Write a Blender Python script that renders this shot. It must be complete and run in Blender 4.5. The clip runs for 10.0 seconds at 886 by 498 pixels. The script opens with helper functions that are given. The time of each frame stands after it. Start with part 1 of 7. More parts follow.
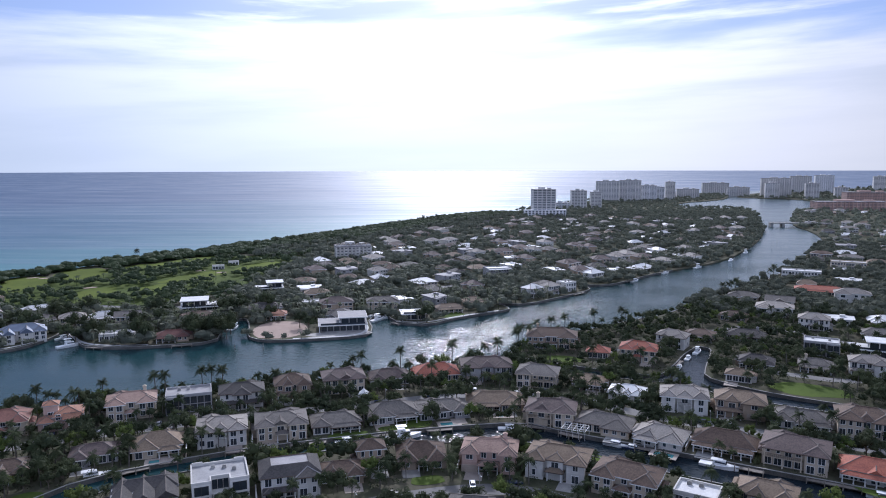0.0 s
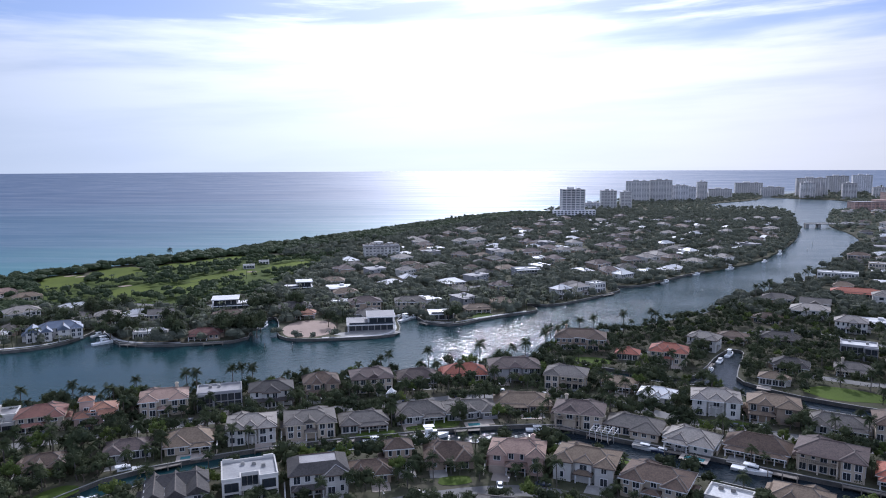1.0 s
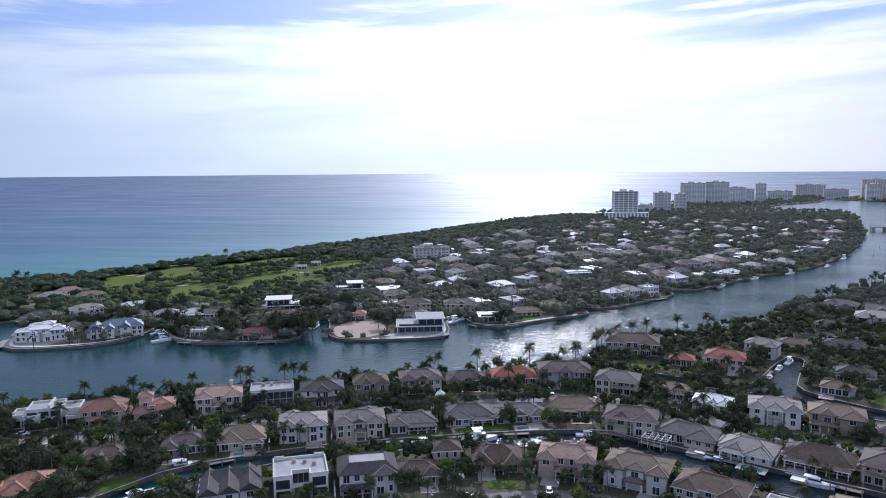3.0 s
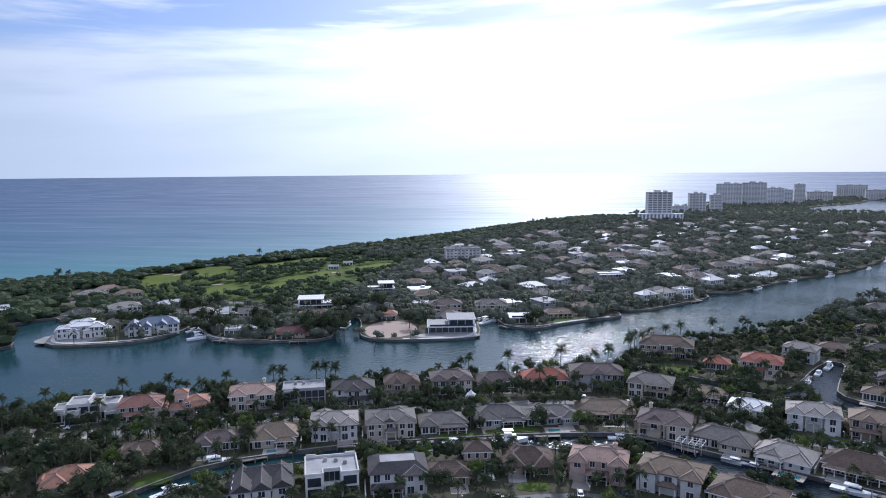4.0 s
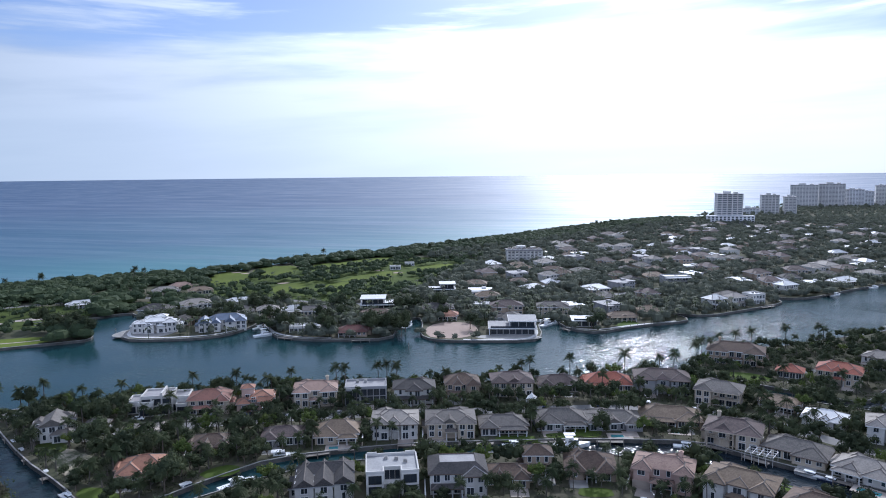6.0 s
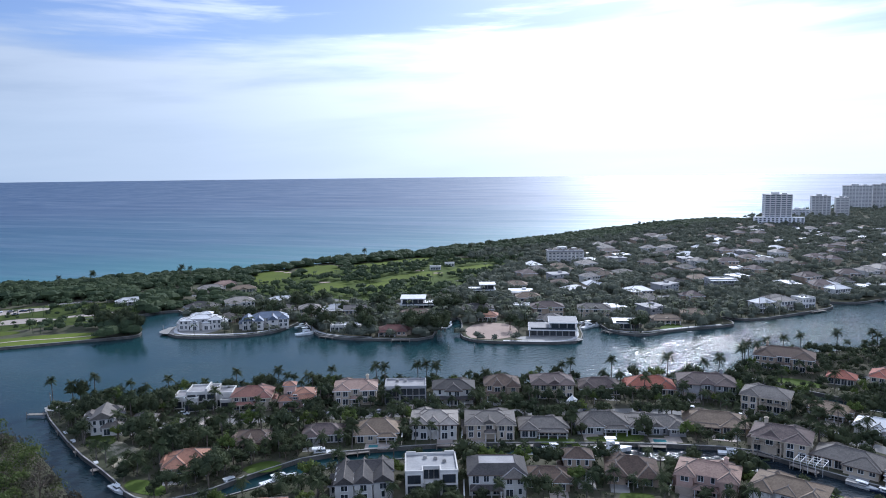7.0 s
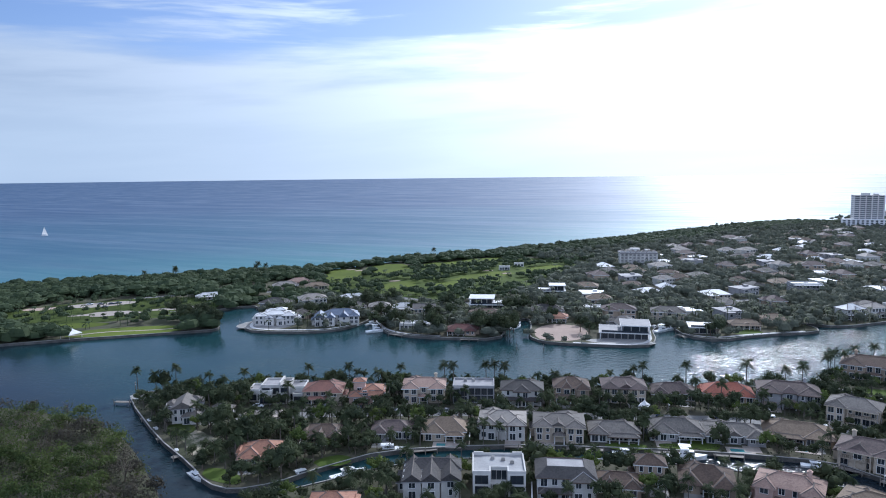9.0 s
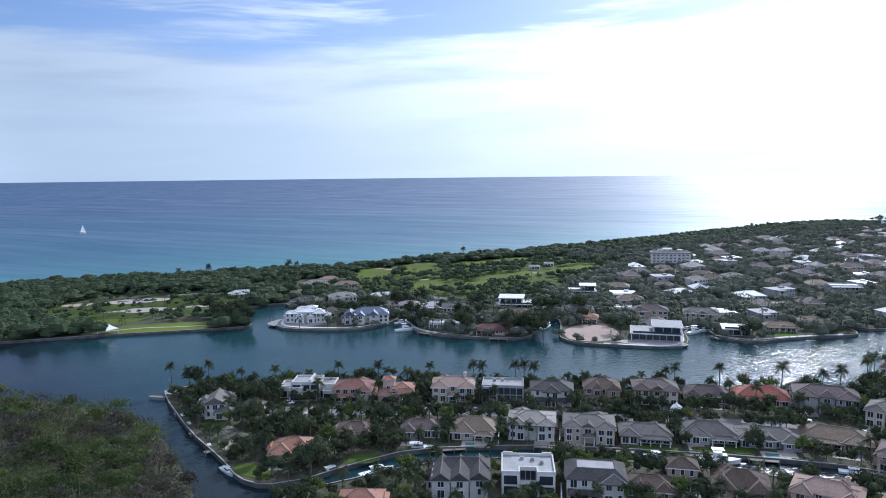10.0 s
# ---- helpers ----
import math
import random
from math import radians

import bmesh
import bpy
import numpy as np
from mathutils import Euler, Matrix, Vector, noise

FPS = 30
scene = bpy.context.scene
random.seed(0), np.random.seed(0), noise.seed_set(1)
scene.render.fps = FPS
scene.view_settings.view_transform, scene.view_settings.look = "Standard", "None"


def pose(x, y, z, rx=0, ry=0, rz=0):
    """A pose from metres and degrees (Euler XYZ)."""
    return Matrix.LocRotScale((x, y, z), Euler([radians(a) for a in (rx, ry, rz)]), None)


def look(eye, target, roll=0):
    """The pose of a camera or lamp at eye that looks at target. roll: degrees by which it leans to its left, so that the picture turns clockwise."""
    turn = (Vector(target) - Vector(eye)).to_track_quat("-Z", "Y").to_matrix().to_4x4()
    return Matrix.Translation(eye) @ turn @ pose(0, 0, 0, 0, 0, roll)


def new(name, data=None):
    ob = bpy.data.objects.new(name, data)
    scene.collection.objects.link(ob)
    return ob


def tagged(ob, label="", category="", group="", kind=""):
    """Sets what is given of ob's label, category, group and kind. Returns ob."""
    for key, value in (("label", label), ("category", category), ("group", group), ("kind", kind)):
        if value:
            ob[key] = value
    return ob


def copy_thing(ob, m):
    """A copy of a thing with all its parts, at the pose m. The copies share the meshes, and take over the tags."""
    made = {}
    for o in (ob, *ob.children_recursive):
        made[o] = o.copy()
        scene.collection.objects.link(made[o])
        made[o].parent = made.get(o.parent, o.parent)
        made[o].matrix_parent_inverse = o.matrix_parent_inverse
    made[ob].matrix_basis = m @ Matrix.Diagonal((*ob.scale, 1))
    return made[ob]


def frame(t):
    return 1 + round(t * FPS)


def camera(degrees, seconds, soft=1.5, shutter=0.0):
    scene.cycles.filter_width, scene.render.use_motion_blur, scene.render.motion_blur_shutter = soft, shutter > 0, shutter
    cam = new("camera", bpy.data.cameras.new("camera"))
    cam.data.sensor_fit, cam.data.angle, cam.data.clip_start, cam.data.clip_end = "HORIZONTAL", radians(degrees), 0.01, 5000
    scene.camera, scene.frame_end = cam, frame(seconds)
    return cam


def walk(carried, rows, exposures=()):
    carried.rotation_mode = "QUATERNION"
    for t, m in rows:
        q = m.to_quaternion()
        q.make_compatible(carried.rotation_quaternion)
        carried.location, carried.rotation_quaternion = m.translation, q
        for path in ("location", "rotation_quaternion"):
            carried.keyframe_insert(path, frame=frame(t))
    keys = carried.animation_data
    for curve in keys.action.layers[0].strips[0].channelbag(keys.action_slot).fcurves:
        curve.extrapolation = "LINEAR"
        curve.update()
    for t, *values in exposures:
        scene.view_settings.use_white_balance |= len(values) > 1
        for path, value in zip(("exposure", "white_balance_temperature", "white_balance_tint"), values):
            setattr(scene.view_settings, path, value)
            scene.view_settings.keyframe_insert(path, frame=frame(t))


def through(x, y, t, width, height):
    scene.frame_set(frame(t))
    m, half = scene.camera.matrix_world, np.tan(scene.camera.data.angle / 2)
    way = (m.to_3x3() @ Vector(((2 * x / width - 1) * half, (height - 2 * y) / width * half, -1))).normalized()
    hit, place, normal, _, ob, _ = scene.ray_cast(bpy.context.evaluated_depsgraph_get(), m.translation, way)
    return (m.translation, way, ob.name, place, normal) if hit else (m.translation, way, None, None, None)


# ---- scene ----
cam = camera(65.5, 10.0, soft=1.0)
PATH = [
    (0, (-15.040, -0.698, 90.366), (-34.765, 326.329, 51.473), -0.15),
    (0.5, (-15.011, -0.631, 90.352), (-41.441, 325.931, 51.465), -0.20),
    (1, (-14.990, -0.564, 90.335), (-48.176, 325.510, 51.554), -0.25),
    (1.5, (-14.977, -0.498, 90.315), (-54.303, 324.937, 51.732), -0.30),
    (2, (-14.973, -0.431, 90.291), (-59.767, 324.243, 51.817), -0.34),
    (2.5, (-14.977, -0.363, 90.264), (-65.408, 323.565, 52.241), -0.38),
    (4, (-15.038, -0.161, 90.165), (-86.460, 320.014, 52.984), -0.47),
    (4.5, (-15.075, -0.093, 90.126), (-94.132, 318.226, 53.086), -0.50),
    (5, (-15.120, -0.025, 90.083), (-100.683, 316.594, 53.366), -0.52),
    (6.5, (-15.305, 0.180, 89.937), (-123.396, 309.765, 53.865), -0.58),
    (7, (-15.383, 0.249, 89.882), (-133.114, 306.298, 54.071), -0.59),
    (7.5, (-15.470, 0.318, 89.823), (-143.430, 302.253, 54.195), -0.60),
    (8, (-15.565, 0.387, 89.762), (-151.072, 299.182, 54.180), -0.60),
    (8.5, (-15.668, 0.456, 89.697), (-157.632, 296.272, 54.268), -0.61),
    (9, (-15.779, 0.525, 89.629), (-163.722, 293.375, 54.149), -0.61),
    (9.5, (-15.898, 0.595, 89.558), (-169.860, 290.250, 54.010), -0.60),
    (10, (-16.026, 0.665, 89.484), (-176.429, 287.017, 53.794), -0.60),
]
walk(cam, [(t, look(eye, target, roll)) for t, eye, target, roll in PATH], [(0.0, 0.44, 5600, 18), (10.0, 0.66, 5450, 11)])

import collections

# ---- world, sun ----
SUN_AZ, SUN_EL = 3.2, 32.5          # degrees left of +y, above the horizon
sun_dir = Vector((-math.sin(radians(SUN_AZ)) * math.cos(radians(SUN_EL)), math.cos(radians(SUN_AZ)) * math.cos(radians(SUN_EL)), math.sin(radians(SUN_EL))))


class Tree:
    """Short hand for wiring a node tree."""

    def __init__(self, tree):
        self.t = tree
        tree.nodes.clear()

    def n(self, kind, **values):
        node = self.t.nodes.new("ShaderNode" + kind)
        for key, value in values.items():
            if key in node.inputs:
                self.put(node.inputs[key], value)
        return node

    def put(self, socket, value):
        if isinstance(value, bpy.types.NodeSocket):
            self.t.links.new(value, socket)
        else:
            socket.default_value = value

    def math(self, op, a, b=0.0, clamp=False):
        node = self.t.nodes.new("ShaderNodeMath")
        node.operation, node.use_clamp = op, clamp
        self.put(node.inputs[0], a), self.put(node.inputs[1], b)
        return node.outputs[0]

    def dot(self, a, b):
        node = self.t.nodes.new("ShaderNodeVectorMath")
        node.operation = "DOT_PRODUCT"
        self.put(node.inputs[0], a), self.put(node.inputs[1], b)
        return node.outputs["Value"]

    def ramp(self, value, lo, hi, a=0.0, b=1.0, smooth=True):
        node = self.t.nodes.new("ShaderNodeMapRange")
        node.interpolation_type = "SMOOTHSTEP" if smooth else "LINEAR"
        for i, v in enumerate((value, lo, hi, a, b)):
            self.put(node.inputs[i], v)
        return node.outputs[0]

    def mix(self, fac, a, b, blend="MIX"):
        node = self.t.nodes.new("ShaderNodeMix")
        node.data_type, node.blend_type = "RGBA", blend
        self.put(node.inputs[0], fac), self.put(node.inputs[6], a), self.put(node.inputs[7], b)
        return node.outputs[2]

    def noise(self, vector, scale, detail=4.0, rough=0.55):
        node = self.n("TexNoise", Scale=scale, Detail=detail, Roughness=rough)
        self.put(node.inputs["Vector"], vector)
        return node.outputs["Fac"]


def rgb(c):
    return (*c, 1.0)


world = bpy.data.worlds.new("sky")
scene.world = world
world.use_nodes = True
k = Tree(world.node_tree)
ray = k.n("TexCoord").outputs["Generated"]
sky = k.t.nodes.new("ShaderNodeTexSky")
sky.sky_type, sky.sun_disc = "NISHITA", False
sky.sun_elevation, sky.sun_rotation = radians(SUN_EL), radians(-SUN_AZ)
sky.air_density, sky.dust_density, sky.ozone_density = 1.0, 0.6, 2.5
xyz = k.n("SeparateXYZ", Vector=ray)
up = k.math("MAXIMUM", xyz.outputs[2], 0.0)
flat = k.math("ADD", up, 0.10)
cloud_at = k.n("CombineXYZ", X=k.math("DIVIDE", xyz.outputs[0], flat), Y=k.math("DIVIDE", xyz.outputs[1], flat), Z=0.37)
spot = k.n("Mapping", Vector=cloud_at.outputs[0])
spot.inputs["Scale"].default_value = (0.26, 1.0, 1.0)
spot.inputs["Rotation"].default_value = (0, 0, radians(-4))
veil = k.noise(spot.outputs[0], 1.15, 6.0, 0.52)
wisps = k.noise(spot.outputs[0], 3.1, 7.0, 0.6)
# degrees round the horizon (0 is +y) and above it
azimuth = k.math("MULTIPLY", k.math("ARCTAN2", xyz.outputs[0], xyz.outputs[1]), 57.3)
height = k.math("MULTIPLY", k.math("ARCSINE", xyz.outputs[2]), 57.3)
drawn = k.n("CombineXYZ", X=k.math("MULTIPLY", azimuth, 0.045), Y=k.math("ADD", k.math("MULTIPLY", height, 0.30), k.math("MULTIPLY", azimuth, -0.012)), Z=2.3)
bend = k.noise(drawn.outputs[0], 0.55, 2.0, 0.5)
drawn2 = k.n("CombineXYZ", X=k.math("MULTIPLY", azimuth, 0.05), Y=k.math("ADD", k.math("ADD", k.math("MULTIPLY", height, 0.55), k.math("MULTIPLY", azimuth, -0.02)), k.math("MULTIPLY", bend, 1.6)), Z=6.1)
streaks = k.noise(drawn.outputs[0], 1.0, 6.0, 0.5)
cirrus = k.noise(drawn2.outputs[0], 1.0, 7.0, 0.58)
near_sun = k.math("MAXIMUM", k.dot(ray, tuple(sun_dir)), 0.0)
haze = k.ramp(k.math("ADD", xyz.outputs[2], k.math("MULTIPLY", veil, 0.06)), 0.06, 0.20, 0.8, 0.0)
glow = k.math("POWER", near_sun, 6.0)
soft = k.math("POWER", near_sun, 6.5)
halo = k.math("POWER", near_sun, 40.0)
cover = k.math("ADD", k.math("ADD", veil, k.math("MULTIPLY", wisps, 0.36)), k.math("MULTIPLY", glow, 0.62))
# unseen cloud overhead thickened to add fill light
cover = k.ramp(cover, 0.48, 0.86)
# a bank of white cloud stands low over the sea, its upper rim highest below the sun; loose cirrus above it
off = k.math("DIVIDE", k.math("ADD", azimuth, 1.0), 13.0)
rim = k.math("ADD", 9.9, k.math("MULTIPLY", k.math("EXPONENT", k.math("MULTIPLY", k.math("MULTIPLY", off, off), -1.0)), 3.3))
bank = k.ramp(k.math("ADD", k.math("SUBTRACT", rim, height), k.math("MULTIPLY", k.math("SUBTRACT", k.math("ADD", k.math("MULTIPLY", streaks, 0.6), k.math("MULTIPLY", cirrus, 0.4)), 0.5), 11.0)), -1.3, 2.2)
loose = k.ramp(cirrus, 0.47, 0.66, 0.05, 0.8)
low_cover = k.math("MAXIMUM", bank, loose)
cover = k.mix(k.ramp(height, 15.0, 26.0), low_cover, cover)
blue = k.mix(1.0, sky.outputs[0], (0.059, 0.058, 0.066, 1.0), "MULTIPLY")
# sky away from the sun brightened as added fill for shaded fronts
sky_fill = k.ramp(k.dot(ray, tuple(sun_dir)), 0.1, 0.5, 1.0, 0.0)
inland = k.ramp(azimuth, -12.0, 22.0)
low_white = k.mix(inland, (0.325, 0.37, 0.425, 1.0), (0.40, 0.405, 0.405, 1.0))
low_band = k.mix(inland, (0.345, 0.40, 0.455, 1.0), (0.43, 0.425, 0.415, 1.0))
white = k.mix(k.math("MULTIPLY", soft, 1.0, True), k.mix(sky_fill, low_white, (0.99, 1.06, 1.22, 1.0)), (1.55, 1.55, 1.57, 1.0))
band = k.mix(k.math("MULTIPLY", soft, 1.0, True), k.mix(sky_fill, low_band, (0.80, 0.85, 0.95, 1.0)), (1.40, 1.41, 1.43, 1.0))
thick = k.ramp(k.math("ADD", k.math("MULTIPLY", streaks, 0.6), k.math("MULTIPLY", cirrus, 0.4)), 0.36, 0.60)
white = k.mix(thick, k.mix(1.0, white, (0.70, 0.75, 0.82, 1.0), "MULTIPLY"), white)
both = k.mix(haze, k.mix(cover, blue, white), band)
shine = k.n("CombineXYZ", X=k.math("MULTIPLY", halo, 1.0), Y=k.math("MULTIPLY", halo, 0.97), Z=k.math("MULTIPLY", halo, 0.92))
both = k.mix(1.0, both, shine.outputs[0], "ADD")
back = k.n("Background", Color=both, Strength=1.0)
k.t.links.new(back.outputs[0], k.n("OutputWorld").inputs[0])

sun = new("sun", bpy.data.lights.new("sun", "SUN"))
sun.data.energy, sun.data.angle, sun.data.color = 2.3, radians(0.8), (1.0, 0.96, 0.9)
sun.matrix_world = look(sun_dir * 300, (0, 0, 0))

# ---- materials ----
MATS = {}


def surface(name, colour, other=None, rough=0.7, big=0.15, small=3.0, bump=0.3, metal=0.0, spread=0.5, spec=0.28):
    """A worn surface: two colours mixed at two scales, with fine relief and a small change from object to object."""
    if name in MATS:
        return MATS[name]
    m = bpy.data.materials.new(name)
    m.use_nodes = True
    k = Tree(m.node_tree)
    at = k.n("NewGeometry").outputs["Position"]
    other = other or tuple(c * 0.72 for c in colour)
    a = k.noise(at, big, 3.0)
    b = k.noise(at, small, 5.0, 0.65)
    f = k.math("ADD", k.math("MULTIPLY", a, 0.6), k.math("MULTIPLY", b, 0.4))
    col = k.mix(k.ramp(f, 0.5 - spread / 3, 0.5 + spread / 3), rgb(colour), rgb(other))
    hue = k.n("HueSaturation", Color=col, Value=k.ramp(k.n("ObjectInfo").outputs["Random"], 0, 1, 0.86, 1.12, False))
    relief = k.n("Bump", Height=b, Strength=bump, Distance=0.05)
    p = k.n("BsdfPrincipled", Roughness=rough, Metallic=metal, Normal=relief.outputs[0])
    k.put(p.inputs["Base Color"], hue.outputs[0])
    k.put(p.inputs["Specular IOR Level"], spec)
    k.t.links.new(p.outputs[0], k.n("OutputMaterial").inputs[0])
    MATS[name] = m
    return m


def tiles(name, colour, other, rough=0.75):
    """Barrel tiles: courses down the slope as relief, weathered patches, tile to tile change."""
    m = bpy.data.materials.new(name)
    m.use_nodes = True
    k = Tree(m.node_tree)
    tc = k.n("TexCoord").outputs["Object"]
    at = k.n("NewGeometry").outputs["Position"]
    z = k.n("SeparateXYZ", Vector=tc).outputs[2]
    course = k.math("FRACT", k.math("MULTIPLY", z, 6.0))
    cell = k.n("TexVoronoi", Scale=2.6)
    k.put(cell.inputs["Vector"], at)
    a = k.noise(at, 0.35, 4.0)
    pick = k.n("SeparateColor", Color=cell.outputs["Color"]).outputs[0]
    f = k.math("ADD", k.math("MULTIPLY", a, 0.65), k.math("MULTIPLY", pick, 0.35))
    col = k.mix(k.ramp(f, 0.3, 0.75), rgb(colour), rgb(other))
    hue = k.n("HueSaturation", Color=col, Value=k.ramp(k.n("ObjectInfo").outputs["Random"], 0, 1, 0.85, 1.15, False))
    relief = k.n("Bump", Height=k.math("ADD", course, k.math("MULTIPLY", pick, 0.5)), Strength=0.5, Distance=0.06)
    p = k.n("BsdfPrincipled", Roughness=rough, Normal=relief.outputs[0])
    k.put(p.inputs["Base Color"], hue.outputs[0])
    k.put(p.inputs["Specular IOR Level"], 0.18)
    k.t.links.new(p.outputs[0], k.n("OutputMaterial").inputs[0])
    MATS[name] = m
    return m


def foliage(name, dark, light, through=0.35, dry=None):
    m = bpy.data.materials.new(name)
    m.use_nodes = True
    k = Tree(m.node_tree)
    g = k.n("NewGeometry")
    a = k.noise(g.outputs["Position"], 0.09, 3.0)
    f = k.math("ADD", k.math("MULTIPLY", g.outputs["Random Per Island"], 0.25), k.math("MULTIPLY", k.ramp(a, 0.3, 0.7), 0.75))
    f = k.math("ADD", f, k.math("MULTIPLY", k.math("SUBTRACT", k.noise(g.outputs["Position"], 0.9, 4.0, 0.7), 0.5), 0.7))
    col = k.mix(k.math("ADD", f, 0.0, True), rgb(dark), rgb(light))
    if dry:
        col = k.mix(k.ramp(k.noise(g.outputs["Position"], 0.05, 5.0, 0.65), 0.47, 0.56, 0.0, 0.95), col, rgb(dry))
    hue = k.n("HueSaturation", Color=col, Value=k.ramp(k.n("ObjectInfo").outputs["Random"], 0, 1, 0.75, 1.2, False))
    d = k.n("BsdfPrincipled", Roughness=0.75)
    k.put(d.inputs["Base Color"], hue.outputs[0])
    k.put(d.inputs["Specular IOR Level"], 0.06)
    tr = k.n("BsdfTranslucent", Color=hue.outputs[0])
    mix = k.n("MixShader", Fac=through)
    k.t.links.new(d.outputs[0], mix.inputs[1])
    k.t.links.new(tr.outputs[0], mix.inputs[2])
    k.t.links.new(mix.outputs[0], k.n("OutputMaterial").inputs[0])
    MATS[name] = m
    return m


SHORE_A, SHORE_N = (-377.0, 594.0), (-0.87, 0.493)      # a place on the beach, the way out to sea


def water_material():
    m = bpy.data.materials.new("water")
    m.use_nodes = True
    k = Tree(m.node_tree)
    at = k.n("NewGeometry").outputs["Position"]
    out = k.math("SUBTRACT", k.dot(at, (SHORE_N[0], SHORE_N[1], 0.0)), SHORE_A[0] * SHORE_N[0] + SHORE_A[1] * SHORE_N[1])
    drift = k.noise(at, 0.004, 4.0)
    out2 = k.math("ADD", k.math("MAXIMUM", out, k.math("MULTIPLY", k.ramp(k.dot(at, (-0.45, 1.0, 0.0)), 2090, 2170), 1500.0)), k.math("MULTIPLY", k.math("SUBTRACT", drift, 0.5), 260.0))
    stretch = k.n("Mapping", Vector=at)
    stretch.inputs["Rotation"].default_value = (0, 0, radians(-8))
    stretch.inputs["Scale"].default_value = (0.0014, 0.010, 1.0)
    streak = k.noise(stretch.outputs[0], 1.0, 5.0, 0.6)
    sheltered = k.dot(at, (-0.9, 1.0, 0.0))
    # canals and near channel get a darker base, standing in for dimmer reflections
    open_water = k.math("MULTIPLY", k.ramp(k.dot(at, (0.3, 1.0, 0.0)), 70, 130), k.ramp(sheltered, 235, 300))
    lagoon = k.mix(open_water, (0.013, 0.020, 0.027, 1.0), (0.015, 0.043, 0.048, 1.0))
    col = k.mix(k.ramp(out2, 10, 380), (0.060, 0.165, 0.190, 1.0), (0.039, 0.100, 0.158, 1.0))
    col = k.mix(k.ramp(out2, 300, 1500), col, (0.037, 0.073, 0.139, 1.0))
    col = k.mix(k.ramp(streak, 0.45, 0.7, 0.0, 0.35), col, (0.024, 0.056, 0.122, 1.0))
    beyond = k.math("SUBTRACT", k.dot(at, (-0.45, 1.0, 0.0)), 2110.0)
    sea = k.math("MAXIMUM", k.ramp(out, -90, -30), k.ramp(beyond, -20, 60))
    col = k.mix(sea, lagoon, col)
    gust = k.n("Mapping", Vector=at)
    gust.inputs["Rotation"].default_value = (0, 0, radians(-30))
    gust.inputs["Scale"].default_value = (0.012, 0.05, 1.0)
    streak2 = k.noise(gust.outputs[0], 1.0, 5.0, 0.6)
    east = k.math("ADD", k.n("SeparateXYZ", Vector=at).outputs[0], k.math("MULTIPLY", k.math("SUBTRACT", k.noise(at, 0.008, 3.0), 0.5), 260.0))
    ruffled = k.math("MULTIPLY", k.ramp(east, -190, 130), k.ramp(sheltered, 185, 235))
    crest = k.n("Mapping", Vector=at)
    crest.inputs["Scale"].default_value = (0.7, 1.0, 1.0)
    crest.inputs["Rotation"].default_value = (0, 0, radians(12))
    w1 = k.noise(crest.outputs[0], 0.5, 2.0, 0.6)
    w0 = k.noise(crest.outputs[0], 0.16, 2.0, 0.6)
    w2 = k.noise(crest.outputs[0], 1.5, 2.0, 0.6)
    patch = k.ramp(k.noise(at, 0.02, 3.0), 0.35, 0.65, 0.4, 1.0)
    height = k.math("MULTIPLY", k.math("SUBTRACT", k.math("ADD", k.math("ADD", w1, k.math("MULTIPLY", w2, 0.4)), k.math("MULTIPLY", w0, 0.3)), 0.85), k.math("MULTIPLY", k.math("MULTIPLY", patch, k.ramp(east, 110, 330, 1.0, 0.28)), k.ramp(ruffled, 0, 1, 0.2, 1.0)))
    relief = k.n("Bump", Height=height, Strength=1.0, Distance=0.9)
    swell = k.n("Mapping", Vector=at)
    swell.inputs["Rotation"].default_value = (0, 0, radians(4))
    swell.inputs["Scale"].default_value = (0.0035, 0.035, 1.0)
    lines = k.noise(swell.outputs[0], 1.0, 5.0, 0.65)
    p = k.n("BsdfPrincipled", Roughness=k.math("ADD", k.math("ADD", k.ramp(sea, 0, 1, k.math("ADD", k.ramp(ruffled, 0, 1, 0.06, 0.08, False), k.ramp(east, 110, 330, 0.0, 0.14)), 0.42, False), k.math("MULTIPLY", sea, k.math("ADD", k.ramp(streak, 0.35, 0.65, 0.06, -0.06), k.ramp(lines, 0.38, 0.62, 0.05, -0.05)))), k.ramp(streak2, 0.35, 0.65, -0.01, 0.05)), IOR=1.33, Normal=relief.outputs[0])
    k.put(p.inputs["Base Color"], col)
    k.put(p.inputs["Specular IOR Level"], k.math("ADD", k.ramp(sea, 0, 1, k.math("ADD", k.ramp(ruffled, 0, 1, 0.12, 0.155, False), k.ramp(east, 130, 380, 0.0, 0.33)), k.ramp(k.n("SeparateXYZ", Vector=at).outputs[0], 0, 900, 0.21, 0.5), False), k.ramp(streak, 0.35, 0.65, -0.035, 0.035)))
    k.t.links.new(p.outputs[0], k.n("OutputMaterial").inputs[0])
    MATS["water"] = m
    return m


water_material()
surface("soil", (0.108, 0.098, 0.072), (0.062, 0.068, 0.040), 0.9, 0.05, 0.6, 0.6, spec=0.05)
surface("lawn", (0.088, 0.122, 0.027), (0.059, 0.085, 0.021), 0.9, 0.06, 2.0, 0.5, spec=0.05)
surface("rough_grass", (0.08, 0.105, 0.028), (0.05, 0.068, 0.02), 0.9, 0.04, 0.4, 0.5, spec=0.04)
surface("fairway", (0.120, 0.150, 0.030), (0.088, 0.112, 0.026), 0.9, 0.03, 0.3, 0.4, spec=0.04)
surface("sand", (0.44, 0.33, 0.265), (0.34, 0.25, 0.20), 0.9, 0.08, 1.2, 0.4)
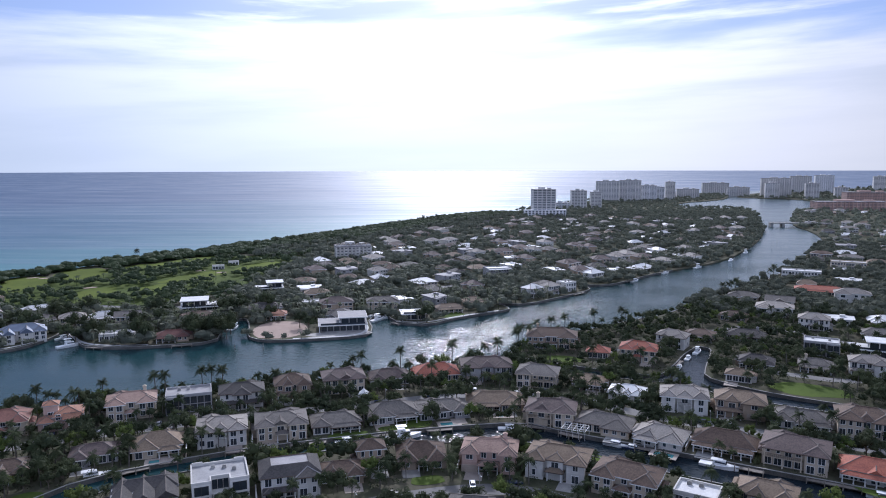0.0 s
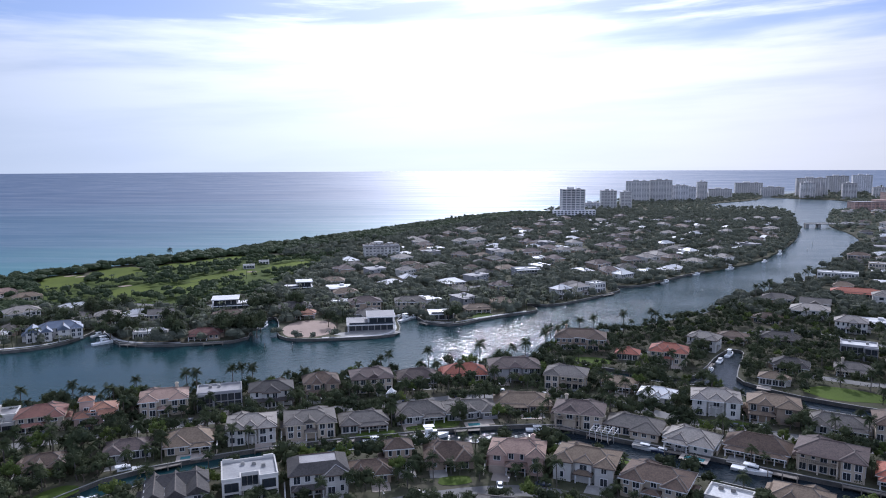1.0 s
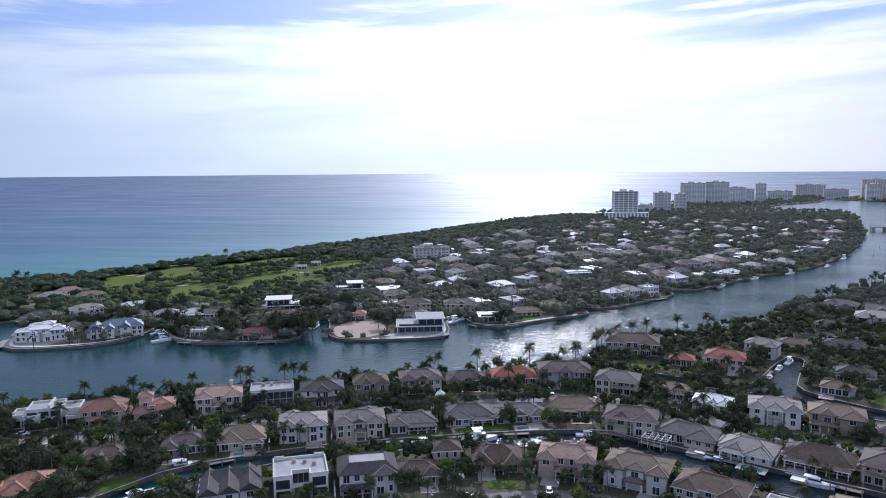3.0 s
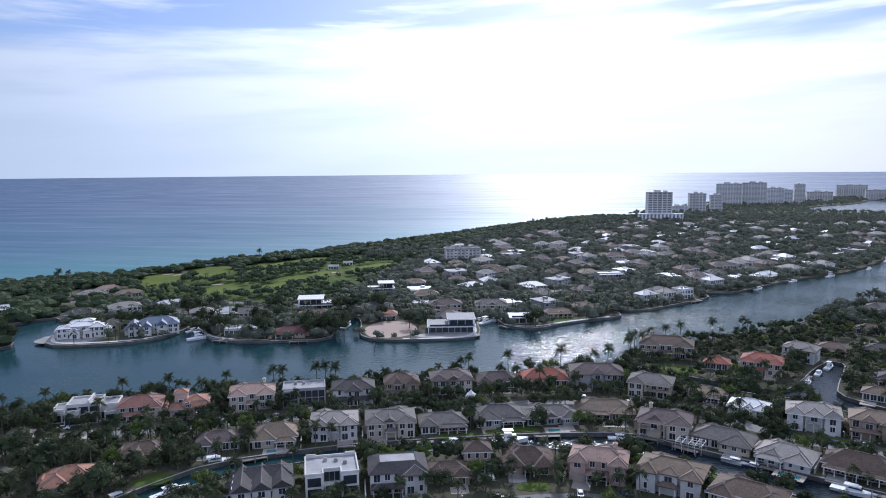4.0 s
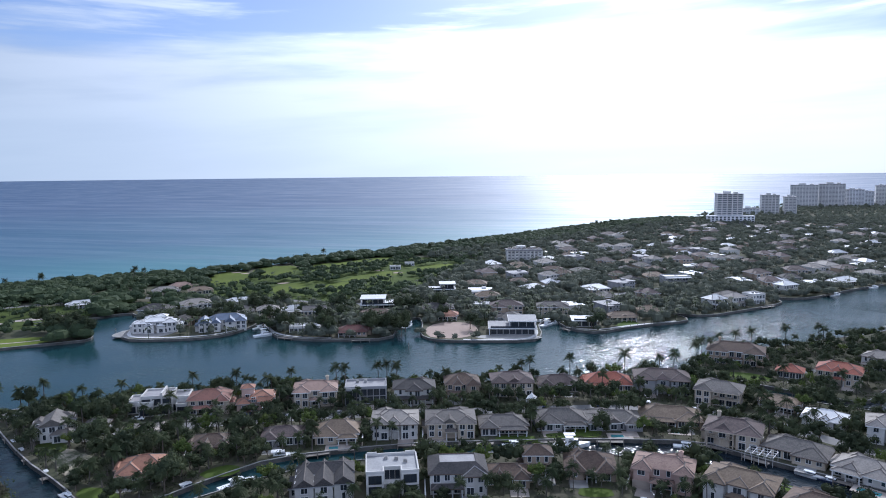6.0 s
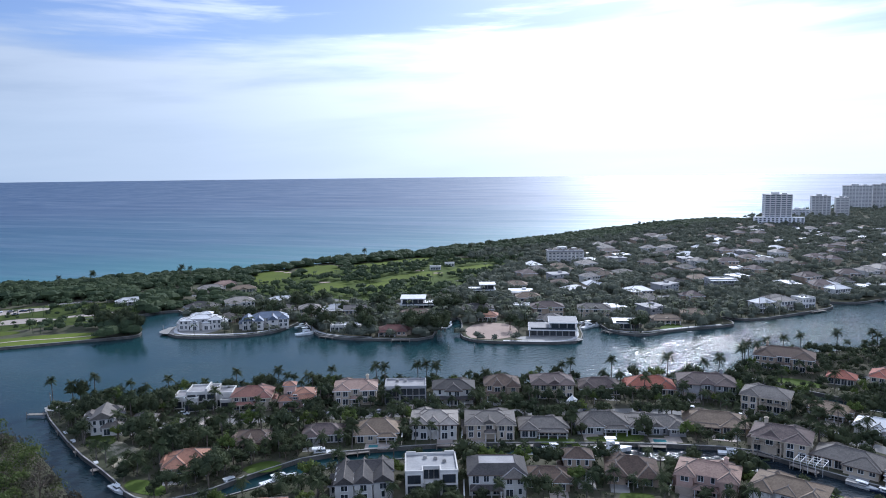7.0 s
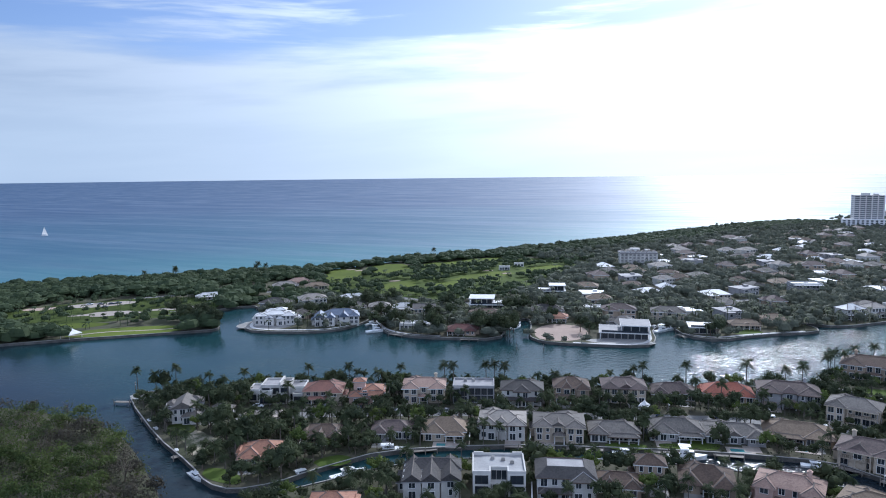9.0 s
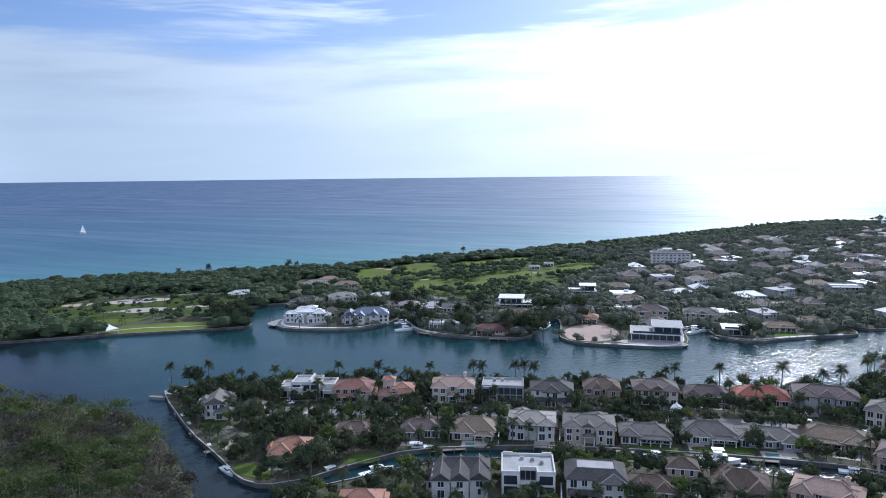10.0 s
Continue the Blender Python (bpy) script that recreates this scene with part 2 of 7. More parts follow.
surface("scrub_yard", (0.40, 0.35, 0.26), (0.09, 0.10, 0.05), 0.9, 0.25, 1.6, 0.5, spread=0.28)
surface("asphalt", (0.185, 0.178, 0.17), (0.135, 0.13, 0.125), 0.85, 0.1, 3.0, 0.3)
surface("paving", (0.42, 0.36, 0.31), (0.31, 0.26, 0.22), 0.8, 0.3, 4.0, 0.3)
surface("white_quay", (0.66, 0.65, 0.63), (0.52, 0.51, 0.49), 0.8, 0.2, 2.0, 0.2)
surface("concrete", (0.35, 0.335, 0.31), (0.24, 0.23, 0.215), 0.8, 0.3, 4.0, 0.3)
surface("timber", (0.27, 0.24, 0.205), (0.18, 0.155, 0.13), 0.75, 0.6, 6.0, 0.4)
surface("white_stucco", (0.647, 0.621, 0.577), (0.526, 0.501, 0.462), 0.8, 0.3, 5.0, 0.2, spec=0.12)
surface("cream_stucco", (0.543, 0.467, 0.364), (0.438, 0.365, 0.281), 0.8, 0.3, 5.0, 0.2, spec=0.12)
surface("tan_stucco", (0.420, 0.331, 0.248), (0.332, 0.255, 0.189), 0.8, 0.3, 5.0, 0.2, spec=0.12)
surface("pink_stucco", (0.508, 0.356, 0.298), (0.402, 0.281, 0.231), 0.8, 0.3, 5.0, 0.2, spec=0.12)
surface("grey_stucco", (0.356, 0.349, 0.343), (0.280, 0.274, 0.277), 0.8, 0.3, 5.0, 0.2, spec=0.12)
surface("stained_wall", (0.130, 0.124, 0.111), (0.072, 0.068, 0.062), 0.85, 0.25, 2.0, 0.4, spec=0.1)
# lighter than the house glass: haze over far windows put into the colour
surface("hazed_glass", (0.16, 0.17, 0.185), (0.12, 0.13, 0.14), 0.25, 0.02, 0.3, 0.02)
surface("fascia_brown", (0.16, 0.12, 0.095), (0.11, 0.085, 0.07), 0.7, 0.5, 5.0, 0.2, spec=0.1)
surface("mortar", (0.185, 0.162, 0.143), (0.125, 0.108, 0.096), 0.85, 0.5, 4.0, 0.2, spec=0.1)
surface("trim", (0.78, 0.77, 0.75), (0.66, 0.65, 0.63), 0.6, 0.5, 6.0, 0.1)
surface("dark_frame", (0.05, 0.045, 0.04), (0.03, 0.03, 0.03), 0.5, 0.5, 6.0, 0.1)
surface("garage_door", (0.40, 0.33, 0.27), (0.32, 0.26, 0.21), 0.6, 0.5, 6.0, 0.2)
surface("flat_roof", (0.30, 0.285, 0.285), (0.22, 0.21, 0.21), 0.75, 0.25, 2.0, 0.3)
surface("pale_flat_roof", (0.36, 0.355, 0.35), (0.27, 0.265, 0.265), 0.8, 0.25, 2.0, 0.3)
# white roofs, raised a little further to stand for sun glints
surface("white_roof", (0.68, 0.67, 0.65), (0.52, 0.51, 0.50), 0.6, 0.3, 2.0, 0.2)
surface("metal_roof", (0.15, 0.18, 0.235), (0.105, 0.13, 0.18), 0.5, 0.3, 2.0, 0.2, 0.2)
surface("gelcoat", (0.82, 0.82, 0.80), (0.72, 0.72, 0.71), 0.25, 0.5, 4.0, 0.05)
surface("navy_paint", (0.03, 0.045, 0.09), (0.025, 0.035, 0.07), 0.3, 0.5, 4.0, 0.05)
surface("canvas", (0.75, 0.74, 0.70), (0.62, 0.61, 0.58), 0.8, 0.5, 4.0, 0.2)
surface("car_paint", (0.25, 0.25, 0.26), (0.2, 0.2, 0.21), 0.25, 0.5, 4.0, 0.0)
surface("rubber", (0.03, 0.03, 0.03), (0.02, 0.02, 0.02), 0.8, 0.5, 4.0, 0.2)
surface("bark", (0.20, 0.16, 0.12), (0.11, 0.09, 0.07), 0.9, 0.8, 6.0, 0.6)
surface("palm_bark", (0.15, 0.13, 0.11), (0.09, 0.08, 0.07), 0.9, 0.8, 5.0, 0.6)
surface("tower_wall", (0.66, 0.63, 0.60), (0.58, 0.56, 0.53), 0.8, 0.05, 0.5, 0.2)
surface("pale_tower_wall", (0.76, 0.75, 0.74), (0.66, 0.65, 0.65), 0.8, 0.05, 0.5, 0.2)
surface("salmon_wall", (0.50, 0.34, 0.28), (0.42, 0.28, 0.23), 0.8, 0.05, 0.5, 0.2)
surface("glass", (0.040, 0.048, 0.058), (0.024, 0.030, 0.037), 0.06, 0.3, 0.8, 0.02, spec=0.6)
surface("pool_water", (0.08, 0.28, 0.29), (0.06, 0.22, 0.24), 0.08, 0.4, 1.5, 0.3)
tiles("brown_tile", (0.139, 0.097, 0.072), (0.092, 0.064, 0.050))
tiles("grey_tile", (0.158, 0.141, 0.125), (0.107, 0.097, 0.088))
tiles("slate_tile", (0.082, 0.074, 0.070), (0.053, 0.049, 0.048))
tiles("mauve_tile", (0.143, 0.107, 0.095), (0.095, 0.073, 0.068))
tiles("red_tile", (0.36, 0.125, 0.08), (0.25, 0.09, 0.065))
tiles("maroon_tile", (0.165, 0.075, 0.062), (0.110, 0.052, 0.046))
tiles("russet_tile", (0.255, 0.122, 0.092), (0.18, 0.088, 0.07))
tiles("orange_tile", (0.36, 0.18, 0.115), (0.26, 0.13, 0.09))
tiles("peach_tile", (0.33, 0.225, 0.175), (0.25, 0.165, 0.13))
tiles("tan_tile", (0.231, 0.172, 0.119), (0.165, 0.121, 0.086))
tiles("pale_tile", (0.304, 0.273, 0.238), (0.231, 0.204, 0.178))
foliage("tree_leaf", (0.035, 0.047, 0.028), (0.080, 0.093, 0.046), 0.22)
foliage("sailcloth", (0.72, 0.71, 0.69), (0.80, 0.79, 0.77), 0.5)
foliage("bright_leaf", (0.055, 0.081, 0.024), (0.111, 0.136, 0.038), 0.25)
foliage("palm_leaf", (0.024, 0.035, 0.017), (0.054, 0.065, 0.030), 0.14)
foliage("wood_leaf", (0.047, 0.068, 0.038), (0.081, 0.106, 0.051), 0.22)
foliage("mangrove_leaf", (0.031, 0.050, 0.020), (0.113, 0.140, 0.045), 0.35, (0.080, 0.070, 0.057))
# paler and greyer than the near leaves: distance haze put into the colour
foliage("hazed_leaf", (0.126, 0.138, 0.106), (0.168, 0.180, 0.130), 0.36)

# ---- mesh helpers ----
X0, Y0, EYE_R = -15.0, 0.0, 4930.0


def lift(x, y):
    """The sheet curls up very slightly far out, so that its rim stands where the true horizon does."""
    r = math.hypot(x - X0, y - Y0)
    return 0.0 if r < 2300 else 64.0 * ((r - 2300) / 2630) ** 2


class Mesh:
    """Collects faces, then becomes one mesh."""

    def __init__(self):
        self.v, self.f, self.i = [], [], []

    def face(self, pts, slot=0):
        s = len(self.v)
        self.v += [tuple(p) for p in pts]
        self.f.append(tuple(range(s, s + len(pts))))
        self.i.append(slot)

    def box(self, x0, x1, y0, y1, z0, z1, slot=0, taper=0.0):
        a, b, c, d = x0 + taper, x1 - taper, y0 + taper, y1 - taper
        s = len(self.v)
        self.v += [(x0, y0, z0), (x1, y0, z0), (x1, y1, z0), (x0, y1, z0), (a, c, z1), (b, c, z1), (b, d, z1), (a, d, z1)]
        for q in ((0, 3, 2, 1), (4, 5, 6, 7), (0, 1, 5, 4), (1, 2, 6, 5), (2, 3, 7, 6), (3, 0, 4, 7)):
            self.f.append(tuple(s + j for j in q))
            self.i.append(slot)
        return self

    def tube(self, pts, radii, sides=6, slot=0):
        s = len(self.v)
        for (x, y, z), r in zip(pts, radii):
            for j in range(sides):
                a = 2 * math.pi * j / sides
                self.v.append((x + r * math.cos(a), y + r * math.sin(a), z))
        for i in range(len(pts) - 1):
            for j in range(sides):
                n = (j + 1) % sides
                self.f.append((s + i * sides + j, s + i * sides + n, s + (i + 1) * sides + n, s + (i + 1) * sides + j))
                self.i.append(slot)
        self.f.append(tuple(s + (len(pts) - 1) * sides + j for j in range(sides)))
        self.i.append(slot)
        return self

    def loft(self, x0, x1, y0, y1, steps):
        """A block whose outline steps in and out with height: a plinth, a string course."""
        s = len(self.v)
        for z, o in steps:
            self.v += [(x0 - o, y0 - o, z), (x1 + o, y0 - o, z), (x1 + o, y1 + o, z), (x0 - o, y1 + o, z)]
        for i in range(len(steps) - 1):
            for j in range(4):
                n = (j + 1) % 4
                self.f.append((s + 4 * i + j, s + 4 * i + n, s + 4 * i + 4 + n, s + 4 * i + 4 + j))
                self.i.append(0)
        e = s + 4 * (len(steps) - 1)
        self.f.append((e, e + 1, e + 2, e + 3))
        self.i.append(0)
        return self

    def cells(self, us, vs, keep, lo, hi, plane="xz", slot=0):
        """A plate of cells between grid lines, welded into one solid; keep(i, j) says which cells are there."""
        seen = {}

        def at(i, j, k):
            if (i, j, k) not in seen:
                c = hi if k else lo
                seen[i, j, k] = len(self.v)
                self.v.append((us[i], c, vs[j]) if plane == "xz" else (us[i], vs[j], c))
            return seen[i, j, k]

        n, m = len(us) - 1, len(vs) - 1
        there = lambda i, j: 0 <= i < n and 0 <= j < m and keep(i, j)
        for i in range(n):
            for j in range(m):
                if not keep(i, j):
                    continue
                q = [(i, j), (i + 1, j), (i + 1, j + 1), (i, j + 1)]
                faces = [[at(*c, 0) for c in q], [at(*c, 1) for c in q[::-1]]]
                for (di, dj), (a, b) in zip(((0, -1), (1, 0), (0, 1), (-1, 0)), ((0, 1), (1, 2), (2, 3), (3, 0))):
                    if not there(i + di, j + dj):
                        faces.append([at(*q[a], 0), at(*q[a], 1), at(*q[b], 1), at(*q[b], 0)])
                self.f += [tuple(f) for f in faces]
                self.i += [slot] * len(faces)
        return self

    def prism(self, ring, z0, z1, slot=0):
        n, s = len(ring), len(self.v)
        self.v += [(x, y, z0) for x, y in ring] + [(x, y, z1) for x, y in ring]
        self.f += [tuple(range(s + n, s + 2 * n)), tuple(range(s + n - 1, s - 1, -1))]
        self.f += [(s + j, s + (j + 1) % n, s + n + (j + 1) % n, s + n + j) for j in range(n)]
        self.i += [slot] * (n + 2)
        return self

    def data(self, name, *materials):
        me = bpy.data.meshes.new(name)
        me.from_pydata(self.v, [], self.f)
        for m in materials:
            me.materials.append(MATS[m] if isinstance(m, str) else m)
        me.polygons.foreach_set("material_index", self.i)
        me.update()
        return me


def part(name, mesh, material, parent=None, label=""):
    """One mesh object under a thing or a part. mesh: a Mesh, or mesh data that several share."""
    me = mesh.data(name, *((material,) if isinstance(material, str) else material)) if isinstance(mesh, Mesh) else mesh
    ob = new(name, me)
    ob.parent = parent
    if label:
        ob["label"] = label
    return ob


def base(name, m, label, category, group="", kind=""):
    ob = new(name)
    ob.matrix_basis = m
    return tagged(ob, label, category, group, kind)


def inside(px, py, ring):
    hit, n = False, len(ring)
    for i in range(n):
        (x1, y1), (x2, y2) = ring[i], ring[i - 1]
        if (y1 > py) != (y2 > py) and px < (x2 - x1) * (py - y1) / (y2 - y1) + x1:
            hit = not hit
    return hit


def round_ring(ring, times=1):
    """Cuts the corners of an outline, so that a shore bends softly."""
    for _ in range(times):
        out = []
        for i, (x, y) in enumerate(ring):
            u, v = ring[(i + 1) % len(ring)]
            out += [(x * 0.78 + u * 0.22, y * 0.78 + v * 0.22), (x * 0.22 + u * 0.78, y * 0.22 + v * 0.78)]
        ring = out
    return ring


# ---- water and land ----
sea = Mesh()
rings = [2, 60, 120, 200, 300, 450, 650, 900, 1200, 1600, 2000, 2300, 2400, 2550, 2700, 2850, 3000, 3200, 3400, 3600, 3800, 4000, 4200, 4400, 4600, 4800, EYE_R]
SPOKES = 360
for r in rings:
    for j in range(SPOKES):
        x, y = X0 + r * math.cos(2 * math.pi * j / SPOKES), Y0 + r * math.sin(2 * math.pi * j / SPOKES)
        sea.v.append((x, y, lift(x, y)))
sea.f = [tuple(range(SPOKES))] + [(i * SPOKES + j, (i + 1) * SPOKES + j, (i + 1) * SPOKES + (j + 1) % SPOKES, i * SPOKES + (j + 1) % SPOKES) for i in range(len(rings) - 1) for j in range(SPOKES)]
sea.i = [0] * len(sea.f)
sea = sea.data("water", "water")
sea.polygons.foreach_set("use_smooth", [True] * len(sea.polygons))
tagged(part("water", sea, "water"), "blue-green sea and canals under sun glitter", "water", kind="structure")

LAND = 1.2
WEST_SHORE = [(-900, -60), (-560, 60), (-470, 140), (-406, 203), (-374, 236), (-320, 285), (-312, 293), (-318, 302), (-332, 307), (-352, 311), (-376, 312), (-381, 319), (-371, 322), (-361, 327), (-345, 360), (-330, 351), (-318, 348), (-303, 304), (-288, 298), (-258, 310), (-246, 323), (-243, 344), (-249, 364), (-241, 357), (-221, 329), (-203, 325), (-184, 328), (-153, 339), (-160, 366), (-163, 386), (-157, 396), (-148, 376)]
MIDDLE_SHORE = [(-141, 351), (-131, 343), (-116, 344), (-79, 355), (-76, 369), (-84, 397), (-75, 408), (-64, 387), (-47, 383), (-30, 404), (1, 426), (0, 437), (-10, 448), (12, 444), (42, 476), (63, 501), (62, 515), (56, 520), (77, 522), (91, 534), (130, 584), (214, 664), (293, 802), (357, 937)]
LAKE_SHORE = [(425, 1126), (496, 1324), (542, 1500), (470, 1530), (403, 1541), (461, 1731), (629, 1906), (721, 2120), (745, 2300)]
BEACH = [(690, 2470), (430, 2150), (266, 1860), (90, 1500), (0, 1330), (-75, 1230), (-143, 1090), (-182, 988), (-222, 897), (-266, 798), (-302, 726), (-347, 645), (-385, 594), (-391, 551), (-420, 510), (-458, 475), (-489, 436), (-531, 392), (-576, 335), (-590, 297), (-640, 220), (-1000, -20)]
EAST_SHORE = [(3300, 3500), (1900, 2960), (1000, 2500), (790, 2230), (715, 2060), (789, 1970), (851, 1872), (760, 1600), (671, 1462), (600, 1415), (480, 1140), (454, 1073), (433, 963), (401, 867), (349, 776), (297, 690), (215, 557), (148, 484), (117, 444), (94, 417), (62, 393), (49, 379), (27, 368), (3, 343), (-3, 322), (4, 315), (32, 301), (48, 294), (60, 291), (71, 308), (80, 326), (91, 342), (97, 338), (91, 322), (85, 308), (79, 291), (88, 279), (100, 269), (130, 253), (190, 216), (400, 90), (900, -150), (4200, -300), (4200, 2300)]
POINT_SHORE = [(-255, 190), (-248, 182), (-206, 159), (-179, 148), (-164, 140), (-154, 140), (-146, 149), (-141, 162), (-130, 183), (-98, 203), (-71, 214), (-33, 227), (-1, 234), (12, 226), (41, 213), (67, 200), (95, 187), (150, 158), (260, 100), (330, 110), (190, 203), (125, 243), (95, 257), (78, 267), (68, 280), (40, 287), (20, 295), (0, 304), (-10, 309), (-20, 307), (-67, 286), (-122, 261), (-158, 246), (-192, 228), (-235, 205)]
SOUTH_SHORE = [(-146, 139), (-136, 152), (-124, 172), (-106, 187), (-85, 198), (-61, 207), (-39, 213), (1, 217), (13, 209), (40, 195), (56, 187), (95, 168), (150, 138), (330, 40), (500, -400), (-100, -400), (-110, 20), (-132, 110)]
MANGROVE_SHORE = [(-308, 148), (-286, 156), (-248, 160), (-224, 157), (-200, 146), (-171, 129), (-156, 119), (-140, 96), (-132, 60), (-128, -300), (-700, -300), (-520, 20), (-380, 110)]
ISLAND = round_ring(WEST_SHORE + MIDDLE_SHORE + LAKE_SHORE + BEACH)
EAST, POINT, SOUTH, MANGROVE = (round_ring(r) for r in (EAST_SHORE, POINT_SHORE, SOUTH_SHORE, MANGROVE_SHORE))
LANDS = [("ground_island", ISLAND, "soil"), ("ground_east", EAST, "soil"), ("ground_point", POINT, "soil"), ("ground_south", SOUTH, "soil"), ("ground_mangrove", MANGROVE, "soil")]


def land(name, ring, material):
    g = Mesh()
    n = len(ring)
    g.v = [(x, y, -1.0 + lift(x, y)) for x, y in ring] + [(x, y, LAND + lift(x, y)) for x, y in ring]
    g.f = [tuple(range(n, 2 * n))] + [(j, (j + 1) % n, n + (j + 1) % n, n + j) for j in range(n)]
    g.i = [0] * (n + 1)
    me = g.data(name, material)
    bm = bmesh.new()
    bm.from_mesh(me)
    bmesh.ops.triangulate(bm, faces=[f for f in bm.faces if len(f.verts) > 4])
    bmesh.ops.recalc_face_normals(bm, faces=bm.faces)
    bm.to_mesh(me)
    bm.free()
    return tagged(part(name, me, material), "low ground of mulch, soil and thin grass", "ground", kind="structure")


for name, ring, material in LANDS:
    land(name, ring, material)


def seawall(name, ring, reach=620.0):
    """A stained concrete wall along the bank with a narrow pale cap, a step above the yard."""
    g = Mesh()
    for (x, y), (u, v) in zip(ring, ring[1:] + ring[:1]):
        if math.hypot((x + u) / 2 - X0, (y + v) / 2) > reach or math.hypot(u - x, v - y) > 120 or y < 60:
            continue
        d = Vector((u - x, v - y, 0)).normalized()
        o = Vector((d.y, -d.x, 0)) * 0.2
        a, b = Vector((x, y, 0)) - d * 0.1, Vector((u, v, 0)) + d * 0.1
        low, high = Vector((0, 0, -1)), Vector((0, 0, LAND + 0.16))
        p = [a - o + low, b - o + low, b + o + low, a + o + low, a - o + high, b - o + high, b + o + high, a + o + high]
        for q in ((4, 5, 6, 7), (0, 1, 5, 4), (2, 3, 7, 6), (1, 2, 6, 5), (3, 0, 4, 7)):
            g.face([p[j] for j in q], 1)
        o, up = o * 1.12, Vector((0, 0, LAND + 0.17))
        p = [a - o + up, b - o + up, b + o + up, a + o + up]
        p += [v + Vector((0, 0, 0.14)) for v in p]
        for q in ((4, 5, 6, 7), (0, 1, 5, 4), (2, 3, 7, 6), (0, 3, 2, 1)):
            g.face([p[j] for j in q])
    tagged(part(name, g, ("concrete", "stained_wall")), "stained concrete seawall with a pale cap at the water's edge", "seawall", kind="structure")


for name, ring in (("seawall_island", ISLAND), ("seawall_east", EAST), ("seawall_point", POINT), ("seawall_south", SOUTH)):
    seawall(name, ring)


def ribbon(name, line, width, material, label, z=0.03):
    g = Mesh()
    pts = [Vector((x, y, 0)) for x, y in line]
    for _ in range(2):
        pts = [pts[0]] + [q for a, b in zip(pts, pts[1:]) for q in (a * 0.75 + b * 0.25, a * 0.25 + b * 0.75)] + [pts[-1]]
    side = []
    for i, p in enumerate(pts):
        d = (pts[min(i + 1, len(pts) - 1)] - pts[max(i - 1, 0)]).normalized()
        side.append(Vector((-d.y, d.x, 0)) * width / 2)
    for i in range(len(pts) - 1):
        g.face([(q.x, q.y, LAND + z + lift(q.x, q.y)) for q in (pts[i] + side[i], pts[i] - side[i], pts[i + 1] - side[i + 1], pts[i + 1] + side[i + 1])])
    tagged(part(name, g, material), label, "road", kind="structure")
    return [(p.x, p.y) for p in pts]


STREETS = [
    ([(-196, 186), (-160, 207), (-130, 222), (-101, 234), (-68, 246), (-40, 257), (-10, 266), (14, 262), (34, 250), (52, 238), (72, 231), (96, 222), (130, 204), (180, 172)], 6.5),
    ([(-120, 122), (-92, 150), (-64, 163), (-30, 180), (-5, 184), (14, 172), (40, 158), (90, 130)], 6.5),
    ([(40, 330), (66, 336), (104, 372), (140, 392), (178, 344), (170, 310), (142, 283), (110, 300)], 6.0),
    ([(-445, 345), (-408, 388), (-386, 406), (-340, 410), (-300, 432), (-230, 420), (-160, 440), (-90, 470), (-30, 520), (30, 600), (120, 720), (240, 900)], 6.0),
]
ROADS = []
for i, (line, width) in enumerate(STREETS):
    ROADS.append((ribbon("road_%d" % (i + 1), line, width, "asphalt", "grey sun-bleached asphalt street between the houses"), width))


def patch(name, x, y, rx, ry, turn, material, label, category, z=0.05, wobble=0.2, square=2.0):
    g = Mesh()
    z += 0.006 * (len(OPEN) % 12)
    ring = []
    for j in range(28):
        a = 2 * math.pi * j / 28
        r = 1 + wobble * noise.noise((math.cos(a) * 1.3 + x, math.sin(a) * 1.3 + y, 0.5))
        r /= (abs(math.cos(a)) ** square + abs(math.sin(a)) ** square) ** (1 / square)
        r += 0.35 * wobble * noise.noise((math.cos(a) * 5 + x, math.sin(a) * 5 + y, 0.9))
        u, v = rx * r * math.cos(a), ry * r * math.sin(a)
        c, s = math.cos(radians(turn)), math.sin(radians(turn))
        ring.append((x + u * c - v * s, y + u * s + v * c, LAND + z))
    g.face(ring)
    tagged(part(name, g, material), label, category, kind="structure")
    OPEN.append((x, y, rx, ry, turn))


OPEN = []
patch("rough", -262, 545, 150, 82, 62, "rough_grass", "dull green rough between the golf fairways", "golf course", 0.02)
patch("rough", -428, 300, 84, 42, 48, "rough_grass", "thin dull park grass under the trees", "park", 0.02)
OPEN.clear()
for x, y, rx, ry, turn in ((-373, 506, 38, 17, 114), (-355, 557, 36, 20, 115), (-295, 474, 22, 13, 105), (-261, 495, 18, 10, 90), (-253, 548, 36, 13, 68), (-222, 611, 32, 11, 70), (-157, 680, 26, 9, 85), (-303, 640, 40, 13, 66), (-328, 602, 18, 12, 80)):
    patch("fairway", x, y, rx, ry, turn, "fairway", "bright mown golf fairway among dark trees", "golf course", 0.06)
patch("lawn", -359, 384, 12, 9, 60, "fairway", "mown strip of grass beside the cove", "lawn")
for x, y, rx, ry, turn in ((-60, 219, 7, 3, 18), (-38, 232, 5, 5, 16), (-140, 169, 6, 4, 50), (-9, 262, 6, 2.5, 4), (88, 224, 7, 3, -22), (96, 184.5, 9, 2.5, -28), (44, 270, 8, 3, -20), (-46, 226, 6, 2.5, 15), (-98, 158, 5, 3, 26), (18, 206, 7, 2, -28), (-31, 187, 5, 3, 10), (62, 240, 7, 3, -14)):
    patch("lawn", x, y, rx, ry, turn, "lawn", "small green lawn beside a house", "lawn", 0.06)
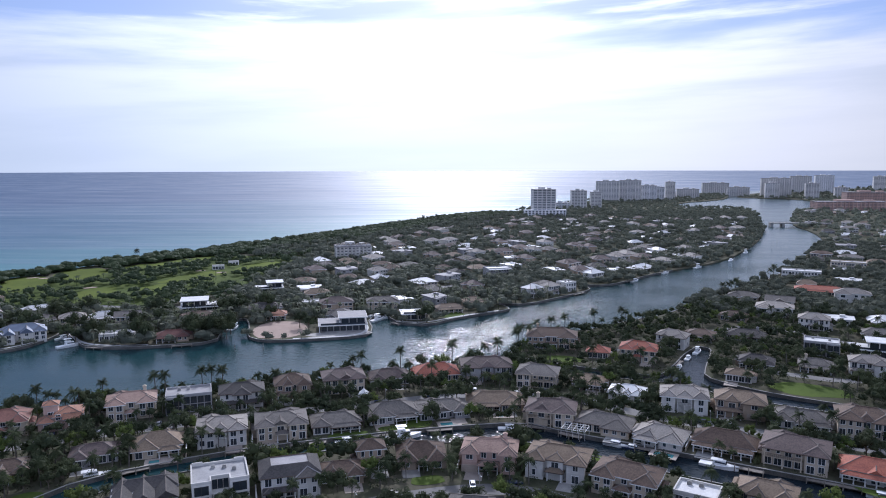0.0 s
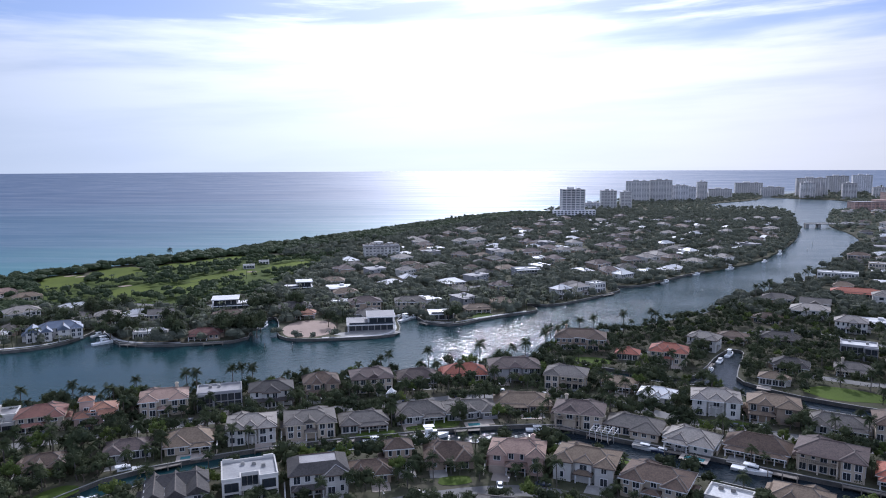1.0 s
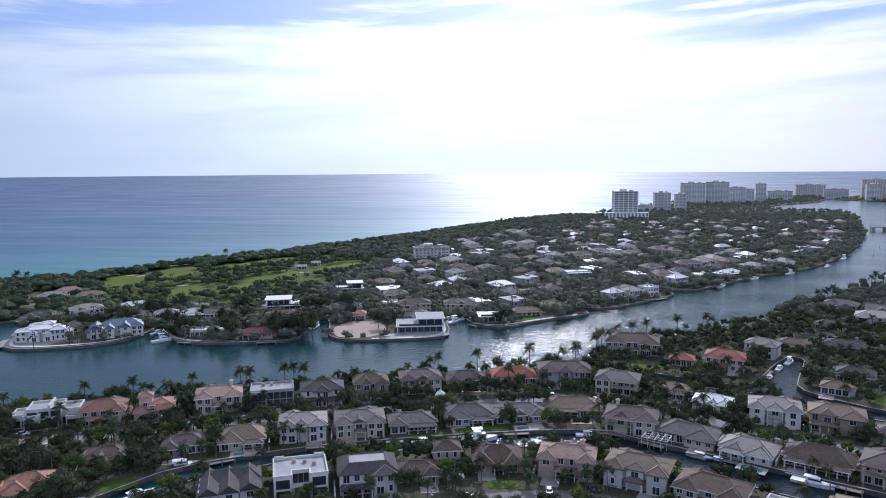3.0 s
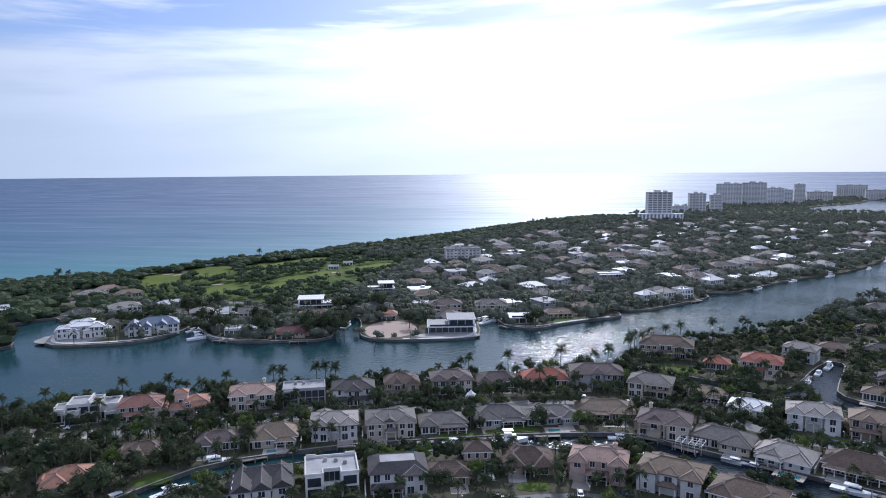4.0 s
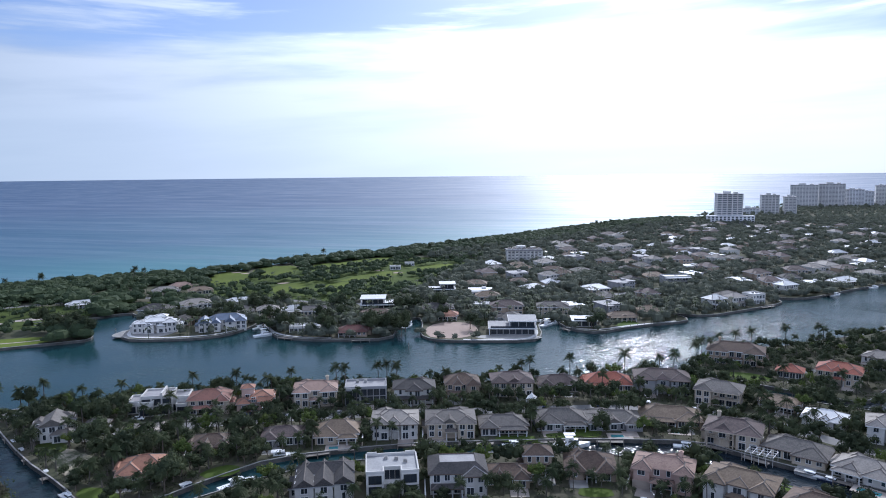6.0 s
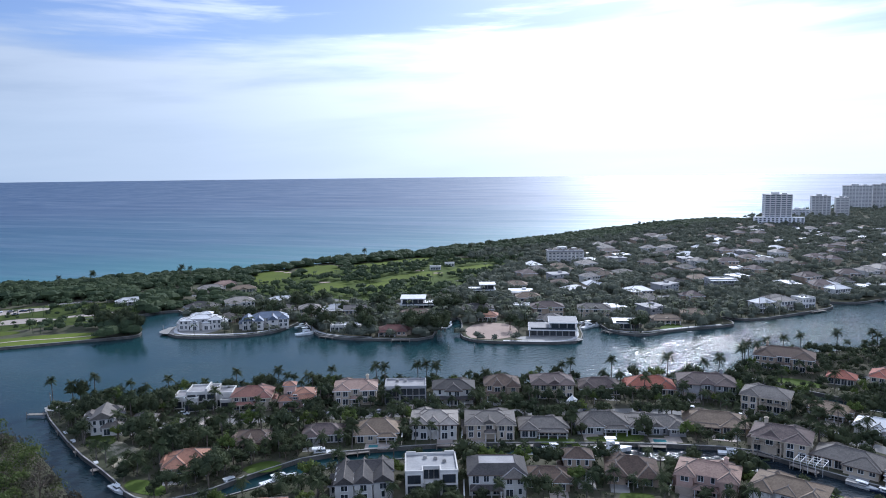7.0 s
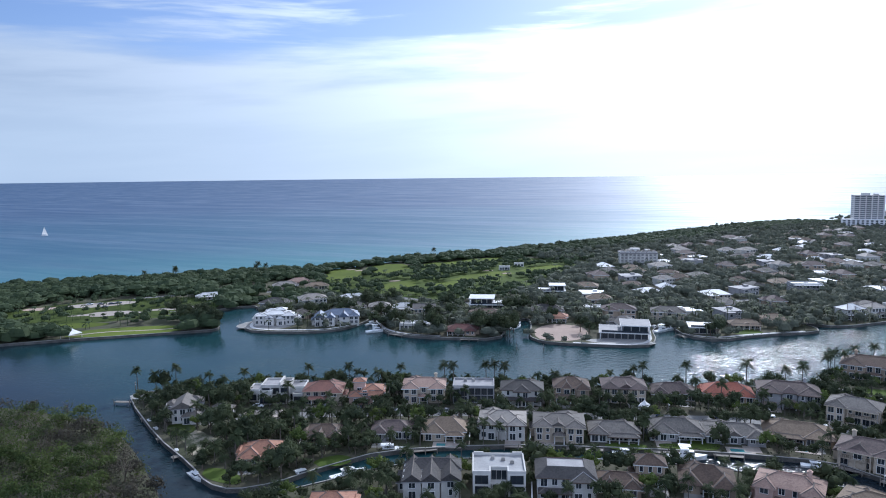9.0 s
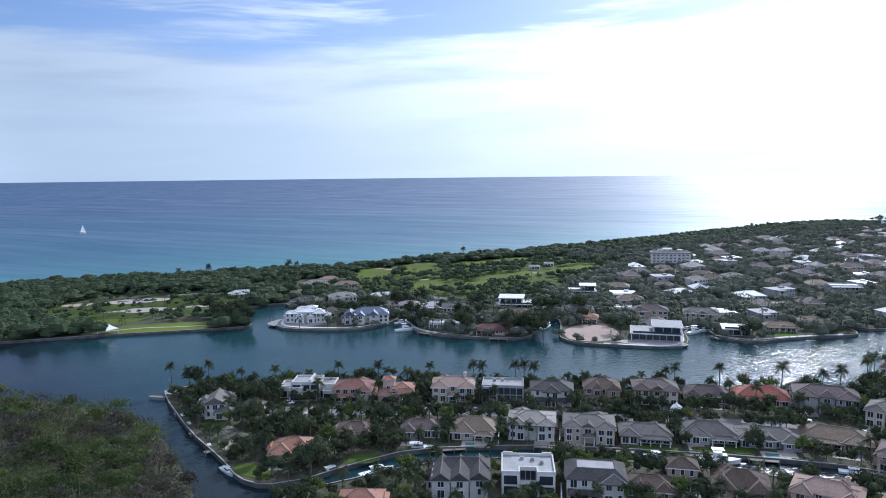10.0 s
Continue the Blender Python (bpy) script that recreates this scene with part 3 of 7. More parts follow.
POOLS = ((41, 208.5, -28, 6, 2.6), (-27, 231, 14, 6, 2.6), (-8, 240, 4, 5, 2.4), (-115, 195, 22, 4, 2.2))
for x, y, turn, w, d in POOLS:
    OPEN.append((x, y, w * 0.75 + 1, d * 0.75 + 1, turn))
OPEN.append((108, 266, 17, 5, -26))
patch("lawn", 116, 275, 15, 9, -20, "lawn", "bright green mown lawn beside the canal", "lawn")
patch("lawn", 22, 316, 11, 5, -15, "lawn", "bright green lawn of a waterfront villa", "lawn")
patch("lawn", -36, 411, 9, 10, 40, "lawn", "green lawn at the water's edge", "lawn")
patch("lawn", -357, 268, 34, 12, 42, "fairway", "mown waterside park lawn", "lawn")
patch("lawn", -164, 146, 8, 3.5, -10, "lawn", "green lawn at the tip of the point", "lawn")
patch("lawn", -189.5, 162, 9.5, 5.5, -30, "scrub_yard", "bare sandy yard by the seawall", "yard", wobble=0.7)
patch("lawn", -205, 168, 7.5, 4.5, -35, "rough_grass", "worn green yard between the house and the seawall", "yard")
patch("terrace", -246.5, 189, 7, 4, 25, "concrete", "pale paved terrace at the tip of the point", "terrace")
patch("court", -188, 193.5, 9, 4.5, 27, "paving", "pale paved forecourt beside the street", "forecourt", 0.09, 0.15, 3.5)
patch("terrace", -93, 359, 19, 6, 15, "concrete", "pale paved terrace round a modern house", "terrace", 0.04)
patch("terrace", -294, 315, 19, 13, 20, "concrete", "white paved terrace on the rounded point", "terrace", 0.04)
patch("building_plot", -127.5, 367, 14.5, 20.5, 12, "sand", "bare pinkish sand building plot by the water", "plot", wobble=0.12, square=2.7)
patch("parking", -385, 330, 18, 6, 45, "paving", "pale paved park drive", "car park", 0.04, 0.5)
patch("parking", -470, 290, 11, 6, 45, "sand", "pale sandy clearing in the park", "clearing", 0.04)
patch("lawn", -400, 262, 22, 8, 45, "fairway", "dry mown park grass", "lawn", 0.04)
patch("parking", -412, 300, 20, 8, 45, "paving", "pale paved park drive", "car park", 0.04, 0.5)
patch("parking", -446, 318, 24, 9, 50, "paving", "pale paved park car park", "car park")

for i, line in enumerate(([(-115, 347), (-97, 351), (-82, 357), (-79, 369), (-83, 384)], [(-316, 342), (-302, 308), (-288, 302), (-260, 314), (-249, 325), (-247, 338)], [(-66, 391), (-49, 387), (-33, 404), (-6, 424)], [(-239, 352), (-221, 332), (-203, 328), (-185, 331)])):
    ribbon("quay_%d" % (i + 1), line, 2.0, "white_quay", "bright white paved quay along the seawall", 0.16)
ribbon("path_park", [(-376, 246), (-366, 262), (-350, 272), (-334, 286), (-338, 296)], 1.6, "paving", "pale winding footpath over the park lawn", 0.14)
for x, y in ((-372, 533), (-310, 492), (-262, 580), (-240, 570), (-350, 592), (-384, 536)):
    patch("bunker", x, y, 5, 2.6, 40, "sand", "pale sand bunker on the golf course", "bunker", 0.12)

# ---- houses ----
def bank_gap(x, y, ring):
    best = 1e9
    for (a, b), (c, d) in zip(ring, ring[1:] + ring[:1]):
        l2 = (c - a) ** 2 + (d - b) ** 2 or 1e-9
        t = max(0.0, min(1.0, ((x - a) * (c - a) + (y - b) * (d - b)) / l2))
        best = min(best, math.hypot(x - a - t * (c - a), y - b - t * (d - b)))
    return best


def taken(x, y, room=0.0):
    for cx, cy, c, s, hw, hd in RECTS:
        dx, dy = x - cx, y - cy
        if abs(dx) + abs(dy) < 60 and abs(dx * c + dy * s) < hw + room and abs(-dx * s + dy * c) < hd + room:
            return True
    return False


def open_ground(x, y, room=0.0):
    for cx, cy, rx, ry, turn in OPEN:
        dx, dy = x - cx, y - cy
        c, s = math.cos(radians(turn)), math.sin(radians(turn))
        if ((dx * c + dy * s) / (rx + room)) ** 2 + ((-dx * s + dy * c) / (ry + room)) ** 2 < 1:
            return True
    return False


def on_road(x, y, room=0.0):
    for line, width in ROADS:
        for (a, b), (c, d) in zip(line, line[1:]):
            if abs(x - a) + abs(y - b) > 60 + abs(c - a) + abs(d - b):
                continue
            l2 = (c - a) ** 2 + (d - b) ** 2 or 1e-9
            t = max(0.0, min(1.0, ((x - a) * (c - a) + (y - b) * (d - b)) / l2))
            if math.hypot(x - a - t * (c - a), y - b - t * (d - b)) < width / 2 + room:
                return True
    return False


PLOTS = []          # houses with a garden: place, turn, width, depth, seed
RECTS = []          # footprints, so that nothing grows inside a house


def claim(x, y, turn, w, d, gap=1.0):
    RECTS.append((x, y, math.cos(radians(turn)), math.sin(radians(turn)), w / 2 + gap, d / 2 + gap))


def hip(g, x0, x1, y0, y1, z, rise, over=0.7, gable=False):
    """A hipped roof with eaves, soffit and fascia over a block."""
    x0, x1, y0, y1 = x0 - over, x1 + over, y0 - over, y1 + over
    w, d = x1 - x0, y1 - y0
    if w >= d:
        i = 0.02 if gable else d / 2
        r0, r1 = (x0 + i, (y0 + y1) / 2, z + rise), (x1 - i, (y0 + y1) / 2, z + rise)
    else:
        i = 0.02 if gable else w / 2
        r0, r1 = ((x0 + x1) / 2, y0 + i, z + rise), ((x0 + x1) / 2, y1 - i, z + rise)
    a, b, c, e = (x0, y0, z), (x1, y0, z), (x1, y1, z), (x0, y1, z)
    low = [(p[0], p[1], z - 0.28) for p in (a, b, c, e)]
    s = len(g.v)
    g.v += [a, b, c, e, r0, r1] + low
    slopes = [(0, 1, 5, 4), (1, 2, 5), (2, 3, 4, 5), (3, 0, 4)] if w >= d else [(0, 1, 4), (1, 2, 5, 4), (2, 3, 5), (3, 0, 4, 5)]
    rim = [(0, 6, 7, 1), (1, 7, 8, 2), (2, 8, 9, 3), (3, 9, 6, 0), (9, 8, 7, 6)]
    g.f += [tuple(s + i for i in f) for f in slopes + rim]
    g.i += [0] * 4 + [1] * 5
    if w < 2.5 or d < 2.5:
        return
    edges = [(r0, r1)] + ([] if gable else [(a, r0), (e, r0), (b, r1), (c, r1)] if w >= d else [(a, r0), (b, r0), (c, r1), (e, r1)])
    for p, q in edges:
        u = Vector(q) - Vector(p)
        if u.length < 0.8:
            continue
        o = Vector((-u.y, u.x, 0)).normalized() * 0.17
        k0, k1, top = Vector(p) + Vector((0, 0, 0.02)), Vector(q) + Vector((0, 0, 0.02)), Vector((0, 0, 0.13))
        g.face([k0 - o, k1 - o, k1 + top, k0 + top], 2)
        g.face([k0 + top, k1 + top, k1 + o, k0 + o], 2)


def cut_hip(g, x0, x1, y0, y1, z, rise, inset, over=0.7):
    """A hipped skirt of tile round a flat middle."""
    x0, x1, y0, y1 = x0 - over, x1 + over, y0 - over, y1 + over
    a = [(x0, y0, z), (x1, y0, z), (x1, y1, z), (x0, y1, z)]
    b = [(x0 + inset, y0 + inset, z + rise), (x1 - inset, y0 + inset, z + rise), (x1 - inset, y1 - inset, z + rise), (x0 + inset, y1 - inset, z + rise)]
    low = [(p[0], p[1], z - 0.28) for p in a]
    for j in range(4):
        n = (j + 1) % 4
        g.face([a[j], a[n], b[n], b[j]])
        g.face([low[j], low[n], a[n], a[j]], 1)
    g.face([(p[0], p[1], z + rise - 0.35) for p in b], 2)
    for j in range(4):
        n = (j + 1) % 4
        g.face([b[n], b[j], (b[j][0], b[j][1], z + rise - 0.35), (b[n][0], b[n][1], z + rise - 0.35)], 1)
    g.face(low[::-1], 1)


WINDOW_MESH = {}


def window(parent, x, y, z, w, h, turn=0.0, frame_mat="trim", bars=1, name="window"):
    """A framed window on a wall: the frame stands proud, the panes sit back in it. turn: where its outside faces (0 is -y)."""
    key = (w, h, frame_mat, bars)
    if key not in WINDOW_MESH:
        f = Mesh()
        t = 0.12
        us = [-w / 2 - t, -w / 2]
        for i in range(bars):
            c = -w / 2 + w * (i + 1) / (bars + 1)
            us += [c - 0.04, c + 0.04]
        us += [w / 2, w / 2 + t]
        f.cells(us, [-t, 0, h, h + t], lambda i, j: j != 1 or i % 2 == 0, -0.12, 0.02)
        p = Mesh()
        p.box(-w / 2, w / 2, -0.045, 0.0, 0, h)
        WINDOW_MESH[key] = (f.data("window", frame_mat), p.data("pane", "glass"))
    f, p = WINDOW_MESH[key]
    ob = part(name, f, None, parent)
    ob.matrix_basis = pose(x, y, z, 0, 0, turn)
    part("pane", p, None, ob)
    return ob


def block_windows(parent, rng, x0, x1, y, storeys, height, frame_mat, turn=0.0, along="x", tall=False, gap=2.05):
    n = max(1, int((x1 - x0 - 0.8) / gap))
    for s in range(storeys):
        for i in range(n):
            at = x0 + (x1 - x0) * (i + 0.5) / n
            kind = rng.random()
            if frame_mat == "dark_frame":
                w, h, z = 2.2, 2.3, 0.5 + s * height
            elif s == 0 and (tall or kind < 0.5):
                w, h, z = 1.9, 2.15, 0.35
            elif kind < 0.35:
                w, h, z = 1.7, 2.1, 0.35 + s * height + 0.3
            elif kind < 0.8:
                w, h, z = 1.4, 1.7, 0.35 + s * height + 0.75
            else:
                w, h, z = 0.9, 1.7, 0.35 + s * height + 0.75
            w = min(w, (x1 - x0) / n - 0.5)
            w = round(max(w, 0.6), 1)
            args = (at, y) if along == "x" else (y, at)
            window(parent, *args, z, w, h, turn, frame_mat, 1 if w > 1 else 0)


def free_mid(w, wing, share):
    """The middle of the front that no wing covers."""
    return {-1: w * share / 2, 1: -w * share / 2}.get(wing, 0.0)


def house(x, y, turn, w, d, storeys=2, roof="hip", walls="cream_stucco", tile="brown_tile", seed=1, label="", wing=0, wing_w=0.36, group="waterfront houses", frames="trim", rise=None, chimney=False, porch=False, balcony=False, garage=False, drive=1, tall=None, name="house"):
    """wing: -1, 1 or 2: a front wing at one end or at both. The front looks along -y before it is turned."""
    rng = random.Random(seed * 7 + 3)
    fascia = ("trim", "fascia_brown", walls, "fascia_brown", "trim")[seed % 5]
    root = base(name, pose(x, y, LAND, 0, 0, turn), label, "house", group)
    claim(x, y, turn, w, d)
    porch = porch or (roof != "flat" and not balcony and wing != 3 and w > 11.5 and seed % 3 > 0)
    PLOTS.append((x, y, turn, w, d, seed))
    sh = tall or (2.9 if storeys > 1 else 2.65)
    top = 0.35 + storeys * sh
    blocks = [(-w / 2, w / 2, -d / 2 + 1.6, d / 2, top)]
    if wing:
        ww = w * wing_w
        if wing in (-1, 2):
            blocks.append((-w / 2, -w / 2 + ww, -d / 2, 0, top - (0.25 if storeys > 1 else 0.15)))
        if wing in (1, 2):
            blocks.append((w / 2 - ww, w / 2, -d / 2, 0, top - 0.25))
        if wing == 3:
            blocks.append((-ww / 2, ww / 2, -d / 2, 0, top - 0.2))
    if roof == "flat":
        blocks = blocks[:1] + [(x0, x1, y0, -d / 2 + 1.6, z) for x0, x1, y0, y1, z in blocks[1:]]
    for x0, x1, y0, y1, z in blocks:
        g = Mesh()
        steps = [(-0.6, 0.06), (0.3, 0.06), (0.31, 0.0)]
        if storeys > 1:
            steps += [(sh + 0.25, 0.0), (sh + 0.26, 0.05), (sh + 0.43, 0.05), (sh + 0.44, 0.0)]
        g.loft(x0, x1, y0, y1, steps + [(z, 0.0)])
        part("wall", g, walls, root)
    r = Mesh()
    up = (rise * 0.85 if rise else min(w, d) * 0.165 + 0.5) * rng.uniform(0.9, 1.12)
    if roof == "flat":
        for j, (x0, x1, y0, y1, z) in enumerate(blocks):
            part("parapet", Mesh().cells([x0 - 0.08, x0 + 0.3, x1 - 0.3, x1 + 0.08], [y0 - 0.08, y0 + 0.3, y1 - 0.3, y1 + 0.08], lambda i, j: (i, j) != (1, 1), z - 0.02, z + 0.8, "xy"), walls, root)
            part("roof", Mesh().box(x0 + 0.3, x1 - 0.3, y0 + 0.3, y1 - 0.3, z - 0.05, z + 0.12), tile, root)
        for i in range(2):
            u = Mesh()
            u.box(-0.6, 0.6, -0.5, 0.5, 0, 0.9, 0, 0.05), u.box(-0.35, 0.35, -0.35, 0.35, 0.9, 1.0)
            o = part("air_conditioner", u, "concrete", root)
            o.matrix_basis = pose(rng.uniform(-0.25, 0.3) * w, rng.uniform(0.1, 0.35) * d, top + 0.12)
    elif roof == "cut":
        x0, x1, y0, y1, z = blocks[0]
        cut_hip(r, x0, x1, y0, y1, z, up * 0.85, min(w, d) * 0.26)
        for x0, x1, y0, y1, z in blocks[1:]:
            hip(r, x0, x1, y0, y1 + 1.5, z, up * 0.6)
        part("roof", r, (tile, fascia, "flat_roof"), root)
    else:
        for j, (x0, x1, y0, y1, z) in enumerate(blocks):
            r = Mesh()
            hip(r, x0, x1, y0, y1 + (2.0 if j else 0), z, up if j == 0 else up * 0.72, gable=(roof == "gable"))
            part("roof", r, (tile, fascia, "mortar"), root)
        if w > 13:
            a, r = rng.choice((-0.22, 0.2)) * w, Mesh()
            hip(r, a - w * 0.17, a + w * 0.17, d * 0.02, d / 2 + 0.5, top + 0.2, up * 0.86)
            part("roof", r, (tile, fascia, "mortar"), root)
        if w > 11 and wing != 3 and rng.random() < 0.5:
            a, r, half = free_mid(w, wing, wing_w) + rng.uniform(-1, 1), Mesh(), w * rng.uniform(0.1, 0.15)
            part("wall", Mesh().box(a - half, a + half, -d / 2 + 0.7, -d / 2 + 1.7, -0.6, top - 0.1), walls, root)
            hip(r, a - half, a + half, -d / 2 + 0.7, d * 0.12, top - 0.1, up * rng.uniform(0.55, 0.75), 0.5, rng.random() < 0.4)
            part("roof", r, (tile, fascia, "mortar"), root)
            window(root, a, -d / 2 + 0.7, top - 2.5, round(min(2.0, half * 1.2), 1), 1.7, 0, frames, 1)
        if storeys > 1 and not balcony and not porch:
            a, r = free_mid(w, wing, wing_w), Mesh()
            hip(r, a - 2.4, a + 2.4, -d / 2 - 0.6, -d / 2 + 1.6, sh + 0.1, 0.8, 0.4)
            part("porch_roof", r, (tile, fascia, "mortar"), root)
            for sx in (-2.0, 2.0):
                part("column", Mesh().box(a + sx - 0.16, a + sx + 0.16, -d / 2 - 0.4, -d / 2 - 0.08, 0, sh - 0.15), "trim", root)
        if rng.random() < 0.55:
            side, r = rng.choice((-1, 1)), Mesh()
            wx = side * w / 2
            part("wall", Mesh().loft(min(wx, wx + side * 1.6), max(wx, wx + side * 1.6), -d * 0.1, d * 0.38, [(-0.6, 0.05), (0.3, 0.05), (0.31, 0), (2.8, 0)]), walls, root)
            hip(r, min(wx, wx + side * 1.6), max(wx, wx + side * 1.6), -d * 0.1, d * 0.38, 2.8, 0.7, 0.3)
            part("roof", r, (tile, fascia, "mortar"), root)
        for j, (x0, x1, y0, y1, z) in enumerate(blocks[:1]):
            cap = Mesh()
            if x1 - x0 >= y1 - y0:
                e = (y1 - y0) / 2 + 0.0
                cap.tube_x(x0 + e - 0.4, x1 - e + 0.4, (y0 + y1) / 2, z + up + 0.02, 0.17) if x1 - x0 - 2 * e > 0.3 else None
            if cap.v:
                part("ridge_cap", cap, tile, root)
    # openings of the front, the sides and the back
    if storeys < 3 and math.hypot(x - X0, y) < 330:
        front = -1 if drive > 0 else 1
        length, at = 5.5, w * rng.choice((-0.26, 0.24))
        spot = pose(x, y, 0, 0, 0, turn) @ Vector((at, front * (d / 2 + length / 2 - 0.2), 0))
        if not taken(spot.x, spot.y, -1.0) and (inside(spot.x, spot.y, POINT) or inside(spot.x, spot.y, SOUTH) or inside(spot.x, spot.y, EAST)):
            slab = part("driveway", Mesh().box(-2.6, 2.6, -length / 2, length / 2, -0.2, 0.07 + 0.02 * rng.random()), "paving" if rng.random() < 0.7 else "concrete")
            slab.matrix_basis = pose(spot.x, spot.y, LAND, 0, 0, turn)
            tagged(slab, "pale paved driveway or patio beside a house", "driveway", kind="structure")
            claim(spot.x, spot.y, turn, 5.2, length, 0.0)
        at, deep = -at * 0.8, rng.uniform(2.6, 4.2)
        spot = pose(x, y, 0, 0, 0, turn) @ Vector((at, -front * (d / 2 + deep / 2 - 0.1), 0))
        if rng.random() < 0.8 and not taken(spot.x, spot.y, -1.0) and not on_road(spot.x, spot.y, 1.5) and any(inside(spot.x, spot.y, q) and bank_gap(spot.x, spot.y, q) > 3.2 for q in (POINT, SOUTH, EAST)):
            long = w * rng.uniform(0.4, 0.6)
            slab = part("patio", Mesh().box(-long / 2, long / 2, -deep / 2, deep / 2, -0.2, 0.10 + 0.02 * rng.random()), "concrete" if rng.random() < 0.6 else "paving")
            slab.matrix_basis = pose(spot.x, spot.y, LAND, 0, 0, turn)
            tagged(slab, "pale paved patio behind a house", "patio", kind="structure")
            claim(spot.x, spot.y, turn, long, deep, 0.0)
    m = blocks[0]
    fr = frames
    free0 = m[0] + (w * wing_w if wing in (-1, 2) else 0) + 0.3
    free1 = m[1] - (w * wing_w if wing in (1, 2) else 0) - 0.3
    if wing == 3:
        block_windows(root, rng, m[0] + 0.3, -w * wing_w / 2 - 0.3, m[2], storeys, sh, fr)
        block_windows(root, rng, w * wing_w / 2 + 0.3, m[1] - 0.3, m[2], storeys, sh, fr)
    else:
        block_windows(root, rng, free0, free1, m[2], storeys, sh, fr, tall=True)
    for j, (x0, x1, y0, y1, z) in enumerate(blocks[1:]):
        if garage and j == 0:
            gd = Mesh()
            gd.box(-2.4, 2.4, -0.08, 0.02, 0, 2.3)
            for i in range(4):
                gd.box(-2.3, 2.3, -0.11, -0.05, 0.1 + i * 0.56, 0.58 + i * 0.56)
            o = part("garage_door", gd, "garage_door", root)
            o.matrix_basis = pose((x0 + x1) / 2, y0, 0.0)
            if storeys > 1:
                window(root, (x0 + x1) / 2, y0, 0.35 + sh + 0.8, 1.9, 1.5, 0, fr)
        else:
            block_windows(root, rng, x0 + 0.2, x1 - 0.2, y0, storeys, sh, fr)
    for side, tn in ((m[0], -90), (m[1], 90)):
        block_windows(root, rng, m[2] + 1.5, m[3] - 1.0, side, storeys, sh, fr, tn, "y", gap=3.6)
    if chimney or (roof == "hip" and rng.random() < 0.06):
        c = Mesh()
        c.box(-0.55, 0.55, -0.45, 0.45, top - 0.5, top + up + 0.9), c.box(-0.7, 0.7, -0.6, 0.6, top + up + 0.9, top + up + 1.1)
        c.box(-0.35, 0.35, -0.3, 0.3, top + up + 1.1, top + up + 1.4)
        o = part("chimney", c, walls, root)
        o.matrix_basis = pose(w * rng.choice((-0.3, 0.28)), d * 0.2, 0)
    if porch:
        a, b = free0 + 0.2, free1 - 0.2
        p = Mesh()
        hip(p, a, b, m[2] - 2.9, m[2] - 0.1, min(3.0, top - 0.45), 0.75, 0.4)
        part("porch_roof", p, (tile, fascia, "mortar"), root)
        n = max(2, int((b - a) / 2.6) + 1)
        col = Mesh().tube([(0, 0, 0), (0, 0, 0.25), (0, 0, 0.26), (0, 0, 2.7)], [0.24, 0.24, 0.17, 0.15], 8).data("column", "trim")
        for i in range(n):
            o = part("column", col, None, root)
            o.matrix_basis = pose(a + 0.2 + (b - a - 0.4) * i / (n - 1), m[2] - 2.7, 0)
    if balcony and storeys > 1:
        a, b = free0 + 0.3, free1 - 0.3
        s = Mesh()
        s.box(a, b, m[2] - 1.7, m[2], sh + 0.05, sh + 0.24)
        part("balcony", s, walls, root)
        shade = Mesh()
        hip(shade, a - 0.2, b + 0.2, m[2] - 1.9, m[2] - 0.1, top - 0.35, 0.5, 0.3)
        part("porch_roof", shade, (tile, fascia, "mortar"), root)
        for px in (a + 0.25, b - 0.25):
            part("column", Mesh().box(px - 0.16, px + 0.16, m[2] - 1.7, m[2] - 1.38, sh + 0.24, top - 0.6), walls, root)
        rail = Mesh()
        rail.box(a, b, m[2] - 1.68, m[2] - 1.62, sh + 1.15, sh + 1.22)
        for i in range(int((b - a) / 0.5) + 1):
            rail.box(a + i * 0.5, a + i * 0.5 + 0.05, m[2] - 1.67, m[2] - 1.63, sh + 0.24, sh + 1.15)
        part("railing", rail, "dark_frame", root)
        col = Mesh().box(-0.2, 0.2, -0.2, 0.2, 0, sh + 0.05).data("column", walls)
        for i in (a + 0.25, (a + b) / 2, b - 0.25):
            o = part("column", col, None, root)
            o.matrix_basis = pose(i, m[2] - 1.5, 0)
    return root


def tube_x(self, x0, x1, y, z, r, slot=0):
    s = len(self.v)
    for x in (x0, x1):
        for j in range(6):
            a = 2 * math.pi * j / 6
            self.v.append((x, y + r * math.cos(a), z + r * math.sin(a)))
    for j in range(6):
        self.f.append((s + j, s + (j + 1) % 6, s + 6 + (j + 1) % 6, s + 6 + j))
        self.i.append(slot)


Mesh.tube_x = tube_x


def away(x, y, metres):
    """A place moved that far away from the middle of the flight."""
    r = math.hypot(x - X0, y - Y0)
    return x + (x - X0) * metres / r, y + (y - Y0) * metres / r


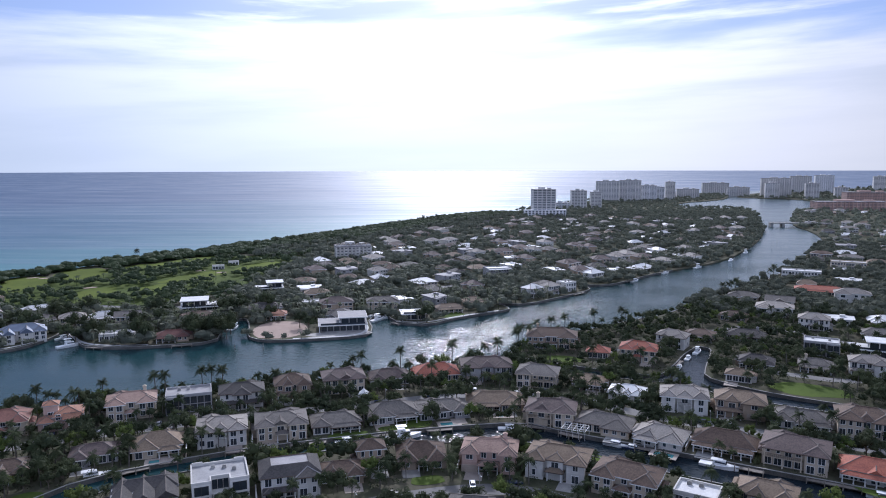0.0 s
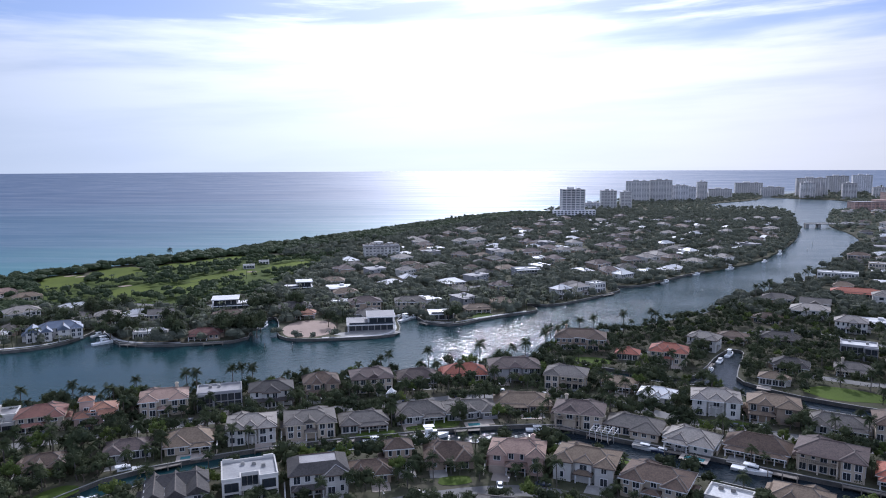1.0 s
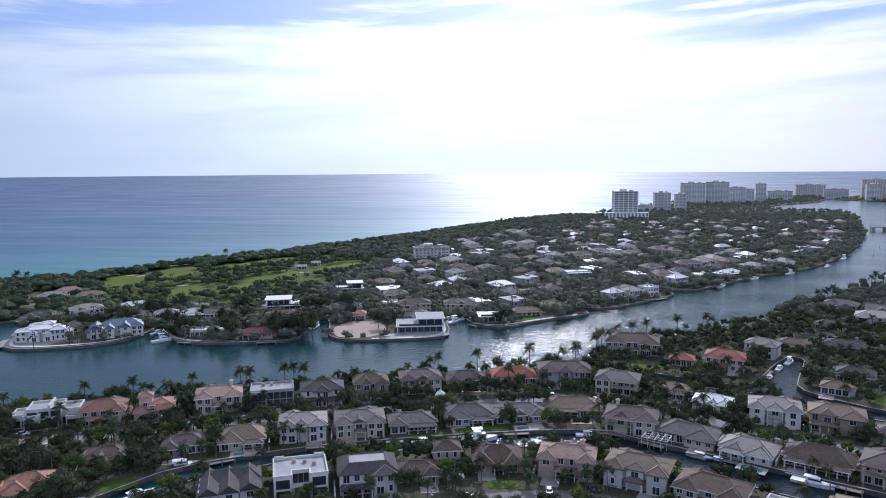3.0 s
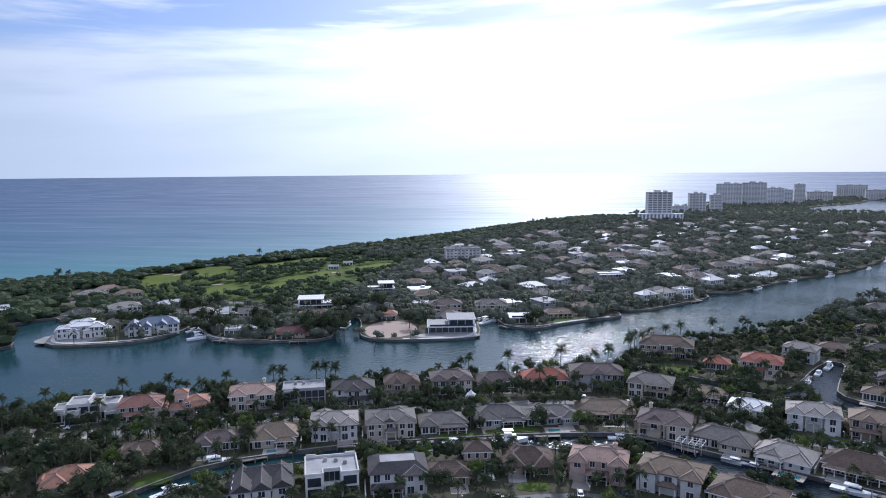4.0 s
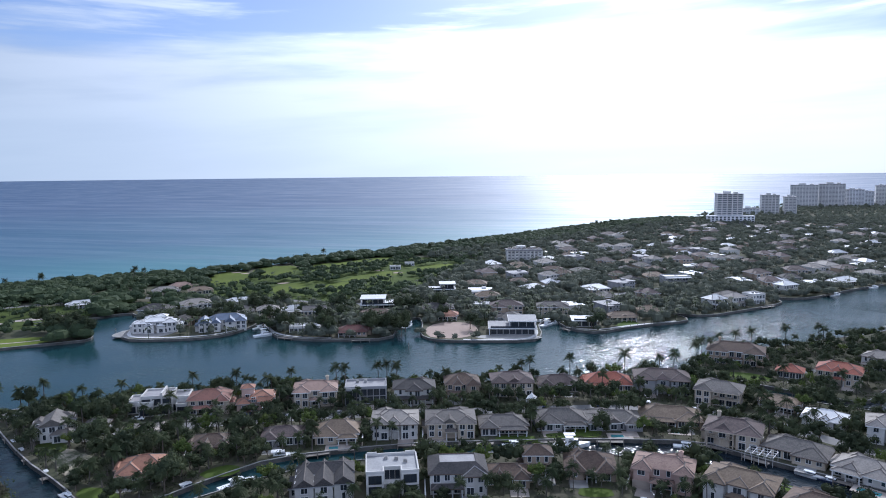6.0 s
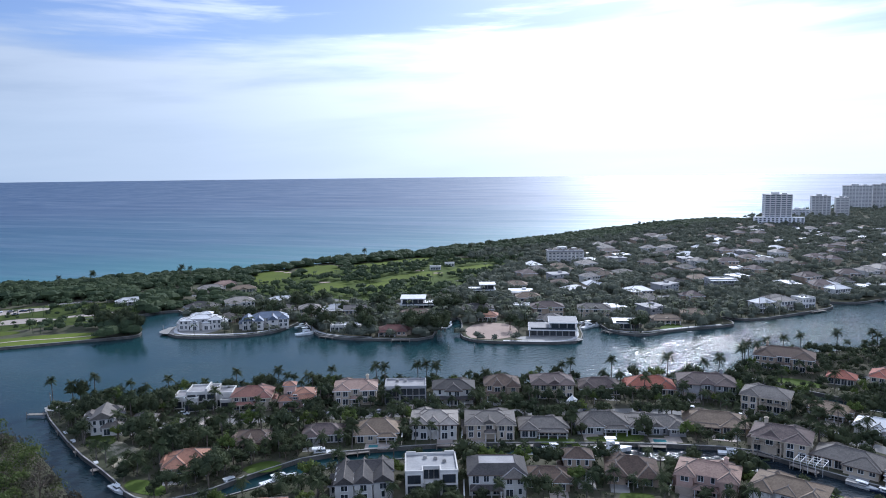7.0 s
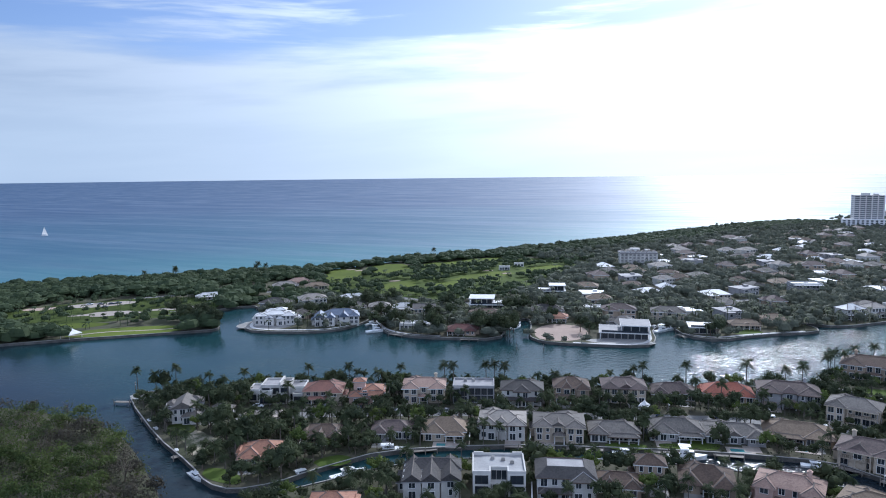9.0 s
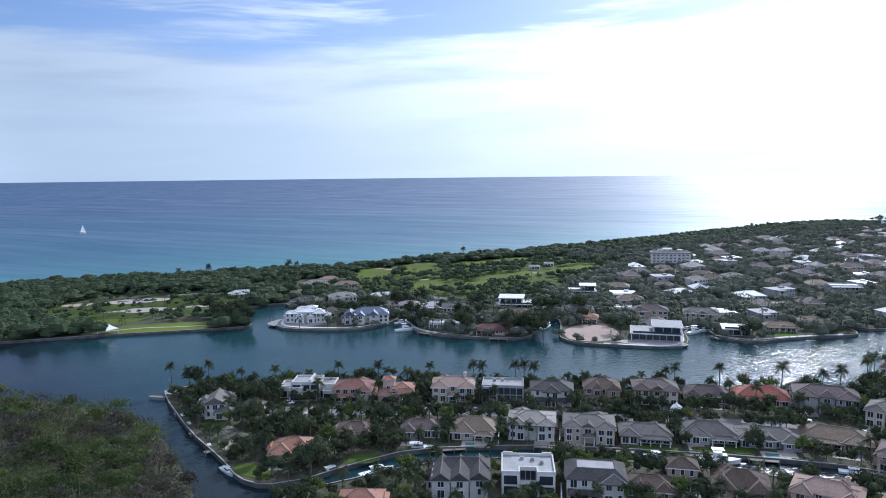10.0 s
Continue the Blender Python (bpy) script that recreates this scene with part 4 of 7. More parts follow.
def modern(x, y, turn, w, d, label, walls="grey_stucco", roof="flat_roof", floors=2, lean=1, group="waterfront houses"):
    """A modern villa: stepped storeys of glass between wide overhanging roof slabs."""
    root = base("house", pose(x, y, LAND, 0, 0, turn), label, "house", group)
    claim(x, y, turn, w + 2, d + 2)
    for f in range(floors):
        a, b = -w / 2, w / 2
        if f == floors - 1 and floors > 1:
            a, b = (-w / 2 + w * 0.46, w / 2) if lean > 0 else (-w / 2, w / 2 - w * 0.34)
        y0 = -d / 2 + (1.8 if f else 0)
        z = 3.7 * f
        part("wall", Mesh().loft(a, b, y0, d / 2, [(-0.6 if f == 0 else z + 0.3, 0), (z + 3.4, 0)]), walls, root)
        part("roof", Mesh().box(a - 1.3, b + 1.3, y0 - 1.5, d / 2 + 1.0, z + 3.4, z + 3.85), roof, root)
        part("fascia", Mesh().cells([a - 1.45, a - 1.3, b + 1.3, b + 1.45], [y0 - 1.65, y0 - 1.5, d / 2 + 1.0, d / 2 + 1.15], lambda i, j: (i, j) != (1, 1), z + 3.45, z + 3.93, "xy"), "trim", root)
        n = max(2, int((b - a) / 3.4))
        for i in range(n):
            window(root, a + (b - a) * (i + 0.5) / n, y0, z + 0.55, round((b - a) / n - 0.7, 1), 2.5, 0, "dark_frame", 1)
        for side, tn in ((a, -90), (b, 90)):
            window(root, side, 0, z + 0.7, 3.2, 2.2, tn, "dark_frame", 1)
        col = Mesh().box(-0.2, 0.2, -0.2, 0.2, z if f else -0.3, z + 3.4).data("column", "trim")
        for i in (a - 0.7, b + 0.7):
            part("column", col, None, root).matrix_basis = pose(i, y0 - 1.0, 0)
    rail = Mesh().box(-w / 2, w / 2, -d / 2 - 0.2, -d / 2 - 0.15, 3.85, 4.8)
    part("glass_rail", rail, "glass", root)
    return root


def manor(x, y, turn, blocks, walls, tile, label, seed, frames="trim"):
    """A house of many small volumes, each with a roof of its own: middle, width, depth, height, rise, gabled or not."""
    rng = random.Random(seed)
    root = base("house", pose(x, y, LAND, 0, 0, turn), label, "house", "waterfront houses")
    for cx, cy, w, d, h, rise, gable in blocks:
        at = pose(x, y, 0, 0, 0, turn) @ Vector((cx, cy, 0))
        claim(at.x, at.y, turn, w, d)
        x0, x1, y0, y1 = cx - w / 2, cx + w / 2, cy - d / 2, cy + d / 2
        part("wall", Mesh().loft(x0, x1, y0, y1, [(-0.6, 0.05), (0.3, 0.05), (0.31, 0.0), (h, 0.0)]), walls, root)
        r = Mesh()
        hip(r, x0, x1, y0, y1, h, rise, 0.5, gable)
        part("roof", r, (tile, "grey_stucco", "mortar"), root)
        block_windows(root, rng, x0 + 0.2, x1 - 0.2, y0, 2 if h > 4.6 else 1, 2.75, frames, gap=2.1)
        for side, tn in ((x0, -90), (x1, 90)):
            block_windows(root, rng, y0 + 0.6, y1 - 0.6, side, 2 if h > 4.6 else 1, 2.75, frames, tn, "y", gap=3.4)
    return root


def cubes(x, y, turn, blocks, label, walls="white_stucco", roof="flat_roof"):
    """A modern villa of stepped white boxes, each with a parapet and a band of dark glass."""
    root = base("house", pose(x, y, LAND, 0, 0, turn), label, "house", "waterfront houses")
    for cx, cy, w, d, h in blocks:
        at = pose(x, y, 0, 0, 0, turn) @ Vector((cx, cy, 0))
        claim(at.x, at.y, turn, w, d)
        x0, x1, y0, y1 = cx - w / 2, cx + w / 2, cy - d / 2, cy + d / 2
        part("wall", Mesh().loft(x0, x1, y0, y1, [(-0.6, 0.04), (0.3, 0.04), (0.31, 0.0), (h, 0.0)]), walls, root)
        part("parapet", Mesh().cells([x0 - 0.1, x0 + 0.3, x1 - 0.3, x1 + 0.1], [y0 - 0.1, y0 + 0.3, y1 - 0.3, y1 + 0.1], lambda i, j: (i, j) != (1, 1), h - 0.02, h + 0.7, "xy"), walls, root)
        part("roof", Mesh().box(x0 + 0.3, x1 - 0.3, y0 + 0.3, y1 - 0.3, h - 0.05, h + 0.1), roof, root)
        n = max(1, int(w / 3.2))
        for f in range(2 if h > 5.5 else 1):
            for i in range(n):
                window(root, x0 + w * (i + 0.5) / n, y0, 0.5 + 3.0 * f, round(w / n - 0.9, 1), 2.2, 0, "dark_frame", 1)
        for side, tn in ((x0, -90), (x1, 90)):
            window(root, side, cy, 0.9, round(d * 0.4, 1), 1.8, tn, "dark_frame", 1)
    return root


def cube_house(x, y, turn, label):
    """A white cubic villa: a U-shaped block with a parapet, two glazed wings and a recessed entrance between them."""
    root = base("house", pose(x, y, LAND, 0, 0, turn), label, "house", "waterfront houses")
    claim(x, y, turn, 14.6, 12.8)
    h = 6.6
    part("wall", Mesh().prism([(-7.3, -6.4), (-2.4, -6.4), (-2.4, -3.4), (2.4, -3.4), (2.4, -6.4), (7.3, -6.4), (7.3, 6.0), (-7.3, 6.0)], -0.6, h), "white_stucco", root)
    us, vs = [-7.4, -7.0, -2.7, -2.3, 2.3, 2.7, 7.0, 7.4], [-6.5, -6.1, -3.5, -3.1, 5.7, 6.1]
    rim = lambda i, j: (i in (0, 6)) or (j == 4) or (j == 0 and i != 3) or (i in (2, 4) and j < 3) or (j == 2 and i in (2, 3, 4))
    part("parapet", Mesh().cells(us, vs, lambda i, j: rim(i, j) and not (i == 3 and j < 2), h + 0.004, h + 0.75, "xy"), "white_stucco", root)
    for ux in (-5.6, 5.6):
        part("parapet", Mesh().loft(ux - 1.4, ux + 1.4, 5.72, 6.08, [(h + 0.75, 0), (h + 1.15, 0)]), "white_stucco", root)
    part("roof", Mesh().box(-6.99, 6.99, -3.09, 5.69, h, h + 0.1), "pale_flat_roof", root)
    for sx in (-1, 1):
        part("roof", Mesh().box(min(sx * 2.71, sx * 6.99), max(sx * 2.71, sx * 6.99), -6.09, -3.1, h, h + 0.09), "pale_flat_roof", root)
        for z, tall in ((0.5, 2.3), (3.7, 2.2)):
            window(root, sx * 4.85, -6.4, z, 3.4, tall, 0, "dark_frame", 1)
            for wy in (-4.2, -0.6, 3.2):
                window(root, sx * 7.3, wy, z + 0.3, 1.6, 1.7, sx * 90, "dark_frame", 1)
    for z in (0.4, 3.7):
        for wx in (-1.45, 0.0, 1.45):
            window(root, wx, -3.4, z, 1.1, 2.4, 0, "dark_frame", 0)
    part("canopy", Mesh().box(-2.38, 2.38, -5.6, -3.42, 3.05, 3.3), "white_stucco", root)
    for px in (-1.9, 1.9):
        part("column", Mesh().box(px - 0.18, px + 0.18, -5.4, -5.04, -0.3, 3.05), "white_stucco", root)
    for ux, uy in ((-1.6, 3.2), (1.4, 2.4), (3.9, 0.4)):
        unit = Mesh()
        unit.box(-0.55, 0.55, -0.45, 0.45, 0, 0.8, 0, 0.05), unit.box(-0.3, 0.3, -0.3, 0.3, 0.8, 0.88)
        part("air_conditioner", unit, "concrete", root).matrix_basis = pose(ux, uy, h + 0.1)


# Row along the main waterway
def row_n(x, y, *rest, **more):
    house(*away(x, y, 4), *rest, **more)


villa = cubes(*away(-193, 206, 4), 27, ((0, 0.6, 11, 9.5, 6.4), (-7.6, 1.4, 6.4, 8, 4.3), (7.9, 1.8, 6.6, 8.4, 5.2), (-3.4, -4.8, 5, 3.4, 4.8), (2.8, -4.4, 4.2, 2.8, 3.7), (9.2, -3.6, 4, 4.4, 3.3)), "white angular modern villa with stepped flat roofs and dark glass")
part("fin_wall", Mesh().box(1.6, 2.2, -4.4, 4.8, 6.3, 8.1), "white_stucco", villa)
row_n(-175, 212, 27, 14.5, 12, 2, "hip", "cream_stucco", "russet_tile", 2, "cream villa under a broad dark red tiled hip roof", wing=1, garage=True, tall=2.5)
manor(*away(-159, 219, 4), 27, ((1.8, 0.4, 9, 10, 4.9, 2.0, False), (-3.6, 1.6, 4.4, 4.4, 8.0, 1.3, False), (-4.6, -2.6, 5, 6, 3.6, 1.5, False), (3.2, -4.6, 4.6, 4, 4.3, 1.4, True)), "pink_stucco", "orange_tile", "pink stucco villa with orange tiles and a square tower", 3)
row_n(-141, 231, 25, 16, 12, 2, "hip", "cream_stucco", "peach_tile", 4, "cream villa under broad peach tiled hips", wing=2, chimney=True, porch=True)
row_n(-123, 238, 23, 16, 12, 2, "flat", "grey_stucco", "flat_roof", 5, "grey modern villa with a grey flat roof", wing=-1, frames="dark_frame")
row_n(-105, 243, 20, 15.5, 12, 2, "hip", "white_stucco", "slate_tile", 6, "white two-storey villa under a slate-grey hip roof", wing=3, porch=True)
row_n(-89, 254, 20, 13, 12, 2, "hip", "tan_stucco", "brown_tile", 7, "tan villa under a dark brown roof behind trees", wing=1)
row_n(-71, 263, 18, 16, 12, 2, "hip", "cream_stucco", "mauve_tile", 8, "cream villa with arched front under mauve-brown tiles", wing=2, balcony=True)
row_n(-54, 273, 16, 16, 12, 1, "hip", "tan_stucco", "mauve_tile", 9, "low tan house under a broad mauve-brown roof", wing=-1, garage=True, rise=3.6)
row_n(-35, 281, 12, 18, 12, 1, "hip", "tan_stucco", "red_tile", 10, "low house under a bright red-orange tiled roof", wing=1, rise=3.8)
row_n(-14, 283, 6, 21, 13, 2, "hip", "grey_stucco", "mauve_tile", 11, "large grey villa under clustered grey-brown hips", wing=2, garage=True, chimney=True)
row_n(7, 273, -12, 16, 12, 2, "hip", "cream_stucco", "grey_tile", 12, "cream villa with shaded balconies", wing=-1, balcony=True)
# Row between the street and the canal
manor(-212, 177, 38, ((0, 0, 7.6, 11, 5.6, 2.5, True), (-4.6, 1.6, 4, 7.4, 5.0, 1.6, False), (3.0, -5.2, 6, 4, 3.1, 1.3, False), (1.4, 4.4, 9, 5, 5.2, 1.8, False)), "white_stucco", "grey_tile", "white house with steep grey gables at the tip of the point", 20)
house(-201.5, 184, 24, 7.5, 7, 1, "hip", "white_stucco", "grey_tile", 21, "small white garage under a grey hip roof")
house(-161, 161, 32, 13, 12, 1, "hip", "tan_stucco", "orange_tile", 22, "low tan house under an L-shaped orange tiled roof", wing=-1, wing_w=0.5, rise=3.2)
house(-153, 183, 25, 12, 10, 1, "hip", "tan_stucco", "brown_tile", 23, "low house under brown tiles, sunk in trees", wing=1)
house(-134, 195, 25, 13, 10, 1, "hip", "grey_stucco", "mauve_tile", 24, "low grey house under a faded mauve roof", wing=-1)
house(-118, 203, 22, 14, 11, 1, "hip", "cream_stucco", "tan_tile", 25, "low cream house under a tan tiled hip roof", wing=-1, wing_w=0.5, rise=3.4)
house(-101, 213, 20, 15, 13, 2, "hip", "white_stucco", "pale_tile", 26, "white two-storey house with a columned loggia to the canal", wing=2, balcony=True, tall=2.65, rise=2.4)
house(-83, 219, 19, 16, 13, 2, "hip", "cream_stucco", "grey_tile", 27, "cream two-storey house under weathered hips behind palms", wing=2, porch=True, tall=2.65, rise=2.4)
house(-66, 226, 18, 16, 11, 1, "hip", "white_stucco", "grey_tile", 28, "low white L-shaped house under grey tiles", wing=-1, wing_w=0.34)
house(-48, 236, 17, 17, 12, 1, "hip", "grey_stucco", "grey_tile", 29, "low grey house under a broad grey hip roof", wing=-1, wing_w=0.5, rise=3.8)
house(-30, 241, 14, 18, 12, 1, "hip", "grey_stucco", "grey_tile", 30, "low grey house with two front hips and a pool", wing=2, wing_w=0.3)
house(-11, 250, 4, 20, 12, 1, "hip", "tan_stucco", "tan_tile", 31, "low tan house under a wide tan roof", wing=1, wing_w=0.4)
house(*away(8, 228, 8), -12, 16.5, 12, 2, "hip", "cream_stucco", "mauve_tile", 32, "cream two-storey house under purple-brown tiles", wing=1, wing_w=0.42, balcony=True, chimney=True, tall=2.6)
house(*away(26, 227, 2), -22, 18, 12, 1, "hip", "cream_stucco", "grey_tile", 33, "low house under a greenish grey roof with a screened pool", wing=1, wing_w=0.5, rise=3.2)
house(*away(42, 216, 3), -28, 15, 12, 1, "hip", "white_stucco", "pale_tile", 34, "white house with pale hips by a turquoise pool", wing=1, wing_w=0.45)
house(*away(61, 213, 1), -26, 18, 11, 1, "hip", "tan_stucco", "brown_tile", 35, "low house under a dark brown roof", wing=0, rise=3.6)
house(*away(77, 200, 5), -28, 17.5, 13, 2, "hip", "cream_stucco", "mauve_tile", 36, "two-storey house with deep balconies under mauve tiles", wing=1, wing_w=0.34, balcony=True)
house(*away(97, 194, 1), -28, 18, 12, 1, "hip", "white_stucco", "red_tile", 37, "low white house under a red tiled roof", wing=0, porch=True, rise=3.4)
# Row on the near bank
house(-121, 142, 28, 11, 10, 1, "hip", "tan_stucco", "orange_tile", 40, "low house under a weathered orange roof")
manor(-103, 165, 26, ((-5.4, 0, 5, 12.6, 5.3, 2.1, True), (-0.2, -0.6, 4.8, 12, 5.5, 2.2, True), (5.1, 0.4, 5.2, 12.4, 5.4, 2.1, True), (0.3, 3.6, 15, 6, 5.9, 1.9, False), (-8.4, 1.5, 2.6, 7, 3.2, 0.9, False)), "white_stucco", "slate_tile", "white house under parallel steep grey gables", 41)
cube_house(-87, 175, 24, "white cubic modern house with a parapet round a pale flat roof")
house(-69, 180, 20, 15.5, 13, 2, "cut", "white_stucco", "slate_tile", 43, "white two-storey house under dark tiles round a flat roof", wing=1, wing_w=0.4, porch=True)
house(-49, 196, 16, 8, 8, 2, "hip", "tan_stucco", "brown_tile", 44, "narrow two-storey annex under a brown hip roof")
house(-56, 187, 16, 12, 9, 1, "hip", "tan_stucco", "brown_tile", 45, "low tan house under stacked brown hips", wing=1)
house(-34, 200, 10, 14, 12, 1, "hip", "tan_stucco", "brown_tile", 46, "low house under dark brown hips among trees", wing=2, rise=3.6)
house(-13, 198, -6, 15.5, 11, 2, "hip", "pink_stucco", "peach_tile", 47, "pink two-storey house under a salmon tiled roof", wing=2, wing_w=0.28, chimney=True, garage=True)
house(7, 194, -18, 17, 12, 2, "hip", "white_stucco", "tan_tile", 48, "white villa with an arched entrance under tan hips", wing=2, wing_w=0.3)
house(25, 184, -26, 17, 12, 2, "hip", "cream_stucco", "brown_tile", 49, "cream villa under broad brown tiled hips", wing=2, wing_w=0.34, porch=True, tall=2.6)
house(-17, 168, -4, 13, 9, 1, "hip", "grey_stucco", "grey_tile", 50, "low grey-roofed house near the street")
house(61, 180, -28, 14, 11, 1, "hip", "cream_stucco", "tan_tile", 51, "low house under a tan hip roof by the canal", wing=1)
house(42, 178, -28, 11, 10, 1, "flat", "white_stucco", "white_roof", 52, "low white flat-roofed house among trees")
# Row between the street and the second canal
house(*away(57, 244, 8), -14, 16, 12, 2, "hip", "white_stucco", "pale_tile", 60, "white two-storey house with dark arched windows", wing=2, wing_w=0.3, balcony=True)
house(*away(76, 242, 5), -18, 16.5, 12, 2, "hip", "tan_stucco", "tan_tile", 61, "tan villa behind tall palms", wing=1, wing_w=0.45, garage=True)
house(*away(94, 235, 2), -20, 18, 11, 1, "hip", "white_stucco", "grey_tile", 62, "long low house under a grey roof", wing=-1)
house(*away(112, 228, 3), -22, 17.5, 13, 2, "hip", "cream_stucco", "brown_tile", 63, "large villa under big brown hips with a white porch", wing=2, wing_w=0.42, porch=True)
house(41, 263, -20, 13, 10, 1, "hip", "white_stucco", "white_roof", 64, "white house with several small pale hips", wing=2)
house(28, 276, -18, 12, 10, 1, "hip", "tan_stucco", "tan_tile", 65, "low tan house by the street")
house(140, 214, -24, 17, 12, 2, "hip", "cream_stucco", "brown_tile", 66, "cream villa under brown tiles", wing=1)
# Block across the second canal
house(19, 340, -8, 24, 14, 2, "hip", "tan_stucco", "brown_tile", 70, "large dark-roofed villa at the bend of the waterway", wing=2, chimney=True)
house(39, 321, -14, 10, 10, 1, "hip", "cream_stucco", "red_tile", 71, "low wing under a deep red tiled roof")
house(57, 317, -18, 16, 12, 2, "hip", "cream_stucco", "red_tile", 72, "cream villa under red tiled hips", wing=2)
house(79, 342, -30, 14, 11, 2, "hip", "white_stucco", "pale_tile", 73, "white house under pale grey hips", wing=1)
house(98, 358, -26, 13, 11, 1, "hip", "tan_stucco", "brown_tile", 74, "low house under brown tiles")
house(131, 404, -30, 14, 11, 1, "hip", "tan_stucco", "brown_tile", 75, "low brown-roofed house in the trees")
house(121, 358, -26, 18, 12, 1, "hip", "grey_stucco", "slate_tile", 76, "low house under dark tiled hips", wing=2)
house(170, 436, -24, 16, 12, 2, "gable", "white_stucco", "grey_tile", 77, "white house with a tall gable", wing=3)
house(167, 384, -24, 15, 12, 2, "hip", "white_stucco", "pale_tile", 78, "white house under a pale hip roof")
house(190, 362, -26, 16, 11, 1, "hip", "cream_stucco", "grey_tile", 79, "low house under a grey roof")
house(146, 331, -24, 15, 12, 2, "flat", "grey_stucco", "white_roof", 80, "boxy house with a white flat roof", wing=1, frames="dark_frame")
modern(168, 330, -24, 15, 11, "white boxy house with a broad flat roof", "white_stucco", "white_roof", 2, 1)
house(131, 304, -24, 13, 10, 1, "hip", "cream_stucco", "grey_tile", 82, "low house under a weathered grey roof")
house(150, 298, -24, 14, 11, 2, "hip", "white_stucco", "pale_tile", 83, "white two-storey house with a palm garden", wing=1)
house(92, 287, -24, 10, 9, 1, "hip", "white_stucco", "tan_tile", 84, "small white house by the canal lawn")
house(107, 308, -24, 14, 11, 1, "hip", "tan_stucco", "slate_tile", 85, "low dark-roofed house in the trees", wing=1)
house(222, 494, -24, 32, 14, 1, "hip", "tan_stucco", "red_tile", 86, "long low building under red-brown tiles", rise=3.0)
house(238, 560, -24, 28, 13, 2, "flat", "white_stucco", "white_roof", 87, "long white flat-roofed building on the bank")
house(302, 614, -24, 27, 13, 2, "flat", "cream_stucco", "white_roof", 88, "long pale flat-roofed building")
house(308, 676, -24, 18, 13, 2, "hip", "tan_stucco", "brown_tile", 89, "tan house under a brown roof on the bank")
# Far bank of the waterway
manor(-291, 321, 30, ((0, 1, 15, 11, 6.3, 1.7, False), (-8, -1.5, 8, 9, 5.7, 1.5, False), (8, -2, 8, 9.4, 5.8, 1.6, False), (-3, -4.6, 5, 5, 4.9, 1.2, False), (3.4, -5.2, 4.4, 4.2, 4.3, 1.1, False), (2, 4, 6.5, 6.5, 7.9, 1.4, False), (-11.6, 2, 5, 7, 3.4, 1.0, False), (12, 2.4, 4, 6.6, 3.5, 1.0, False), (-4, 5.6, 6, 5, 7.0, 1.3, False)), "white_stucco", "white_roof", "large white villa with many pale roofs on a rounded point", 100)
manor(-257, 335, 34, ((2.5, 2, 20, 10, 5.9, 2.9, False), (-9.5, -1.6, 6.2, 10, 5.4, 2.6, True), (-3.2, -3, 4.6, 9, 5.2, 2.2, True), (4.6, -3.2, 5.2, 9, 5.5, 2.5, True), (10.4, -1.2, 6, 9, 5.3, 2.2, False), (-12.6, 1.5, 4, 8, 3.2, 1.2, False)), "white_stucco", "metal_roof", "white villa with steep blue-grey gabled roofs", 101)
house(-247, 368, 30, 13, 11, 2, "hip", "cream_stucco", "pale_tile", 102, "cream two-storey house under a pale roof")
house(-238, 385, 28, 16, 11, 1, "hip", "white_stucco", "white_roof", 103, "low house under a bright white roof")
house(-217, 372, 25, 13, 11, 2, "gable", "cream_stucco", "grey_tile", 104, "grey-gabled house among trees")
house(-207, 342, 22, 17, 10, 1, "flat", "white_stucco", "white_roof", 105, "low white waterfront house")
house(-177, 342, 18, 16, 10, 1, "hip", "tan_stucco", "maroon_tile", 106, "low house under a dark red hip roof", wing=1, rise=2.8)
modern(-193, 416, 20, 21, 15, "modern house of two storeys with white roof slabs", "white_stucco", "white_roof", 2, -1)
house(-183, 390, 20, 18, 11, 1, "hip", "tan_stucco", "brown_tile", 108, "low tan house under a brown tiled roof")
modern(-170, 482, 20, 17, 12, "boxy grey house with white roof slabs", "grey_stucco", "white_roof", 2, 1)
house(-139, 396, 16, 12, 10, 1, "hip", "tan_stucco", "orange_tile", 110, "low house under a faded orange roof")
modern(-94, 373, 14, 24, 17, "big modern waterfront house with overhanging flat roofs and dark glass", "grey_stucco", "flat_roof", 2, 1)
modern(-57, 401, 12, 13, 12, "low white modern house with a broad flat roof", "white_stucco", "white_roof", 1, -1)
house(-37, 420, 20, 16, 9, 1, "hip", "cream_stucco", "tan_tile", 113, "low house behind a waterside lawn")
house(-79, 424, 12, 19, 12, 2, "hip", "cream_stucco", "grey_tile", 114, "two-storey house with arched loggias", wing=2, balcony=True)
house(-127, 432, 16, 11, 10, 1, "flat", "white_stucco", "white_roof", 115, "low white house under a white flat roof")
house(19, 474, 40, 13, 11, 2, "hip", "white_stucco", "white_roof", 116, "white villa on the point")
house(32, 484, 40, 12, 11, 2, "hip", "white_stucco", "pale_tile", 117, "white villa with a pale tiled roof")
house(45, 497, 40, 11, 11, 2, "flat", "white_stucco", "white_roof", 118, "white boxy villa at the end of the point")
house(-4, 566, 20, 21, 13, 2, "flat", "grey_stucco", "white_roof", 119, "grey two-storey house with a pale flat roof", balcony=True)
house(72, 546, 40, 14, 11, 2, "hip", "white_stucco", "white_roof", 120, "white house on the inner bank")
house(120, 598, 44, 25, 12, 1, "hip", "white_stucco", "white_roof", 121, "long low house under a white roof")
house(-22, 442, 30, 13, 10, 1, "hip", "tan_stucco", "tan_tile", 122, "low tan house by the inlet")

